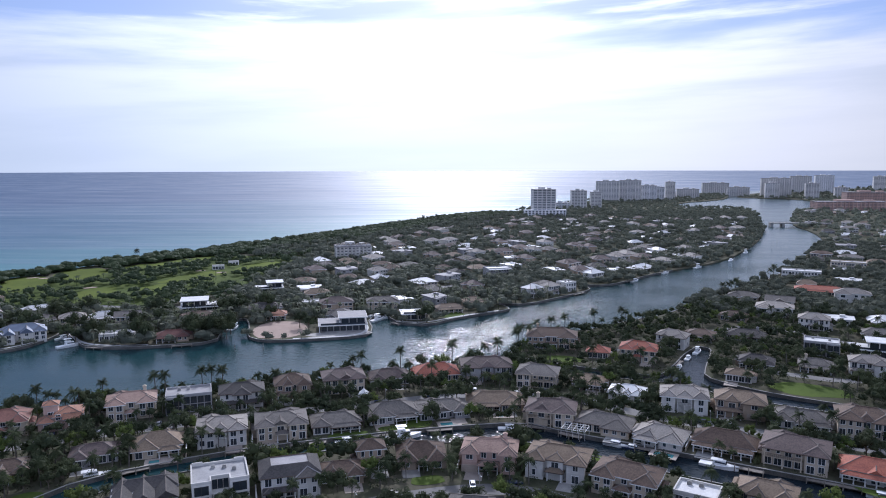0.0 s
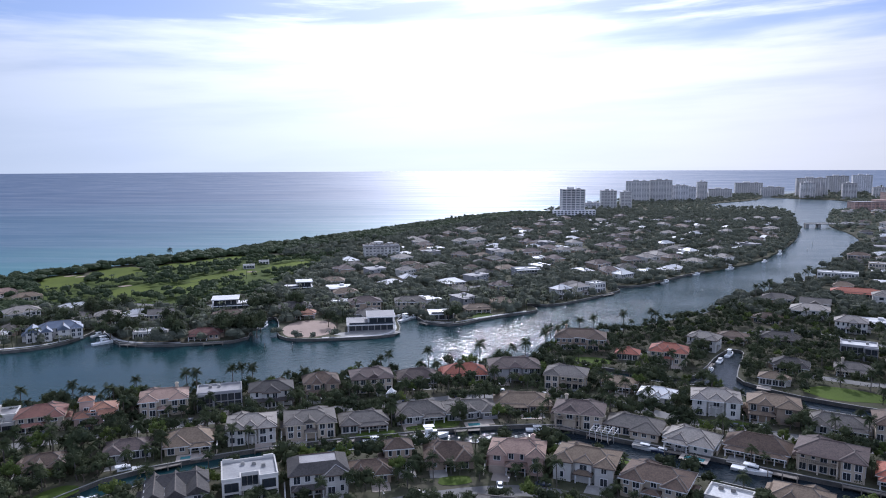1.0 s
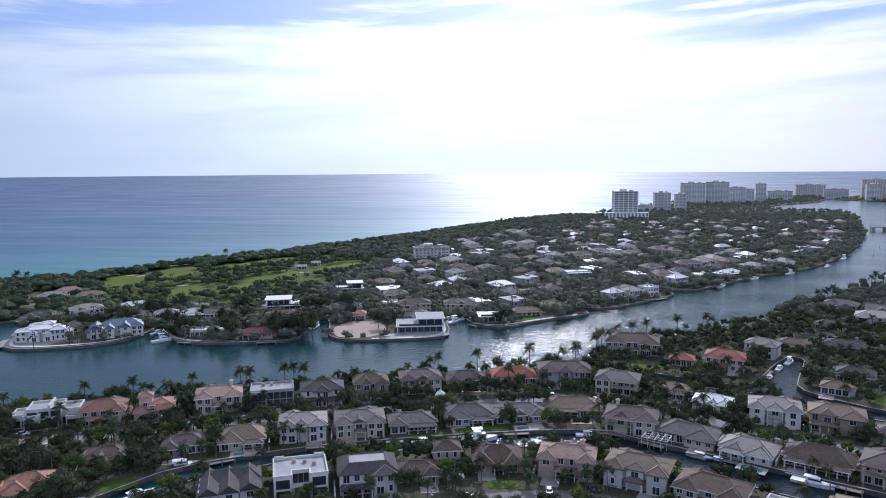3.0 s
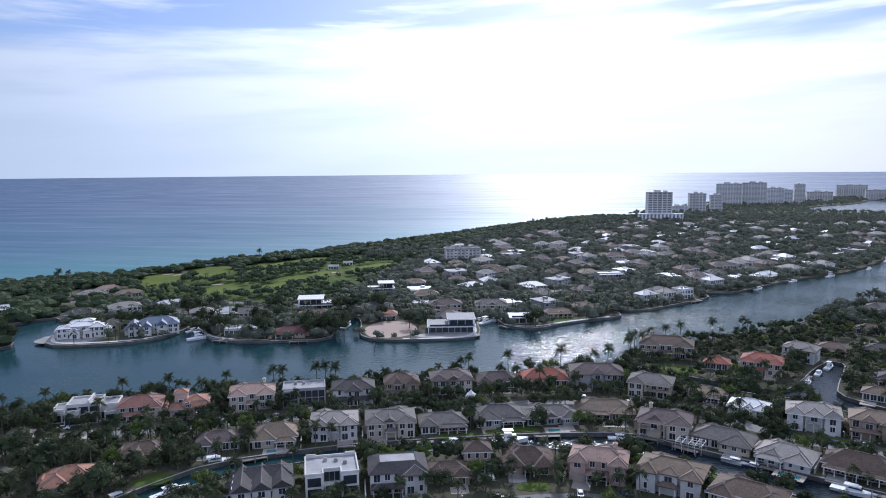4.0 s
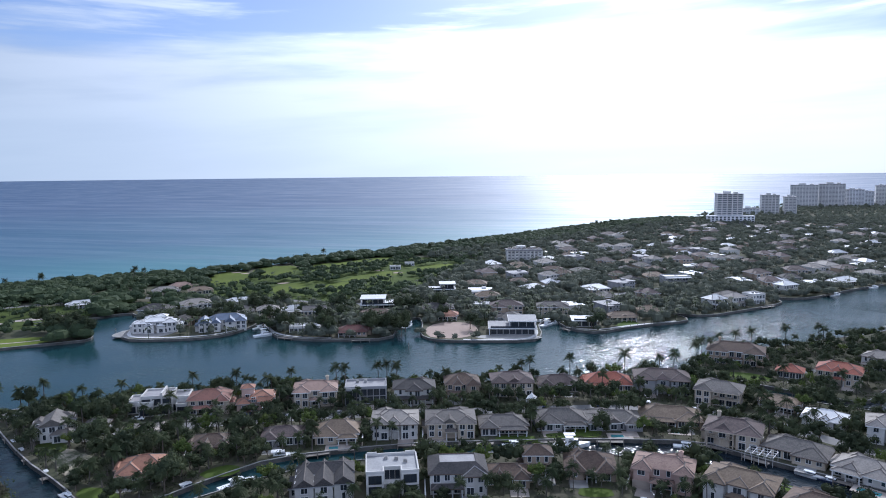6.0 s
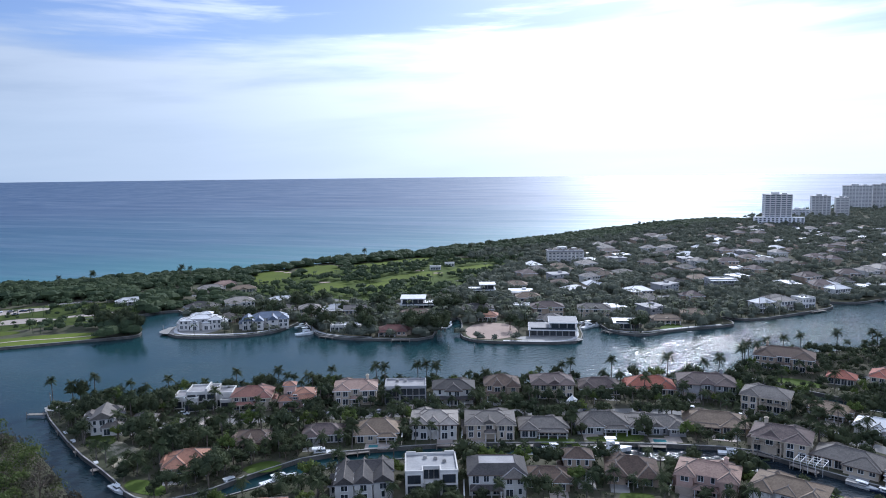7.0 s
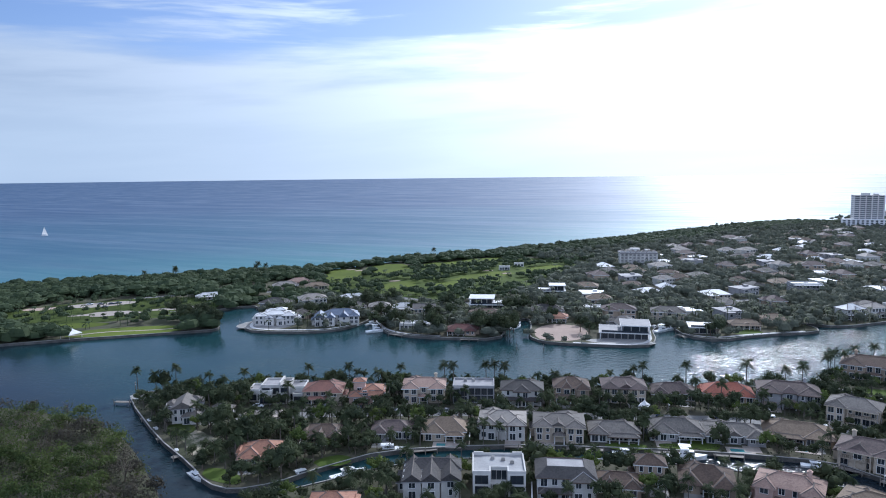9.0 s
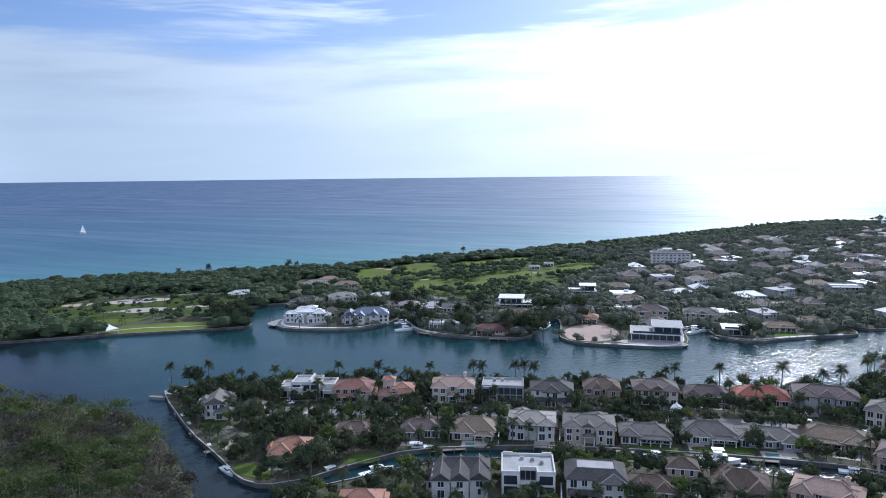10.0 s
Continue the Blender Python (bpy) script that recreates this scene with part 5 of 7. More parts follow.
# low buildings of the park and the beach club
house(-371, 426, 48, 18, 10, 1, "hip", "cream_stucco", "pale_tile", 130, "low beach club building under broad tan roofs", wing=2, rise=3.2)
house(-374, 447, 48, 15, 9, 1, "hip", "cream_stucco", "peach_tile", 131, "low beach club building under a faded tiled roof", wing=1, rise=2.8)
house(-346, 433, 46, 16, 10, 1, "hip", "cream_stucco", "tan_tile", 132, "low cream building under a tan hip roof", rise=2.8)
house(-389, 368, 50, 22, 8, 1, "hip", "white_stucco", "white_roof", 133, "low park pavilion under a long white roof", wing=1, rise=2.2)
house(-290, 402, 38, 19, 11, 1, "hip", "white_stucco", "white_roof", 134, "low white house under several pale hips", wing=2, rise=2.6)
house(-250, 590, 25, 10, 6, 1, "flat", "white_stucco", "white_roof", 135, "small pale golf shelter between the fairways")
house(-246, 617, 25, 9, 6, 1, "flat", "white_stucco", "white_roof", 136, "small pale golf shelter among trees")

# ---- far houses ----
def coast_gap(x, y):
    """How far a place lies inland from the beach."""
    return min(math.hypot(x - (a + (c - a) * t), y - (b + (d - b) * t)) for (a, b), (c, d) in zip(BEACH, BEACH[1:]) for t in (0, 0.33, 0.66))


FAR_KINDS = []


def far_window(parent, x, y, z, w, h):
    """A far window: one mesh, frame round a set-back pane."""
    g = Mesh()
    g.cells([-w / 2 - 0.15, -w / 2, w / 2, w / 2 + 0.15], [-0.15, 0, h, h + 0.15], lambda i, j: (i, j) != (1, 1), -0.14, 0.0)
    g.face([(-w / 2, -0.04, 0), (w / 2, -0.04, 0), (w / 2, -0.04, h), (-w / 2, -0.04, h)], 1)
    part("window", g, ("trim", "glass"), parent).matrix_basis = pose(x, y, z)


def far_house_kind(w, d, storeys, roof, walls, tile, label):
    """One model of a far house: a wall, a roof, windows and a door of its own; copied over the island."""
    root = base("house", pose(0, 0, 0), label, "house", "houses of the island town")
    top = 0.3 + storeys * 2.85
    g = Mesh().prism([(-w / 2, -d / 2), (-w / 2 + 1, -d / 2), (-w / 2 + 1, -d / 2 - 3), (-w / 2 + w * 0.45, -d / 2 - 3), (-w / 2 + w * 0.45, -d / 2), (w / 2, -d / 2), (w / 2, d / 2), (-w / 2, d / 2)], -0.6, top - 0.05)
    part("wall", g, walls, root)
    r = Mesh()
    if roof == "flat":
        r.box(-w / 2 - 0.5, w / 2 + 0.5, -d / 2 - 0.5, d / 2 + 0.5, top - 0.1, top + 0.35), r.box(-w / 2 + 0.6, -w / 2 + w * 0.45 + 0.4, -d / 2 - 3.5, -d / 2 + 0.6, top - 0.3, top + 0.1)
        r.box(1, 4, 0, 3, top + 0.3, top + 1.5)
    else:
        hip(r, -w / 2 + 1, -w / 2 + w * 0.45, -d / 2 - 3, 1, top - 0.2, d * 0.15)
        part("roof", r, (tile, "trim", "mortar"), root)
        r = Mesh()
        hip(r, -w / 2, w / 2, -d / 2, d / 2, top, d * 0.2 + 0.5)
    part("roof", r, (tile, "trim", "mortar"), root)
    for s in range(storeys):
        for i in (0.1, 0.28, 0.42):
            far_window(root, w * i, -d / 2, 0.9 + 2.85 * s, 1.6, 1.4)
        far_window(root, -w / 2 + 1 + w * 0.17, -d / 2 - 3, 0.7 + 2.85 * s, 2.2, 1.6)
    FAR_KINDS.append(root)


far_house_kind(17, 11, 1, "hip", "tan_stucco", "grey_tile", "low tan house under a grey tiled roof")
far_house_kind(18, 12, 1, "hip", "cream_stucco", "white_roof", "low cream house under a bright white roof")
far_house_kind(16, 11, 1, "hip", "tan_stucco", "brown_tile", "low tan house under a brown roof")
far_house_kind(17, 12, 2, "hip", "tan_stucco", "mauve_tile", "two-storey tan house under mauve-brown tiles")
far_house_kind(18, 12, 2, "hip", "white_stucco", "pale_tile", "two-storey white house under a pale roof")
far_house_kind(17, 12, 1, "flat", "white_stucco", "white_roof", "low house with a white flat roof")
far_house_kind(16, 12, 2, "flat", "grey_stucco", "flat_roof", "boxy grey house with a flat roof")
far_house_kind(19, 11, 1, "hip", "grey_stucco", "slate_tile", "low grey house under a dark tiled roof")
far_house_kind(17, 11, 1, "hip", "tan_stucco", "tan_tile", "low house under a tan tiled roof")
rng = random.Random(5)
used, beyond, count = set(), [], 0
for i in range(-30, 62):
    for j in range(-2, 60):
        x, y = i * 24 + (j % 2) * 12 + rng.uniform(-5, 5), 250 + j * 24 + rng.uniform(-5, 5)
        r = math.hypot(x - X0, y)
        if r > 1250 or rng.random() < (0.28 if r < 800 else 0.52):
            continue
        if abs(math.degrees(math.atan2(x - X0, y)) + 13) > 52:
            continue
        on_island = inside(x, y, ISLAND)
        if on_island:
            if coast_gap(x, y) < 105 or x < -330 or (x < -170 and y > 430 and coast_gap(x, y) < 270) or bank_gap(x, y, ISLAND) < 13:
                continue
            turn = rng.choice((28, 36, 18, -55, -62, 118, 8, 45))
        elif inside(x, y, EAST):
            if bank_gap(x, y, EAST) < 13 or r < 300 or rng.random() < 0.4:
                continue
            turn = rng.choice((-24, -20, -28, 62))
        else:
            continue
        if taken(x, y, 10.5) or open_ground(x, y, 12) or on_road(x, y, 9):
            continue
        if 70 < x < 110 and 1190 < y < 1290:
            continue
        # kinds 1 and 5 come up more: white roofs standing for sun glints
        n = rng.choice((0, 0, 1, 1, 2, 3, 3, 4, 4, 5, 5, 6, 7, 8))
        m = pose(x, y, LAND, 0, 0, turn)
        if count >= 190 or r > 800:
            beyond.append((n, m @ Matrix.Diagonal((rng.uniform(0.7, 1.15), rng.uniform(0.75, 1.15), 0.95, 1))))
        elif n in used:
            count += 1
            o = copy_thing(FAR_KINDS[n], m)
            o.scale = (rng.uniform(0.72, 1.15), rng.uniform(0.75, 1.15), rng.uniform(0.85, 1.05))
        else:
            FAR_KINDS[n].matrix_basis = m
            used.add(n)
        claim(x, y, turn, 18, 15)


# low wings of the resort on the lake shore
for i in range(8):
    beyond.append(((4, 8, 1, 8)[i % 4], pose(596 + 17 * i, 1335 + 26 * (i % 3), LAND, 0, 0, 8) @ Matrix.Diagonal((1.1, 0.9, 1.0, 1))))
    claim(596 + 17 * i, 1335 + 26 * (i % 3), 8, 20, 14)
# houses too far off to count, as one mass
mass = collections.defaultdict(Mesh)
for n, m in beyond:
    for o in FAR_KINDS[n].children:
        local = m @ o.matrix_basis
        names = [q.name for q in o.data.materials]
        for p in o.data.polygons:
            mass[names[p.material_index]].face([local @ o.data.vertices[v].co for v in p.vertices])
joined = Mesh()
for slot, g in enumerate(mass.values()):
    s0 = len(joined.v)
    joined.v += g.v
    joined.f += [tuple(s0 + v for v in f) for f in g.f]
    joined.i += [slot] * len(g.f)
tagged(part("distant_houses", joined, tuple(mass)), "pale and brown roofs of the distant island town", "houses", kind="stuff")


# ---- towers and the long blocks ----
def tower(x, y, turn, w, d, h, walls, label, floors=None, podium=0.0, group="beach towers", bays=None, tall=0.32):
    if y > 1900 and x > 690:
        x += y * 0.0136
    root = base("apartment_tower", pose(x, y, LAND + lift(x, y), 0, 0, turn), label, "apartment building", group)
    claim(x, y, turn, max(w, podium), d + 6)
    floors = floors or max(2, int(h / 3.1))
    fh = h / floors
    part("wall", Mesh().box(-w / 2, w / 2, -d / 2, d / 2, -1, h), walls, root)
    bays = bays or max(3, int(w / 6))
    pier = Mesh().box(-0.6, 0.6, -d / 2 - 1.6, -d / 2, -1, h).data("pier", walls)
    for i in range(bays + 1):
        part("pier", pier, None, root).matrix_basis = pose(-w / 2 + w * i / bays, 0, 0)
    part("roof", Mesh().box(-w / 2 - 0.4, w / 2 + 0.4, -d / 2 - 1.8, d / 2 + 0.4, h, h + 0.9), "flat_roof", root)
    part("lift_house", Mesh().box(-w * 0.2, w * 0.05, -d * 0.25, d * 0.25, h + 0.9, h + 4.5), walls, root)
    part("lift_house", Mesh().box(w * 0.2, w * 0.34, -d * 0.2, d * 0.2, h + 0.9, h + 3.4), walls, root)
    glass, slabs = Mesh(), Mesh()
    for f in range(floors):
        for i in range(bays):
            a, b = -w / 2 + w * i / bays + 0.9, -w / 2 + w * (i + 1) / bays - 0.9
            if (i + 2) % 3 == 1 or bays < 5:
                slabs.box(a - 0.3, b + 0.3, -d / 2 - 1.45, -d / 2, f * fh, f * fh + 0.95)
            glass.box(a, b, -d / 2 - 0.1, -d / 2 + 0.05, f * fh + 0.95, f * fh + 0.95 + fh * tall)
        for side in (-1, 1):
            for t in range(max(1, int(d / 6))):
                c = -d / 2 + d * (t + 0.5) / max(1, int(d / 6))
                glass.box(side * w / 2 - 0.08, side * w / 2 + 0.08, c - 1.2, c + 1.2, f * fh + 0.95, f * fh + 0.95 + fh * 0.42)
    tagged(part("glazing", glass, "hazed_glass", root), kind="stuff")
    tagged(part("balcony_front", slabs, walls, root), kind="stuff")
    if podium:
        p = Mesh()
        p.loft(-podium / 2, podium / 2, -d / 2 - 12, -d / 2 - 1.7, [(-1, 0), (13, 0), (13.01, 0.5), (14, 0.5)])
        part("podium", p, "pale_tower_wall", root, "pale lower block at the tower's foot")
        pw = Mesh()
        for f in range(4):
            for i in range(12):
                c = -podium / 2 + podium * (i + 0.5) / 12
                pw.box(c - 1.6, c + 1.6, -d / 2 - 12.12, -d / 2 - 11.95, 0.8 + 3.2 * f, 2.8 + 3.2 * f)
        tagged(part("glazing", pw, "glass", root), kind="stuff")
    return root


tower(90, 1246, 6, 40, 24, 49, "tower_wall", "dark slab tower with vertical piers above the beach", 16, 74, bays=5, tall=0.62)
tower(188, 1510, 0, 32, 24, 38, "tower_wall", "mid-rise apartment block near the beach", 12)
tower(228, 1530, 0, 22, 22, 34, "tower_wall", "mid-rise apartment block near the beach", 11)
tower(150, 1500, 0, 36, 18, 12, "pale_tower_wall", "low pale beach hotel", 4)
tower(300, 1800, -6, 57, 24, 52, "tower_wall", "broad apartment slab in haze", 17)
tower(360, 1812, -6, 53, 24, 54, "tower_wall", "broad apartment slab in haze", 18)
tower(412, 1840, -6, 42, 24, 40, "pale_tower_wall", "apartment block in haze", 13)
tower(446, 1860, -6, 24, 22, 35, "pale_tower_wall", "pale slim apartment block", 11)
tower(482, 1890, -8, 24, 24, 48, "tower_wall", "slim pale apartment tower near the beach", 15)
tower(560, 2000, -8, 60, 26, 26, "tower_wall", "low apartment block in haze", 8)
tower(700, 2290, -10, 80, 28, 36, "tower_wall", "wide apartment block by the inlet", 11)
tower(725, 2150, -14, 62, 26, 26, "tower_wall", "low block beside the inlet", 8)
tower(778, 2030, -14, 36, 26, 42, "tower_wall", "apartment tower on the lake", 13)
tower(812, 2090, -14, 80, 26, 54, "tower_wall", "broad apartment slab on the lake", 17)
tower(858, 1960, -16, 33, 26, 42, "tower_wall", "apartment tower on the lake shore", 13)
tower(985, 2330, -16, 62, 26, 56, "tower_wall", "apartment slab in haze", 17)
tower(1060, 2330, -16, 54, 26, 58, "pale_tower_wall", "tall pale apartment tower", 22)
tower(950, 1990, -18, 32, 24, 30, "tower_wall", "apartment block in haze", 9)
tower(1330, 2500, -20, 44, 26, 50, "tower_wall", "tower in the far haze", 12)
tower(1420, 2540, -20, 60, 26, 44, "pale_tower_wall", "tower in the far haze", 12)
tower(1560, 2620, -20, 60, 26, 40, "tower_wall", "tower in the far haze", 12)
tower(722, 1442, 0, 140, 30, 18, "salmon_wall", "long salmon-pink resort wing beside the lake", 6, bays=18)
tower(840, 1600, -6, 94, 30, 31, "salmon_wall", "tall salmon-pink resort block", 9, bays=18)
condo = tower(-146, 674, 20, 34, 14, 11.5, "white_stucco", "white four-storey condominium with balcony bays", 4, bays=9, group="condominiums")

for i in range(7):
    r = Mesh()
    a = -15.0 + 5.0 * i
    hip(r, a - 1.9, a + 1.9, -7.0, -1.5, 13.3, 1.7, 0.3)
    part("wall", Mesh().box(a - 1.8, a + 1.8, -6.9, -1.6, 12.3, 13.3), "white_stucco", condo)
    part("roof", r, ("pale_tile", "trim", "mortar"), condo)

# bridge over the waterway
bridge = base("bridge", pose(456, 1058, 0, 0, 0, -6), "low concrete road bridge across the waterway", "bridge")
g = Mesh()
g.box(-42, 42, -6, 6, 5.2, 6.4)
part("deck", g, "concrete", bridge)
for s in (-5.8, 5.6):
    rail = Mesh()
    rail.box(-42, 42, s, s + 0.2, 7.2, 7.45)
    for i in range(-20, 21):
        rail.box(i * 2 - 0.15, i * 2 + 0.15, s, s + 0.2, 6.4, 7.2)
    part("railing", rail, "concrete", bridge)
for px in (-40, -24, 24, 40):
    part("pier", Mesh().box(px - 2, px + 2, -5.5, 5.5, -2, 5.2), "concrete", bridge)

# ---- plants ----
def cards(centre, radius, count, size, rng, low=-0.35):
    """Leaf tufts over a lumpy shell: corners of quads, each bent out of its plane. Returns an array (count, 4, 3)."""
    d = rng.normal(size=(count, 3))
    d /= np.linalg.norm(d, axis=1)[:, None]
    d[:, 2] = np.where(d[:, 2] < low, -d[:, 2], d[:, 2])
    p = centre + d * radius * rng.uniform(0.62, 1.12, (count, 1))
    n = d + rng.normal(scale=0.46, size=(count, 3))
    n /= np.linalg.norm(n, axis=1)[:, None]
    u = np.cross(n, rng.normal(size=(count, 3)))
    u /= np.linalg.norm(u, axis=1)[:, None] + 1e-9
    v = np.cross(n, u)
    s = size * rng.uniform(0.55, 1.25, (count, 1))
    q = rng.uniform(0.5, 1.0, (4, count, 1))
    return np.stack([p - u * s * q[0], p - v * s * 0.7 * q[1] + n * s * 0.2, p + u * s * q[2], p + v * s * 0.7 * q[3] - n * s * 0.15], axis=1)


def shell(centre, radius, rows, cols, rng, low=112.0):
    """A closed lumpy skin of leaf sprays, pole to skirt. Returns an array (rows * cols, 4, 3)."""
    th = np.radians(np.linspace(4, low, rows + 1))[:, None] + np.zeros((1, cols + 1))
    ph = np.linspace(0, 2 * math.pi, cols + 1)[None, :] + rng.uniform(0, 6.28) + np.zeros((rows + 1, 1))
    p1, p2, p3 = rng.uniform(0, 6.28, 3)
    r = 1 + 0.10 * np.sin(2 * ph + p1 + 1.5 * th) + 0.09 * np.sin(3 * ph + p2 - 2 * th) + 0.07 * np.sin(5 * th + p3)
    r[:, -1] = r[:, 0]
    d = np.stack([np.sin(th) * np.cos(ph), np.sin(th) * np.sin(ph), np.cos(th)], axis=-1)
    p = centre + d * r[..., None] * radius
    q = np.stack([p[:-1, :-1], p[1:, :-1], p[1:, 1:], p[:-1, 1:]], axis=2).reshape(-1, 4, 3)
    return q + (q - centre) * rng.uniform(-0.05, 0.07, (len(q), 4, 1))


def quad_mesh(name, quads, material):
    quads = np.asarray(quads, dtype=np.float32).reshape(-1, 3)
    n = len(quads) // 4
    me = bpy.data.meshes.new(name)
    me.vertices.add(n * 4), me.loops.add(n * 4), me.polygons.add(n)
    me.vertices.foreach_set("co", quads.ravel())
    me.loops.foreach_set("vertex_index", np.arange(n * 4, dtype=np.int32))
    me.polygons.foreach_set("loop_start", np.arange(0, n * 4, 4, dtype=np.int32))
    me.materials.append(MATS[material])
    me.update(calc_edges=True)
    return me


def limb(g, a, b, r0, r1, sides=5):
    a, b = Vector(a), Vector(b)
    mid = (a + b) / 2 + Vector((0, 0, 0.08 * (b - a).length))
    g.tube([a, mid, b], [r0, (r0 + r1) / 2, r1], sides)


def tree_kind(seed, height, spread, material, tufts=600, size=0.36, bare=False, name="tree"):
    """A broadleaf tree: tapered trunk, limbs, and a crown made of several lumps of leaf tufts."""
    rng = np.random.default_rng(seed)
    t = Mesh()
    fork = height * rng.uniform(0.28, 0.4)
    t.tube([(0, 0, -0.3), (0.1, 0, fork * 0.5), (0.05, 0.1, fork)], [0.28, 0.2, 0.17], 7)
    lumps, quads, coarse = rng.integers(6, 9), [], []
    for i in range(lumps):
        a = 2 * math.pi * i / lumps + rng.uniform(-0.4, 0.4)
        rr = spread * rng.uniform(0.25, 0.68) * (0.3 if i == 0 else 1)
        z = height * (0.82 if i == 0 else rng.uniform(0.5, 0.78))
        c = np.array([rr * math.cos(a), rr * math.sin(a), z])
        if bare or name == "tree":
            limb(t, (0.05, 0.1, fork * 0.95), c, 0.12, 0.04)
        rad = np.array([spread * rng.uniform(0.34, 0.5), spread * rng.uniform(0.34, 0.5), height * rng.uniform(0.14, 0.24)])
        if bare:
            for _ in range(9):
                e = c + rng.normal(size=3) * rad * 0.9
                limb(t, c * 0.8 + np.array([0, 0, fork * 0.2]), e, 0.05, 0.015, 4)
        quads.append(cards(c, rad, int(tufts * 0.75 / lumps * (0.12 if bare else 1)), size, rng))
        coarse.append(cards(c, rad * 1.04, int(tufts * 0.30 / lumps), size * 1.35, rng))
        if not bare and name == "tree":
            quads.append(shell(c, rad * 0.64, 3, 6, rng, 125.0))
        coarse.append(shell(c, rad * 0.68, 3, 5, rng, 125.0))
    root = tagged(new(name, t.data("trunk", "bark")), "dense dark green broadleaf tree" if name == "tree" else ("half-bare grey-twigged mangrove tree" if bare else "bushy olive-green mangrove tree"), name, "garden trees" if name == "tree" else "mangrove wood")
    part("crown", quad_mesh("crown", np.concatenate(quads), material), None, root)
    CROWNS[root.name] = (np.concatenate(coarse), material, np.concatenate(quads))
    return root


def palm_kind(seed, height, fronds=25, reach=3.0):
    rng = np.random.default_rng(seed)
    t = Mesh()
    bend = rng.uniform(-0.5, 0.5, 2)
    pts = [(bend[0] * f * f, bend[1] * f * f, height * f - 0.3 * (f == 0)) for f in (0, 0.15, 0.35, 0.6, 0.85, 1.0)]
    t.tube(pts, [0.3, 0.21, 0.18, 0.165, 0.15, 0.17], 7)
    head = Vector(pts[-1])
    quads = []
    for i in range(fronds):
        a = 2 * math.pi * i / fronds + rng.uniform(-0.25, 0.25)
        rise = rng.uniform(-0.9, 1.7)
        out = Vector((math.cos(a), math.sin(a), 0))
        side = Vector((-math.sin(a), math.cos(a), 0))
        L, spine = reach * rng.uniform(0.85, 1.15), []
        for s in range(9):
            f = s / 8
            spine.append(head + out * L * (f * (1 - 0.16 * f * (1 + rise))) + Vector((0, 0, L * (rise * 0.6 * f - 0.44 * f * f))))
        for s in range(8):
            p, q = spine[s], spine[s + 1]
            w = 0.74 * math.sin(math.pi * (0.1 + 0.86 * (s + 0.5) / 8)) * rng.uniform(0.85, 1.1)
            for sg in (-1, 1):
                tip = side * sg * w + (q - p) * 0.6 + Vector((0, 0, -0.5 * w))
                m = p + (q - p) * 0.62
                quads.append([p, m, m + tip * 0.95, p + tip])
    root = tagged(new("palm_tree", t.data("trunk", "palm_bark")), "tall palm with a feathery green head", "palm tree", "palms")
    quads = np.array([[tuple(v) for v in q] for q in quads])
    part("crown", quad_mesh("crown", quads, "palm_leaf"), None, root)
    stem = []
    for p, q in zip(pts, pts[1:]):
        for j in range(4):
            a, b = j * math.pi / 2, (j + 1) * math.pi / 2
            u, v = np.array([math.cos(a), math.sin(a), 0]) * 0.18, np.array([math.cos(b), math.sin(b), 0]) * 0.18
            stem.append([p + u, p + v, q + v, q + u])
    CROWNS[root.name] = (quads, np.array(stem))
    return root


CROWNS = {}
TREES = [tree_kind(11, 6.5, 3.6, "tree_leaf"), tree_kind(12, 8.0, 4.4, "tree_leaf", 720), tree_kind(13, 5.0, 3.0, "tree_leaf", 480), tree_kind(14, 7.0, 3.2, "bright_leaf", 540), tree_kind(15, 4.2, 2.4, "tree_leaf", 400), tree_kind(16, 9.0, 5.2, "tree_leaf", 820, 0.42)]
PALMS = [palm_kind(21, 10.5), palm_kind(22, 8.0), palm_kind(23, 6.0, 17, 2.7), palm_kind(24, 11.5, 26, 3.3), palm_kind(25, 4.2, 15, 2.5)]
MANGROVES = [tree_kind(31, 6.5, 4.0, "mangrove_leaf", 340, 0.6, name="mangrove"), tree_kind(32, 7.5, 4.6, "mangrove_leaf", 380, 0.6, name="mangrove"), tree_kind(33, 7.2, 3.6, "mangrove_leaf", 300, 0.6, True, name="mangrove")]
placed = set()


def plant(kinds, n, x, y, turn, scale=1.0, z=LAND, lean=0.0):
    m = pose(x, y, z, lean, 0, turn)
    ob = kinds[n]
    key = (id(kinds), n)
    if key in placed:
        o = copy_thing(ob, m)
    else:
        placed.add(key)
        ob.matrix_basis = m
        o = ob
    o.scale = (scale, scale, scale)
    return o


COAST_PALMS = ((-427, 468), (-431, 462), (-424, 452), (-474, 410), (-480, 415), (-490, 392), (-111, 1075), (-104, 1069), (-92, 1100), (-88, 1112), (-98, 1064), (-222, 770), (-226, 776), (-242, 738), (-250, 690), (-340, 622))
rng = random.Random(9)
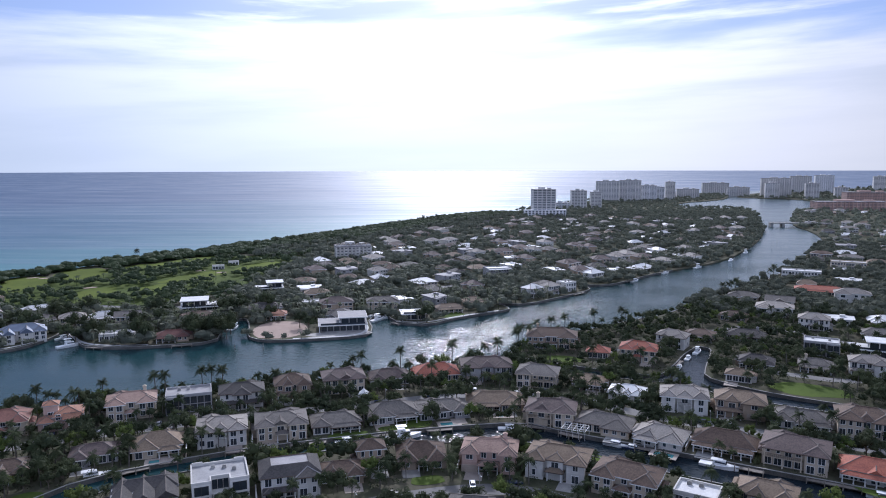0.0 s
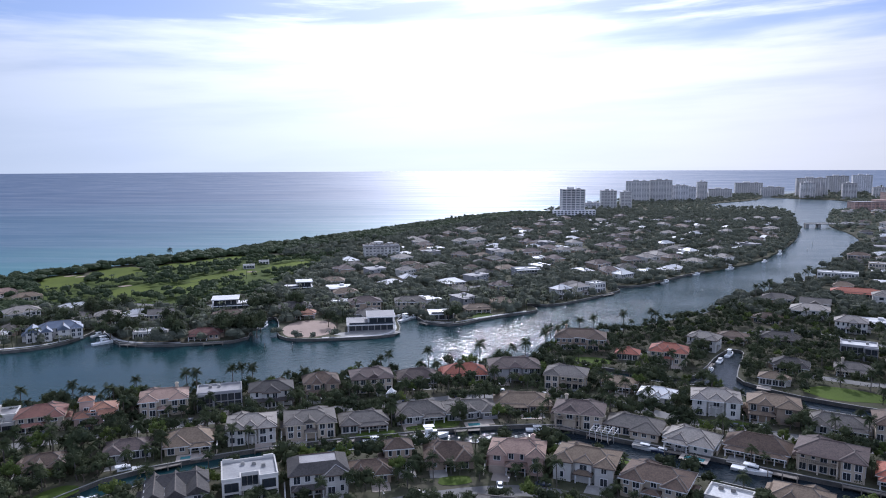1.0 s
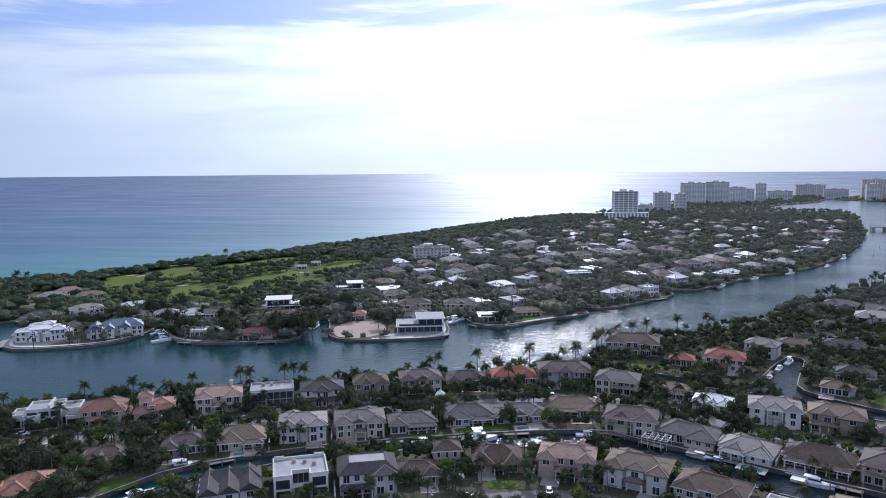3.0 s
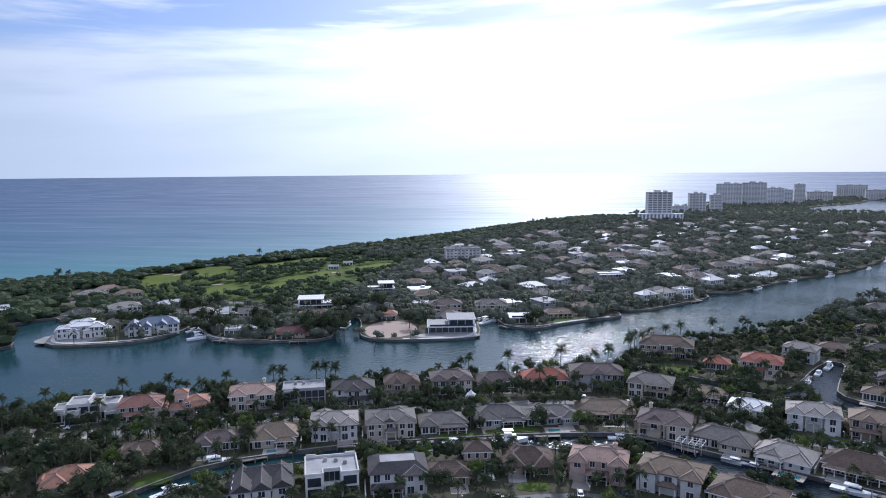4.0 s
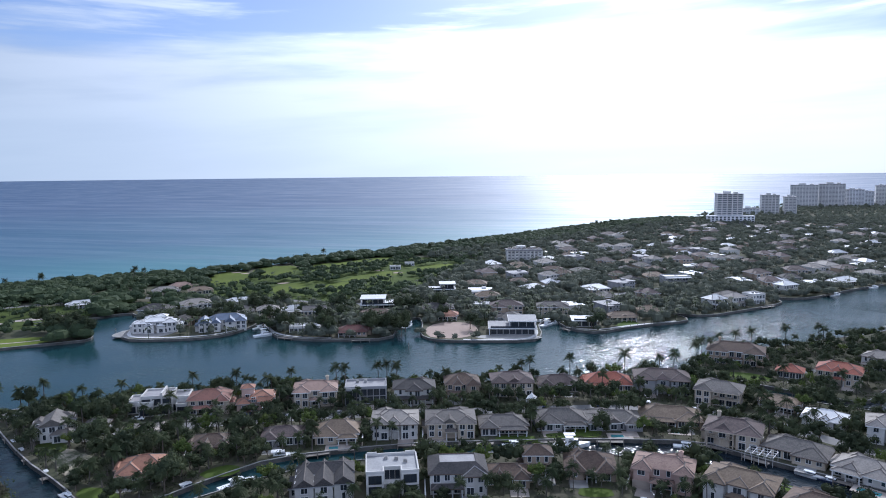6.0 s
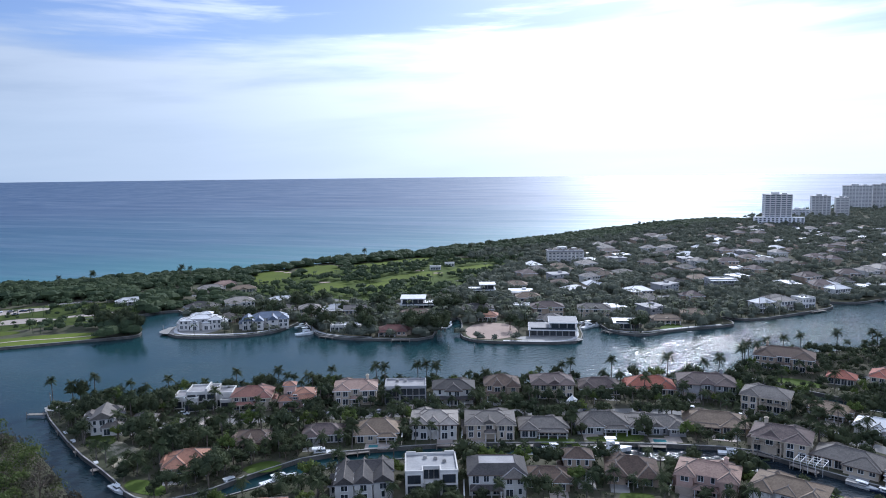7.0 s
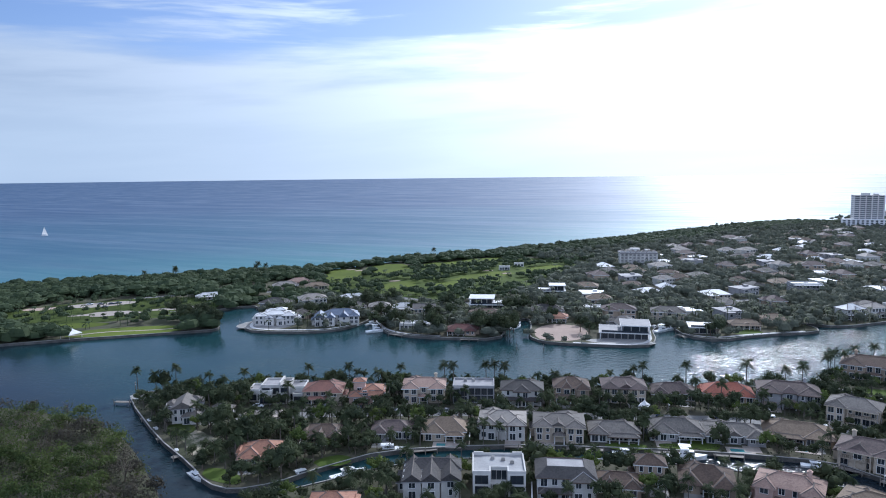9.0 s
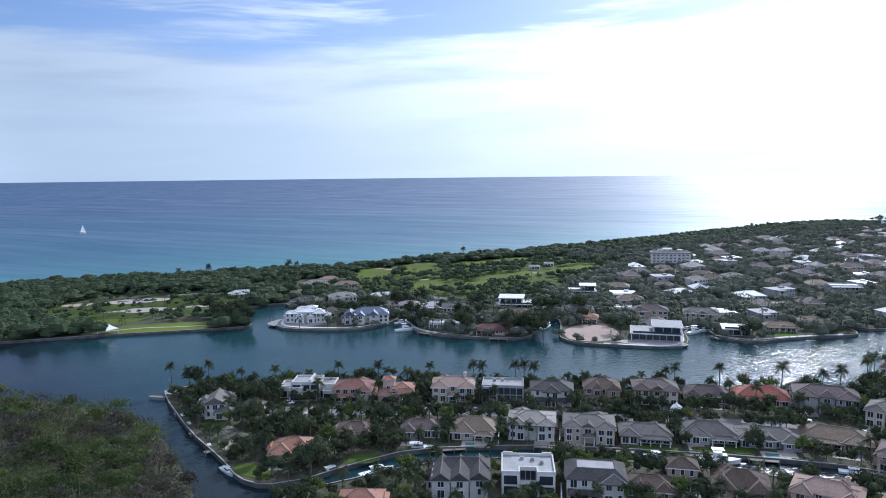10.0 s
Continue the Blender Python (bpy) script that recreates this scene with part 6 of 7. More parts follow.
# tall palms along the waterway
for x, y, n in ((-253, 190, 0), (-247, 194, 1), (-241, 199, 0), (-228, 205, 1), (-216, 212, 1), (-192, 224, 0), (-177, 232, 0), (-174, 234, 1), (-158, 242, 0), (-140, 247, 0), (-137, 249, 0), (-125, 255, 0), (-122, 257, 3), (-118, 258, 0), (-70, 279, 0), (-67, 281, 3), (-51, 288, 0), (-29, 296, 3), (-15, 303, 0), (-9, 304, 3), (2, 330, 3), (4, 336, 3), (8, 342, 0), (1, 326, 0), (12, 348, 3), (20, 356, 0), (28, 362, 3), (45, 372, 0), (62, 384, 0), (150, 470, 3), (154, 476, 3), (160, 484, 0), (146, 470, 0), (204, 536, 3), (208, 540, 3)):
    plant(PALMS, n, x, y, rng.uniform(0, 360), rng.uniform(0.9, 1.1))
# lone palms above the coastal wood
for x, y in COAST_PALMS:
    plant(PALMS, 3, x, y, rng.uniform(0, 360), rng.uniform(0.95, 1.15))
# thick trees on the corners of the far bank
for x, y, n in ((-317, 296, 5), (-322, 300, 5), (-325, 294, 5), (-331, 301, 5), (-337, 303, 5), (-331, 295, 1), (-345, 305, 5), (-352, 306, 1), (-340, 297, 1), (-360, 307, 5), (-159, 347, 5), (-164, 350, 5), (-160, 356, 1), (-167, 344, 5), (-155, 352, 0), (-150, 346, 1), (-152, 357, 5), (-157, 361, 5), (-170, 352, 5), (-163, 359, 1), (-188, 336, 1), (-193, 338, 5), (-218, 338, 5), (-231, 337, 1), (-141, 390, 1), (-118, 372, 1), (-112, 368, 0), (-273, 341, 5), (-281, 340, 1), (-297, 338, 1), (-305, 331, 0), (-262, 352, 5), (-270, 355, 1), (-236, 352, 5), (-255, 378, 5), (-228, 378, 1), (-206, 360, 5), (-198, 372, 1), (-268, 385, 5), (-276, 398, 1), (-255, 398, 5), (-212, 398, 5), (-165, 408, 5), (-172, 400, 1), (-152, 418, 5), (-198, 333, 0), (-226, 336, 2), (-48, 388, 1), (-52, 392, 0)):
    plant(TREES, n, x, y, rng.uniform(0, 360), rng.uniform(1.15, 1.5))
# gardens of the near blocks: palms, trees and shrubs between the houses
spots, tally, more_trees, more_palms = [], collections.Counter(), [], []


def scatter(ring, box, count, room, tree_share, far):
    for _ in range(count):
        x, y = rng.uniform(box[0], box[1]), rng.uniform(box[2], box[3])
        r = math.hypot(x - X0, y)
        if not inside(x, y, ring) or r > far or taken(x, y, 0.3) or open_ground(x, y, 0.5) or on_road(x, y, 2.2):
            continue
        if any(abs(x - a) < room and abs(y - b) < room for a, b in spots) or bank_gap(x, y, ring) < 1.8:
            continue
        if ring is SOUTH and bank_gap(x, y, ring) < 6.5 and rng.random() < 0.8:
            continue
        if ring is POINT and x > 66 and y > 232 and bank_gap(x, y, ring) < 9:
            continue
        spots.append((x, y))
        if rng.random() < tree_share:
            n, a, size = rng.choice((0, 0, 1, 1, 2, 2, 3, 4, 5)), rng.uniform(0, 360), rng.uniform(0.62, 1.15) * (0.8 if ring is EAST else 1.0)
            if taken(*away(x, y, 3.6)) or open_ground(*away(x, y, 6)):
                n, size = rng.choice((0, 2, 4, 4)), rng.uniform(0.55, 0.9)
            tally["tree"] += 1
            if tally["tree"] <= 270:
                plant(TREES, n, x, y, a, size)
            else:
                more_trees.append((n, x, y, a, size))
        else:
            n, a, size = rng.choice((1, 2, 2, 2, 4, 4)), rng.uniform(0, 360), rng.uniform(0.8, 1.1)
            tally["palm"] += 1
            if tally["palm"] <= 260:
                plant(PALMS, n, x, y, a, size, lean=rng.uniform(-4, 4))
            else:
                more_palms.append((n, x, y, a, size))


# palms before the house fronts
for x, y, turn, w, d, seed in PLOTS:
    if math.hypot(x - X0, y) > 290:
        continue
    for share in ((-0.36, 0.08, 0.4), (-0.18, 0.3), (-0.42, -0.02, 0.22), (0.0, 0.44))[seed % 4]:
        at = pose(x, y, 0, 0, 0, turn) @ Vector((w * share + rng.uniform(-0.7, 0.7), -d / 2 - rng.uniform(3.2, 5.0), 0))
        if taken(at.x, at.y, 0.2) or on_road(at.x, at.y, 1.0) or open_ground(at.x, at.y) or not any(inside(at.x, at.y, q) and bank_gap(at.x, at.y, q) > 0.9 for q in (POINT, SOUTH, EAST)):
            continue
        spots.append((at.x, at.y))
        more_palms.append((rng.choice((1, 2, 2, 4)), at.x, at.y, rng.uniform(0, 360), rng.uniform(0.75, 1.0)))
scatter(POINT, (-255, -120, 138, 255), 4400, 2.4, 0.42, 420)
scatter(POINT, (-120, 180, 150, 310), 8000, 2.4, 0.54, 420)
scatter(SOUTH, (-146, 110, 120, 216), 3600, 2.5, 0.56, 420)
scatter(EAST, (-5, 230, 240, 480), 5600, 2.8, 0.74, 470)
masses = collections.defaultdict(list)
for n, x, y, a, size in more_trees:
    q, material, fine = CROWNS[TREES[n].name]
    q = (fine if math.hypot(x - X0, y) < 186 else q) * size
    c, s = math.cos(radians(a)), math.sin(radians(a))
    masses[material].append(np.stack([q[..., 0] * c - q[..., 1] * s + x, q[..., 0] * s + q[..., 1] * c + y, q[..., 2] + LAND], axis=-1))
for material, lot in masses.items():
    tagged(part("garden_trees", quad_mesh("garden_trees", np.concatenate(lot), material), None), "thick dark green garden trees between the houses", "trees", kind="stuff")
def set_down(q, x, y, a, size):
    c, s = math.cos(radians(a)), math.sin(radians(a))
    q = q * size
    return np.stack([q[..., 0] * c - q[..., 1] * s + x, q[..., 0] * s + q[..., 1] * c + y, q[..., 2] + LAND], axis=-1)


heads = [set_down(CROWNS[PALMS[n].name][0], x, y, a, size) for n, x, y, a, size in more_palms]
stems = [set_down(CROWNS[PALMS[n].name][1], x, y, a, size) for n, x, y, a, size in more_palms]
if heads:
    grove = quad_mesh("garden_palms", np.concatenate(heads + stems), "palm_leaf")
    grove.materials.append(MATS["palm_bark"])
    nh, ns = sum(map(len, heads)), sum(map(len, stems))
    grove.polygons.foreach_set("material_index", [0] * nh + [1] * ns)
    tagged(part("garden_palms", grove, None), "many more garden palms with feathery heads", "palm trees", kind="stuff")
# mangrove wood
spots = []
for _ in range(2600):
    x, y = rng.uniform(-330, -132), rng.uniform(70, 160)
    if inside(x, y, MANGROVE) and not any(abs(x - a) < 3.5 and abs(y - b) < 3.5 for a, b in spots) and len(spots) < 215:
        spots.append((x, y))
        plant(MANGROVES, rng.choice((0, 0, 1, 1, 2)), x, y, rng.uniform(0, 360), rng.uniform(0.7, 1.0), z=LAND - 0.4)


def wood(name, label, ring, box, step, low, high, tufts, size, seed, keep, material="wood_leaf", palms=0.0, skirt=0.42, skin=True, broad=1.0):
    """Uncountable far trees as one mass of leaf tufts, each tree of a few lumps."""
    rng = np.random.default_rng(seed)
    quads = []
    nx, ny = int((box[1] - box[0]) / step), int((box[3] - box[2]) / step)
    for i in range(nx):
        for j in range(ny):
            x, y = box[0] + (i + rng.uniform(0, 1)) * step, box[2] + (j + rng.uniform(0, 1)) * step
            r = math.hypot(x - X0, y)
            if not keep(x, y, r) or not inside(x, y, ring) or on_road(x, y, 2.2):
                continue
            h = rng.uniform(low, high)
            if palms < 1 and r < 700 and high > 3 and (taken(*away(x, y, 8), 0.0) or open_ground(*away(x, y, 9)) or open_ground(*away(x, y, 20))):
                h *= rng.uniform(0.5, 0.9) if material == "hazed_leaf" else 0.5
            if open_ground(x, y, 0.3 * h) or taken(x, y, 0.4 + (0.3 * h if palms < 1 else 0.2)):
                continue
            z0 = LAND + lift(x, y)
            if rng.random() < palms:
                for f in range(7):
                    a = rng.uniform(0, 6.28)
                    o, s = np.array([math.cos(a), math.sin(a), 0]), np.array([-math.sin(a), math.cos(a), 0])
                    c = np.array([x, y, z0 + h * 1.15])
                    quads.append(np.array([[c, c + o * 1.3 + s * 0.6 + [0, 0, 0.5], c + o * 2.7 + [0, 0, -0.9], c + o * 1.3 - s * 0.6 + [0, 0, 0.4]]]))
                e = np.array([x, y, z0])
                quads.append(np.array([[e - [0.2, 0, 0], e + [0.2, 0, 0], c + [0.15, 0, 0], c - [0.15, 0, 0]]]))
                continue
            w = h * rng.uniform(0.5, 0.75) * broad
            lumps = 1 if tufts < 35 else 2
            for b in range(lumps):
                c = np.array([x + rng.uniform(-0.5, 0.5) * w, y + rng.uniform(-0.5, 0.5) * w, z0 + h * rng.uniform(skirt, 0.62)])
                rad = np.array([w * 0.78, w * 0.78, h * 0.38])
                if skin:
                    quads.append(shell(c, rad * (0.84 if broad > 1 else 0.74), *((3, 7) if broad > 1 else (3, 5)), rng))
                quads.append(cards(c, rad * 1.04, max(4, int(tufts * ((0.7 if broad > 1 else 0.6) if skin else 1.0) / lumps)), size * 0.72, rng, -0.3))
    if quads:
        me = quad_mesh(name, np.concatenate(quads), material)
        tagged(part(name, me, None), label, "trees", kind="stuff")


def angle_ok(x, y):
    return -68 < math.degrees(math.atan2(x - X0, y)) < 36


def park(x, y):
    return ((x + 415) / 75) ** 2 + ((y - 305) / 62) ** 2 < 1 and coast_gap(x, y) > 60


def golf(x, y):
    return x < -190 and y > 400 and coast_gap(x, y) < 250


# distant trees take the paler leaf that carries the haze
wood("town_trees", "dark garden trees between the island houses", ISLAND, (-320, 330, 320, 700), 5.4, 4.4, 9.0, 66, 0.95, 41, lambda x, y, r: angle_ok(x, y) and r < 700 and coast_gap(x, y) > 60 and not golf(x, y), "hazed_leaf", palms=0.14, skirt=0.25)
wood("town_palms", "many dark palms between the island houses", ISLAND, (-330, 120, 296, 520), 8.0, 5.0, 7.5, 10, 0.8, 53, lambda x, y, r: angle_ok(x, y) and r < 470 and coast_gap(x, y) > 70 and not golf(x, y) and bank_gap(x, y, ISLAND) > 2.0, "palm_leaf", palms=1.0)
wood("golf_trees", "scattered trees between the fairways", ISLAND, (-440, -180, 400, 720), 6.6, 3.2, 7.5, 60, 0.85, 49, lambda x, y, r: angle_ok(x, y) and r < 760 and coast_gap(x, y) > 52 and golf(x, y) and noise.noise((x * 0.03, y * 0.03, 2.0)) > -0.2, palms=0.12)
for tag, ring, box in (("point", POINT, (-255, 180, 138, 310)), ("south", SOUTH, (-146, 110, 120, 216)), ("east", EAST, (-5, 200, 240, 400))):
    wood("shrubs_" + tag, "low shrubs and clipped hedges round the gardens", ring, box, 2.8, 0.9, 2.6, 15, 0.45, 50, lambda x, y, r, ring=ring: angle_ok(x, y) and r < 400 and (ring is not SOUTH or bank_gap(x, y, ring) > 4.0), "tree_leaf", skin=False)
wood("beach_wood", "dense low coastal wood behind the beach", ISLAND, (-1000, 120, -40, 1320), 6.6, 7.0, 8.6, 62, 1.1, 42, lambda x, y, r: angle_ok(x, y) and coast_gap(x, y) <= (50 if golf(x, y) else 66) and r < 1400, skirt=0.2, broad=1.45)
wood("park_wood", "dense green wood along the lagoon park", ISLAND, (-900, -310, -60, 480), 7.0, 7.0, 10.5, 90, 1.0, 43, lambda x, y, r: coast_gap(x, y) > 60 and (x < -320 or y < 300) and angle_ok(x, y) and not golf(x, y) and not park(x, y), skirt=0.2, broad=1.35)
wood("mangrove_scrub", "closed olive-green canopy of low mangrove scrub", MANGROVE, (-330, -132, 70, 160), 3.1, 3.2, 6.0, 46, 0.6, 52, lambda x, y, r: True, "mangrove_leaf", skirt=0.25, skin=False)
wood("park_trees", "scattered low trees round the park drives", ISLAND, (-500, -330, 240, 400), 7.6, 3.0, 7.2, 64, 0.85, 51, lambda x, y, r: park(x, y), palms=0.35)
wood("far_town_trees", "hazy tree cover of the island town", ISLAND, (-250, 560, 600, 1500), 8.2, 6.0, 11.0, 27, 1.7, 44, lambda x, y, r: angle_ok(x, y) and 700 <= r < 1400 and coast_gap(x, y) > 60, "hazed_leaf", skirt=0.2)
wood("east_trees", "dark tree cover on the mainland bank", EAST, (60, 520, 250, 900), 7.0, 5.0, 9.5, 64, 1.05, 45, lambda x, y, r: angle_ok(x, y) and 440 < r < 900, "hazed_leaf", skirt=0.2)
wood("far_east_trees", "distant tree cover on the mainland", EAST, (250, 1500, 700, 2100), 17.0, 6.0, 11.0, 33, 2.6, 46, lambda x, y, r: angle_ok(x, y) and r >= 900, "hazed_leaf", skirt=0.2)
wood("far_island_trees", "distant tree cover behind the beach towers", ISLAND, (0, 900, 1300, 2300), 15.0, 6.0, 10.0, 30, 2.6, 47, lambda x, y, r: angle_ok(x, y) and r >= 1400, "hazed_leaf", skirt=0.2)
wood("horizon_trees", "far hazy shore", EAST, (900, 3600, 1700, 3500), 42.0, 8.0, 15.0, 30, 6.5, 48, lambda x, y, r: angle_ok(x, y), "hazed_leaf", skirt=0.2)

# ---- boats, docks, cars, pools ----
def boat(x, y, turn, length, label, hull_mat="gelcoat", fly=False, z=0.0):
    """A motor boat: a flared hull with a raked stem, deck, cabin with dark screen, and a hard top."""
    L, B = length, length * 0.3
    root = base("motor_boat", pose(x, y, z, 0, 0, turn), label, "boat", "moored boats")
    h = Mesh()
    n, rings = 7, []
    for i in range(n):
        f = i / (n - 1)
        half = B / 2 * (1 if f < 0.55 else max(0.03, 1 - ((f - 0.55) / 0.45) ** 1.8))
        top = 0.085 * L + 0.05 * L * f * f
        rings.append([(-L / 2 + L * f, -half * 0.7, -0.3), (-L / 2 + L * f + 0.03 * L * f, -half, top), (-L / 2 + L * f + 0.03 * L * f, half, top), (-L / 2 + L * f, half * 0.7, -0.3)])
    h.v = [p for r in rings for p in r]
    for i in range(n - 1):
        for j in range(4):
            k = (j + 1) % 4
            h.f.append((i * 4 + j, i * 4 + k, i * 4 + 4 + k, i * 4 + 4 + j))
    h.f += [(0, 3, 2, 1), tuple((n - 1) * 4 + j for j in range(4))]
    h.i = [0] * len(h.f)
    part("hull", h, hull_mat, root)
    d = 0.1 * L
    part("cabin", Mesh().box(-0.16 * L, 0.2 * L, -B * 0.3, B * 0.3, d, d + 0.12 * L, 0, 0.02 * L), "gelcoat", root)
    part("windscreen", Mesh().box(-0.1 * L, 0.21 * L, -B * 0.31, B * 0.31, d + 0.055 * L, d + 0.095 * L, 0, 0.02 * L), "glass", root)
    t = d + 0.12 * L
    if fly:
        part("flybridge", Mesh().box(-0.15 * L, 0.06 * L, -B * 0.28, B * 0.28, t, t + 0.05 * L), "gelcoat", root)
        t += 0.13 * L
        for sx in (-0.12, 0.02):
            for sy in (-0.24, 0.24):
                part("post", Mesh().box(sx * L - 0.04, sx * L + 0.04, sy * B - 0.04, sy * B + 0.04, t - 0.08 * L, t), "trim", root)
    part("hard_top", Mesh().box(-0.2 * L, 0.1 * L, -B * 0.33, B * 0.33, t, t + 0.012 * L), "gelcoat", root)
    return root


for x, y, turn, L, label, hull, fly in (
    (-130, 185, 32, 11, "white cruiser moored at a canal dock", "gelcoat", False), (-42, 220.5, 18, 12, "white sport fishing yacht with a tall flybridge", "gelcoat", True),
    (56, 203, -28, 11, "long white motor yacht at the seawall", "gelcoat", False), (28, 217.5, -28, 8, "small white runabout by the dock", "gelcoat", False),
    (33, 215, -28, 7, "dark-hulled runabout by the dock", "navy_paint", False), (-6, 230, 5, 8, "white open boat moored in the canal", "gelcoat", False),
    (-213.2, 164.6, -28, 7, "white boat beside the point", "gelcoat", False), (-191.5, 154.2, -28, 6, "white runabout beside the point", "gelcoat", False), (-222.5, 169.6, -28, 6.5, "small white boat below the grey-gabled house", "gelcoat", False),
    (-172, 143.5, -22, 8, "white boat at the corner of the point", "gelcoat", False), (-144, 158, 66, 9, "white boat at a canal dock", "gelcoat", False),
    (-131, 164, 60, 11, "white cruiser moored across the canal", "gelcoat", False), (-60, 215.5, 18, 8, "white runabout by the lawn", "gelcoat", False),
    (-78, 397, 60, 12, "white yacht in the boat basin", "gelcoat", True), (-83, 402, 70, 10, "white cruiser in the boat basin", "gelcoat", False), (-73, 404, 40, 10, "white cruiser in the boat basin", "gelcoat", False),
    (-156, 372, 80, 10, "white cruiser in the inlet", "gelcoat", False), (-159, 380, 80, 9, "white boat in the inlet", "gelcoat", False), (-226, 330, 50, 12, "white yacht moored at the bank", "gelcoat", True),
    (94, 185, -26, 8, "white boat at the red-roofed house", "gelcoat", False), (-239, 346, 70, 9, "white boat in the inlet", "gelcoat", False),
    (59, 508, 70, 9, "white boat in the small inlet", "gelcoat", False), (104, 546, 50, 11, "white cruiser moored along the far bank", "gelcoat", False), (139, 589, 46, 10, "white cruiser moored along the far bank", "gelcoat", False),
    (176, 622, 44, 12, "white yacht moored along the far bank", "gelcoat", True), (222, 672, 60, 11, "white cruiser moored along the far bank", "gelcoat", False), (258, 732, 60, 13, "white yacht moored along the far bank", "gelcoat", True), (73, 307.5, 60, 7, "small white boat in the side canal", "gelcoat", False),
    (81.5, 323, 62, 8, "white cruiser moored in the side canal", "gelcoat", False), (89, 334, 58, 9, "white cruiser at the head of the canal", "gelcoat", True)):
    boat(x, y, turn, L, label, hull, fly)


def sail_boat(x, y):
    root = base("sail_boat", pose(x, y, 0, 0, 0, 25), "white sailing boat under way out at sea", "boat")
    h = Mesh()
    h.loft(-5, 5, -1.5, 1.5, [(-0.4, -0.6), (0.4, -0.1), (1.1, 0.0)])
    part("hull", h, "gelcoat", root)
    part("mast", Mesh().tube([(0.6, 0, 1), (0.6, 0, 15)], [0.12, 0.07], 6), "trim", root)
    g = Mesh()
    for a, b, c in (((0.5, 0.05, 2.2), (-4.6, 0.5, 2.2), (0.5, 0.05, 14.6)), ((0.9, 0, 2.0), (5.2, 0.3, 1.6), (0.8, 0, 13.4))):
        g.face([a, b, c])
    part("sails", g, "sailcloth", root)


sail_boat(-1065, 684)


def dock(x, y, turn, length, width=2.0):
    root = base("dock", pose(x, y, 0, 0, 0, turn), "weathered timber dock on piles beside the seawall", "dock", "docks")
    deck = Mesh()
    deck.box(-length / 2, length / 2, -width / 2 + 0.1, width / 2 - 0.1, 0.85, 1.02)
    part("frame", deck, "timber", root)
    top = Mesh()
    for i in range(int(length / 0.3)):
        top.box(-length / 2 + i * 0.3, -length / 2 + i * 0.3 + 0.27, -width / 2, width / 2, 1.02, 1.07)
    tagged(part("decking", top, "timber", root), kind="stuff")
    pile = Mesh().tube([(0, 0, -2), (0, 0, 2.1), (0, 0, 2.25)], [0.16, 0.15, 0.04], 7).data("piling", "timber")
    for i in range(max(2, int(length / 4) + 1)):
        part("piling", pile, None, root).matrix_basis = pose(-length / 2 + 0.2 + (length - 0.4) * i / max(1, int(length / 4)), -width / 2 - 0.1, 0)


for x, y, turn, L in ((-120, 188, 38, 12), (-90, 205.5, 20, 14), (-72, 212, 18, 12), (-48, 220.5, 18, 10), (-30, 226, 14, 9), (4, 230, -12, 14), (14, 223.5, -30, 8), (38, 212.5, -26, 10), (62, 200.5, -27, 12), (84, 191.3, -26, 14), (-204.6, 160.2, 63, 4.5), (-187.4, 151.4, 63, 4.5), (-250, 180.5, 20, 7), (-226.4, 171.2, 63, 3.5), (74, 312, 62, 10), (-28, 407, 38, 10), (52, 486, 44, 12), (100, 544, 50, 14), (-66, 387, -45, 8), (-168, 332, 20, 10), (-210, 325.5, -3, 9), (-84, 196.5, 24, 9), (-18, 213.5, 6, 9), (18, 205, -30, 8)):
    dock(x, y, turn, L)


def post(x, y, h):
    root = base("mooring_post", pose(x, y, 0), "lone dark timber channel post in the water", "post", "posts")
    part("piling", Mesh().tube([(0, 0, -2), (0, 0, h), (0, 0, h + 0.2)], [0.2, 0.18, 0.05], 7), "timber", root)
    part("band", Mesh().tube([(0, 0, h * 0.6), (0, 0, h * 0.68)], [0.22, 0.22], 7), "trim", root)


for x, y in ((-138, 325), (-125, 329), (-312, 312), (-262, 196), (-155, 400), (300, 770), (330, 830)):
    post(x, y, 3.2)


def car_kind(paint, label):
    root = base("car", pose(0, 0, 0), label, "car", "parked cars")
    b = Mesh()
    b.loft(-2.2, 2.2, -0.88, 0.88, [(0.28, -0.12), (0.45, 0.0), (0.75, 0.0), (0.88, -0.08)])
    part("body", b, paint, root)
    part("cabin", Mesh().box(-1.4, 0.75, -0.8, 0.8, 0.86, 1.4, 0, 0.28), "glass", root)
    part("roof", Mesh().box(-1.05, 0.42, -0.5, 0.5, 1.4, 1.45, 0, 0.03), paint, root)
    wheel = Mesh()
    s = len(wheel.v)
    for yy in (-0.1, 0.1):
        wheel.v += [(0.32 * math.cos(i * math.pi / 6), yy, 0.32 * math.sin(i * math.pi / 6)) for i in range(12)]
    wheel.f = [tuple(range(12)), tuple(range(23, 11, -1))] + [(i, (i + 1) % 12, 12 + (i + 1) % 12, 12 + i) for i in range(12)]
    wheel.i = [0] * 14
    wheel = wheel.data("wheel", "rubber")
    for sx in (-1.35, 1.35):
        for sy in (-0.8, 0.8):
            part("wheel", wheel, None, root).matrix_basis = pose(sx, sy, 0.32)
    return root


CARS = [car_kind("gelcoat", "white car parked on the driveway"), car_kind("car_paint", "grey car parked by the street"), car_kind("navy_paint", "dark blue car parked by the street")]
fresh = set()
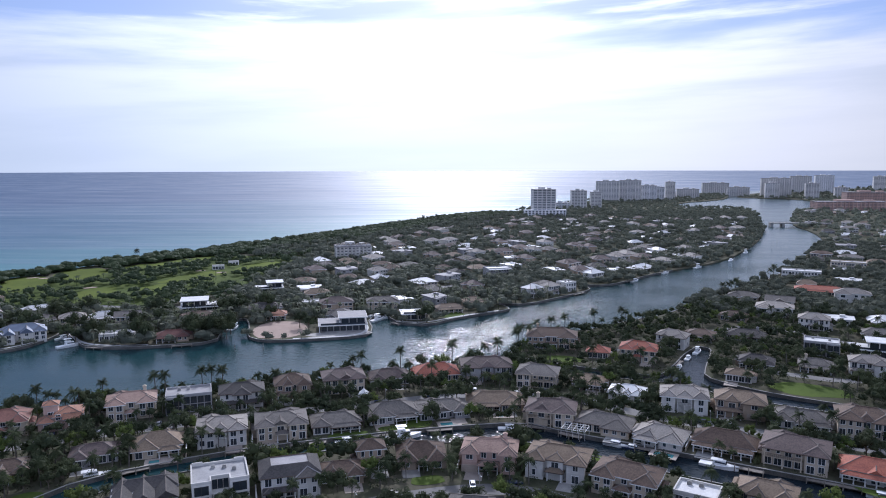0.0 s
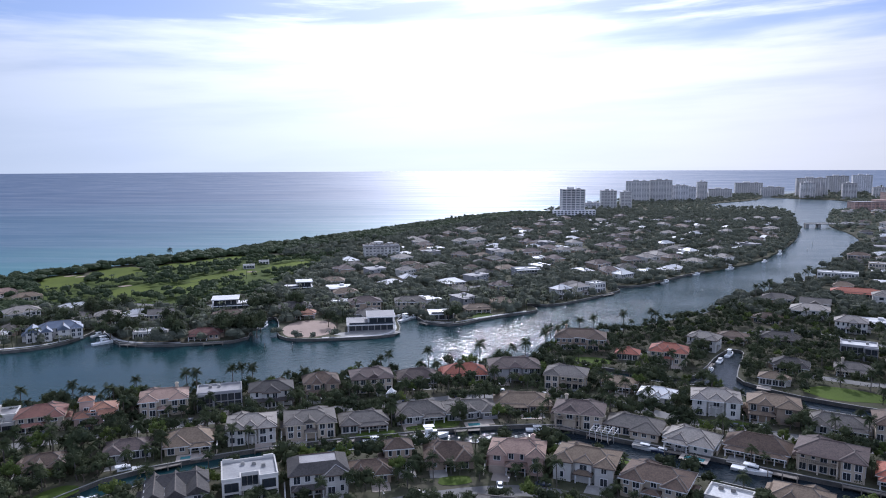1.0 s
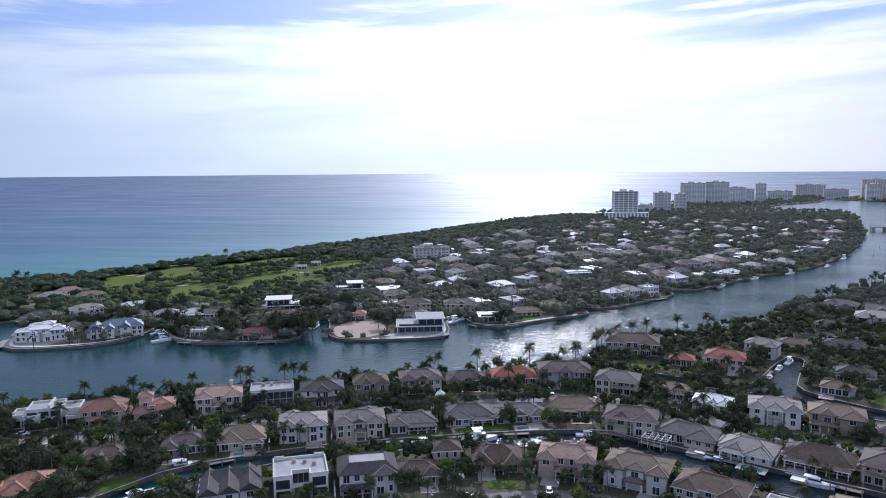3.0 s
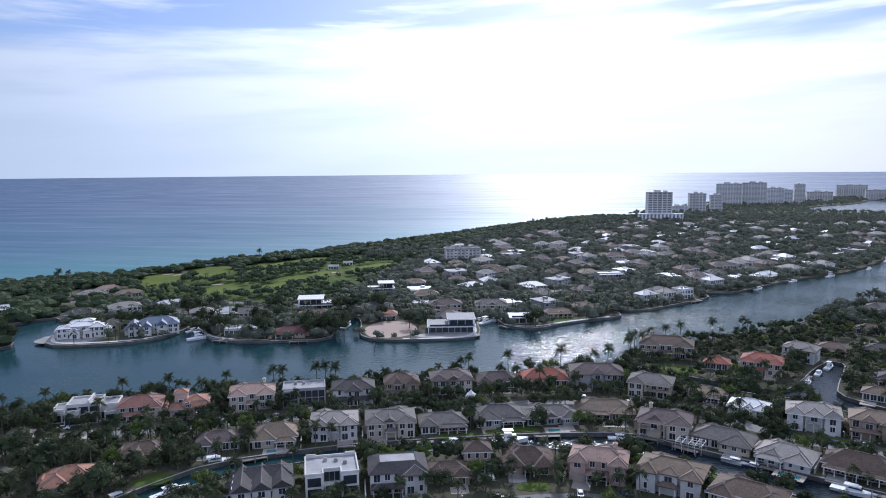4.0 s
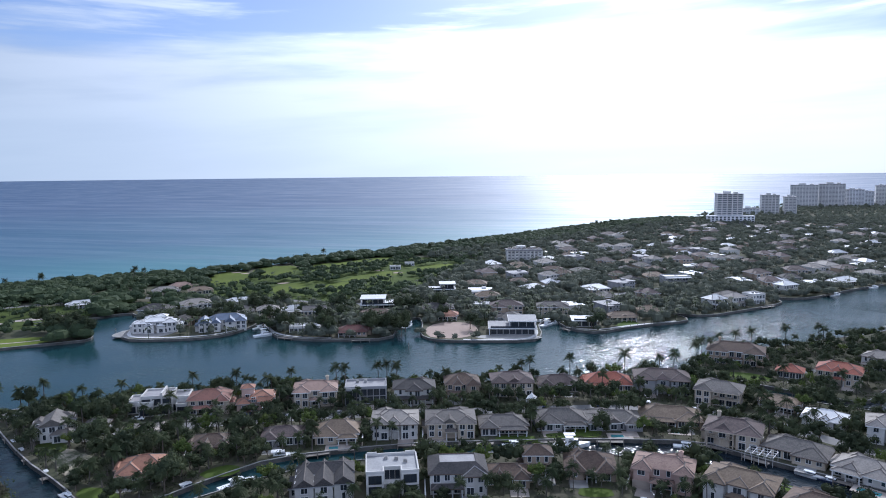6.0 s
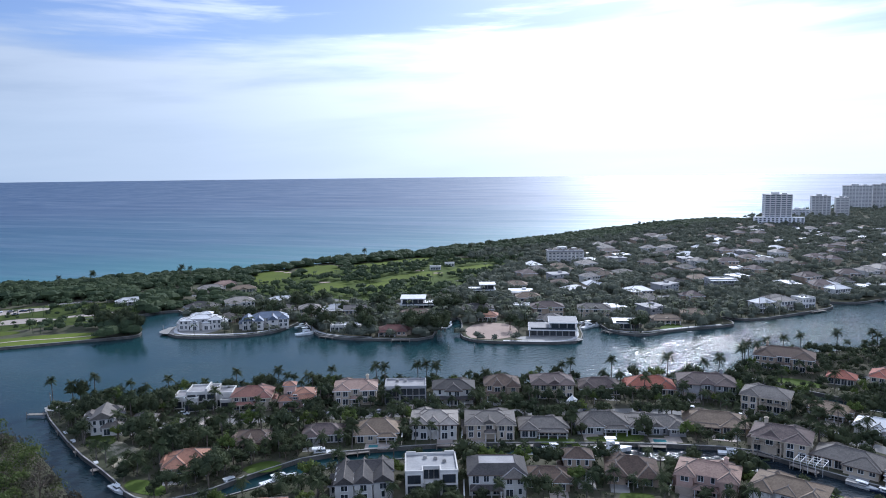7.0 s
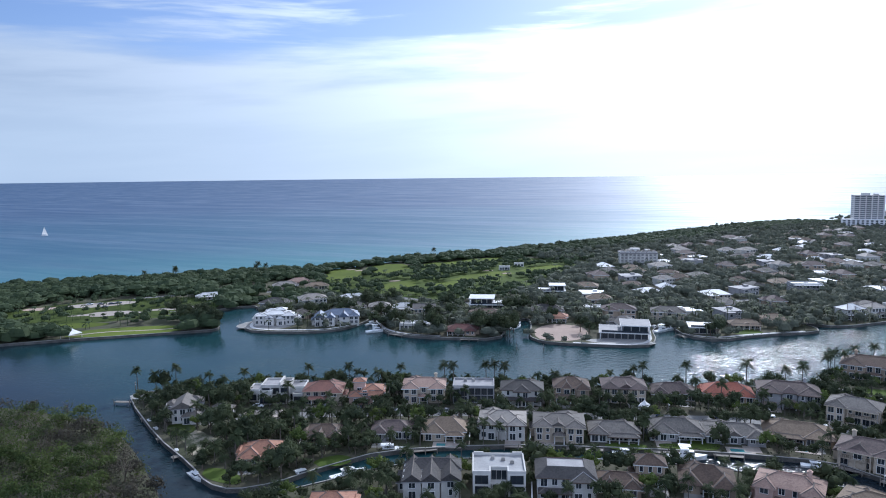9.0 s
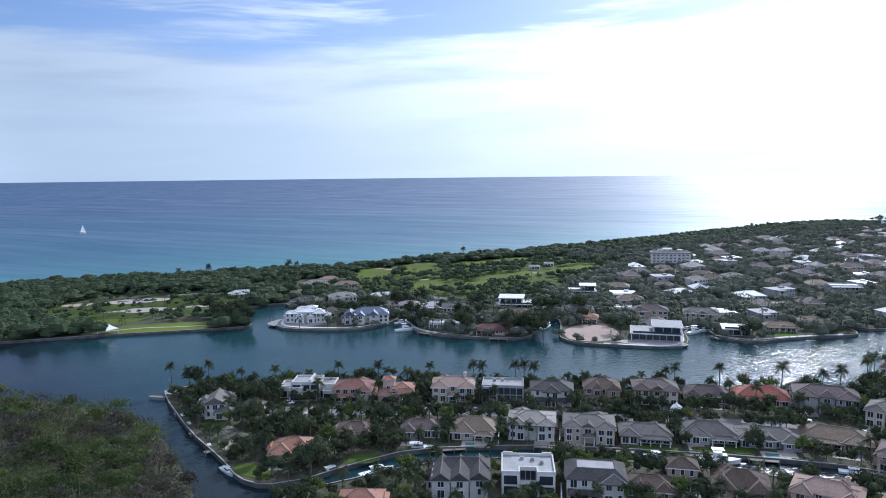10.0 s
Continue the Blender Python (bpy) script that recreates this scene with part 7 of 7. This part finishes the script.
for i, (x, y, turn) in enumerate(((-196, 198, 30), (-172, 208, 120), (-161, 213, 26), (-70, 243, 20), (-128, 224, 110), (-56, 253, 100), (-20, 268, 10), (10, 267, -15), (48, 244, -35), (70, 236, -20), (88, 229, 60), (104, 219, -25), (-64, 168, 26), (-40, 177, 24), (-6, 186, 5), (30, 166, -28), (-446, 318, 50), (-440, 322, 50), (-452, 314, 50), (-434, 312, 50), (-438, 326, 50), (-18, 184, 95), (-146, 216, 30), (-112, 231, 115), (-92, 239, 24), (-80, 240, 110), (-36, 259, 16), (-2, 264, 100), (26, 256, -30), (62, 236, -20), (118, 212, -30), (-52, 170, 30))):
    m = pose(x, y, LAND + 0.04, 0, 0, turn)
    if i % 3 in fresh:
        copy_thing(CARS[i % 3], m)
    else:
        fresh.add(i % 3)
        CARS[i % 3].matrix_basis = m


def pool(x, y, turn, w, d):
    root = base("swimming_pool", pose(x, y, LAND, 0, 0, turn), "turquoise swimming pool with a pale paved rim", "pool", "pools")
    rim = Mesh()
    for q in ((-w / 2 - 1.2, w / 2 + 1.2, -d / 2 - 1.2, -d / 2), (-w / 2 - 1.2, w / 2 + 1.2, d / 2, d / 2 + 1.2), (-w / 2 - 1.2, -w / 2, -d / 2, d / 2), (w / 2, w / 2 + 1.2, -d / 2, d / 2)):
        rim.box(*q, 0.0, 0.14)
    part("rim", rim, "paving", root)
    part("basin_water", Mesh().box(-w / 2, w / 2, -d / 2, d / 2, 0.0, 0.06), "pool_water", root)


for x, y, turn, w, d in POOLS:
    pool(x, y, turn, w, d)

# screened pool cage
cage = base("pool_enclosure", pose(15.5, 222.5, LAND, 0, 0, -22), "white-framed screened pool enclosure beside the house", "enclosure")
for i in range(5):
    part("rib", Mesh().box(-4 + i * 2 - 0.06, -4 + i * 2 + 0.06, -3, 3, 2.9, 3.02), "trim", cage)
    for sy in (-3, 3):
        part("upright", Mesh().box(-4 + i * 2 - 0.05, -4 + i * 2 + 0.05, sy - 0.05, sy + 0.05, 0, 2.9), "trim", cage)
for sy in (-3, -1, 1, 3):
    part("purlin", Mesh().box(-4, 4, sy - 0.05, sy + 0.05, 3.02, 3.1), "trim", cage)

# cloth canopies
def shade_canopy(x, y, half, height, label):
    root = base("shade_canopy", pose(x, y, LAND), label, "canopy")
    g = Mesh()
    for j in range(4):
        a, b = ((-half, -half), (half, -half), (half, half), (-half, half))[j], ((half, -half), (half, half), (-half, half), (-half, -half))[j]
        g.face([(a[0], a[1], 2.5), (b[0], b[1], 2.5), (b[0], b[1], 2.75), (a[0], a[1], 2.75)])
        g.face([(a[0], a[1], 2.75), (b[0], b[1], 2.75), (b[0] * 0.4, b[1] * 0.4, 2.75 + (height - 2.75) * 0.5), (a[0] * 0.4, a[1] * 0.4, 2.75 + (height - 2.75) * 0.5)])
        g.face([(a[0] * 0.4, a[1] * 0.4, 2.75 + (height - 2.75) * 0.5), (b[0] * 0.4, b[1] * 0.4, 2.75 + (height - 2.75) * 0.5), (0, 0, height)])
    part("cloth", g, "canvas", root)
    for sx in (-1, 1):
        for sy in (-1, 1):
            part("post", Mesh().tube([(sx * (half - 0.2), sy * (half - 0.2), 0), (sx * (half - 0.2), sy * (half - 0.2), 2.7)], [0.1, 0.1], 6), "trim", root)


shade_canopy(-371, 243, 4.0, 6.0, "white pyramid shade canopy on the park lawn")
shade_canopy(-61.3, 254.5, 1.8, 4.8, "white peaked tent beside the street")


def hedge_kind():
    """A clipped hedge nine metres long: a bumpy core under leaf tufts."""
    rng = np.random.default_rng(77)
    quads = []
    for i in range(12):
        c = np.array([0.0, -4.2 + 0.76 * i, 0.85 + rng.uniform(-0.1, 0.1)])
        rad = np.array([0.62, 0.62, 0.85])
        quads += [shell(c, rad * 0.88, 3, 6, rng, 150.0), cards(c, rad, 16, 0.3, rng)]
    root = tagged(new("hedge", quad_mesh("hedge", np.concatenate(quads), "tree_leaf")), "clipped dark green hedge beside a house", "hedge", "hedges")
    return root


def garden_wall_kind():
    root = base("garden_wall", pose(0, 0, 0), "pale rendered garden wall between two houses", "garden wall", "garden walls")
    part("wall", Mesh().loft(-0.12, 0.12, -5, 5, [(-0.3, 0.04), (0.2, 0.04), (0.21, 0.0), (1.5, 0.0)]), "cream_stucco", root)
    part("coping", Mesh().loft(-0.2, 0.2, -5.05, 5.05, [(1.5, 0.0), (1.58, 0.0), (1.62, -0.06)]), "trim", root)
    return root


KINDS, first = (hedge_kind(), garden_wall_kind()), set()
for x, y, turn, w, d, seed in PLOTS:
    if math.hypot(x - X0, y) > 300:
        continue
    for side in (-1, 1):
        n = 0 if (seed * 3 + side) % 4 else 1
        spot = pose(x, y, 0, 0, 0, turn) @ Vector((side * (w / 2 + 1.5), -d * 0.25, 0))
        ends = [pose(x, y, 0, 0, 0, turn) @ Vector((side * (w / 2 + 1.5), -d * 0.25 + e, 0)) for e in (-5, 0, 5)]
        if any(taken(p.x, p.y, -0.6) or on_road(p.x, p.y, 1.0) or open_ground(p.x, p.y) for p in ends):
            continue
        if not any(all(inside(p.x, p.y, q) for p in ends) and min(bank_gap(p.x, p.y, q) for p in ends) > 1.2 for q in (POINT, SOUTH, EAST)):
            continue
        m = pose(spot.x, spot.y, LAND, 0, 0, turn)
        if n in first:
            copy_thing(KINDS[n], m)
        else:
            first.add(n)
            KINDS[n].matrix_basis = m
        claim(spot.x, spot.y, turn, 0.6, 9, 0.0)


def street_lamp(x, y, turn):
    root = base("street_lamp", pose(x, y, LAND, 0, 0, turn), "slim grey street lamp beside the road", "street lamp", "street lamps")
    part("pole", Mesh().tube([(0, 0, 0), (0, 0, 0.5), (0, 0, 6.5)], [0.14, 0.09, 0.06], 7), "concrete", root)
    part("arm", Mesh().box(0, 1.3, -0.04, 0.04, 6.4, 6.48), "concrete", root)
    part("lamp_head", Mesh().box(1.0, 1.6, -0.13, 0.13, 6.3, 6.42, 0, 0.03), "trim", root)


for x, y, turn in ((-150, 208, -60), (-118, 222, -60), (-84, 236, -65), (-52, 249, -65), (-20, 259, -70), (24, 252, 60), (62, 230, 80), (84, 222, 80), (-48, 166, -60), (-16, 178, -70)):
    street_lamp(x, y, turn)
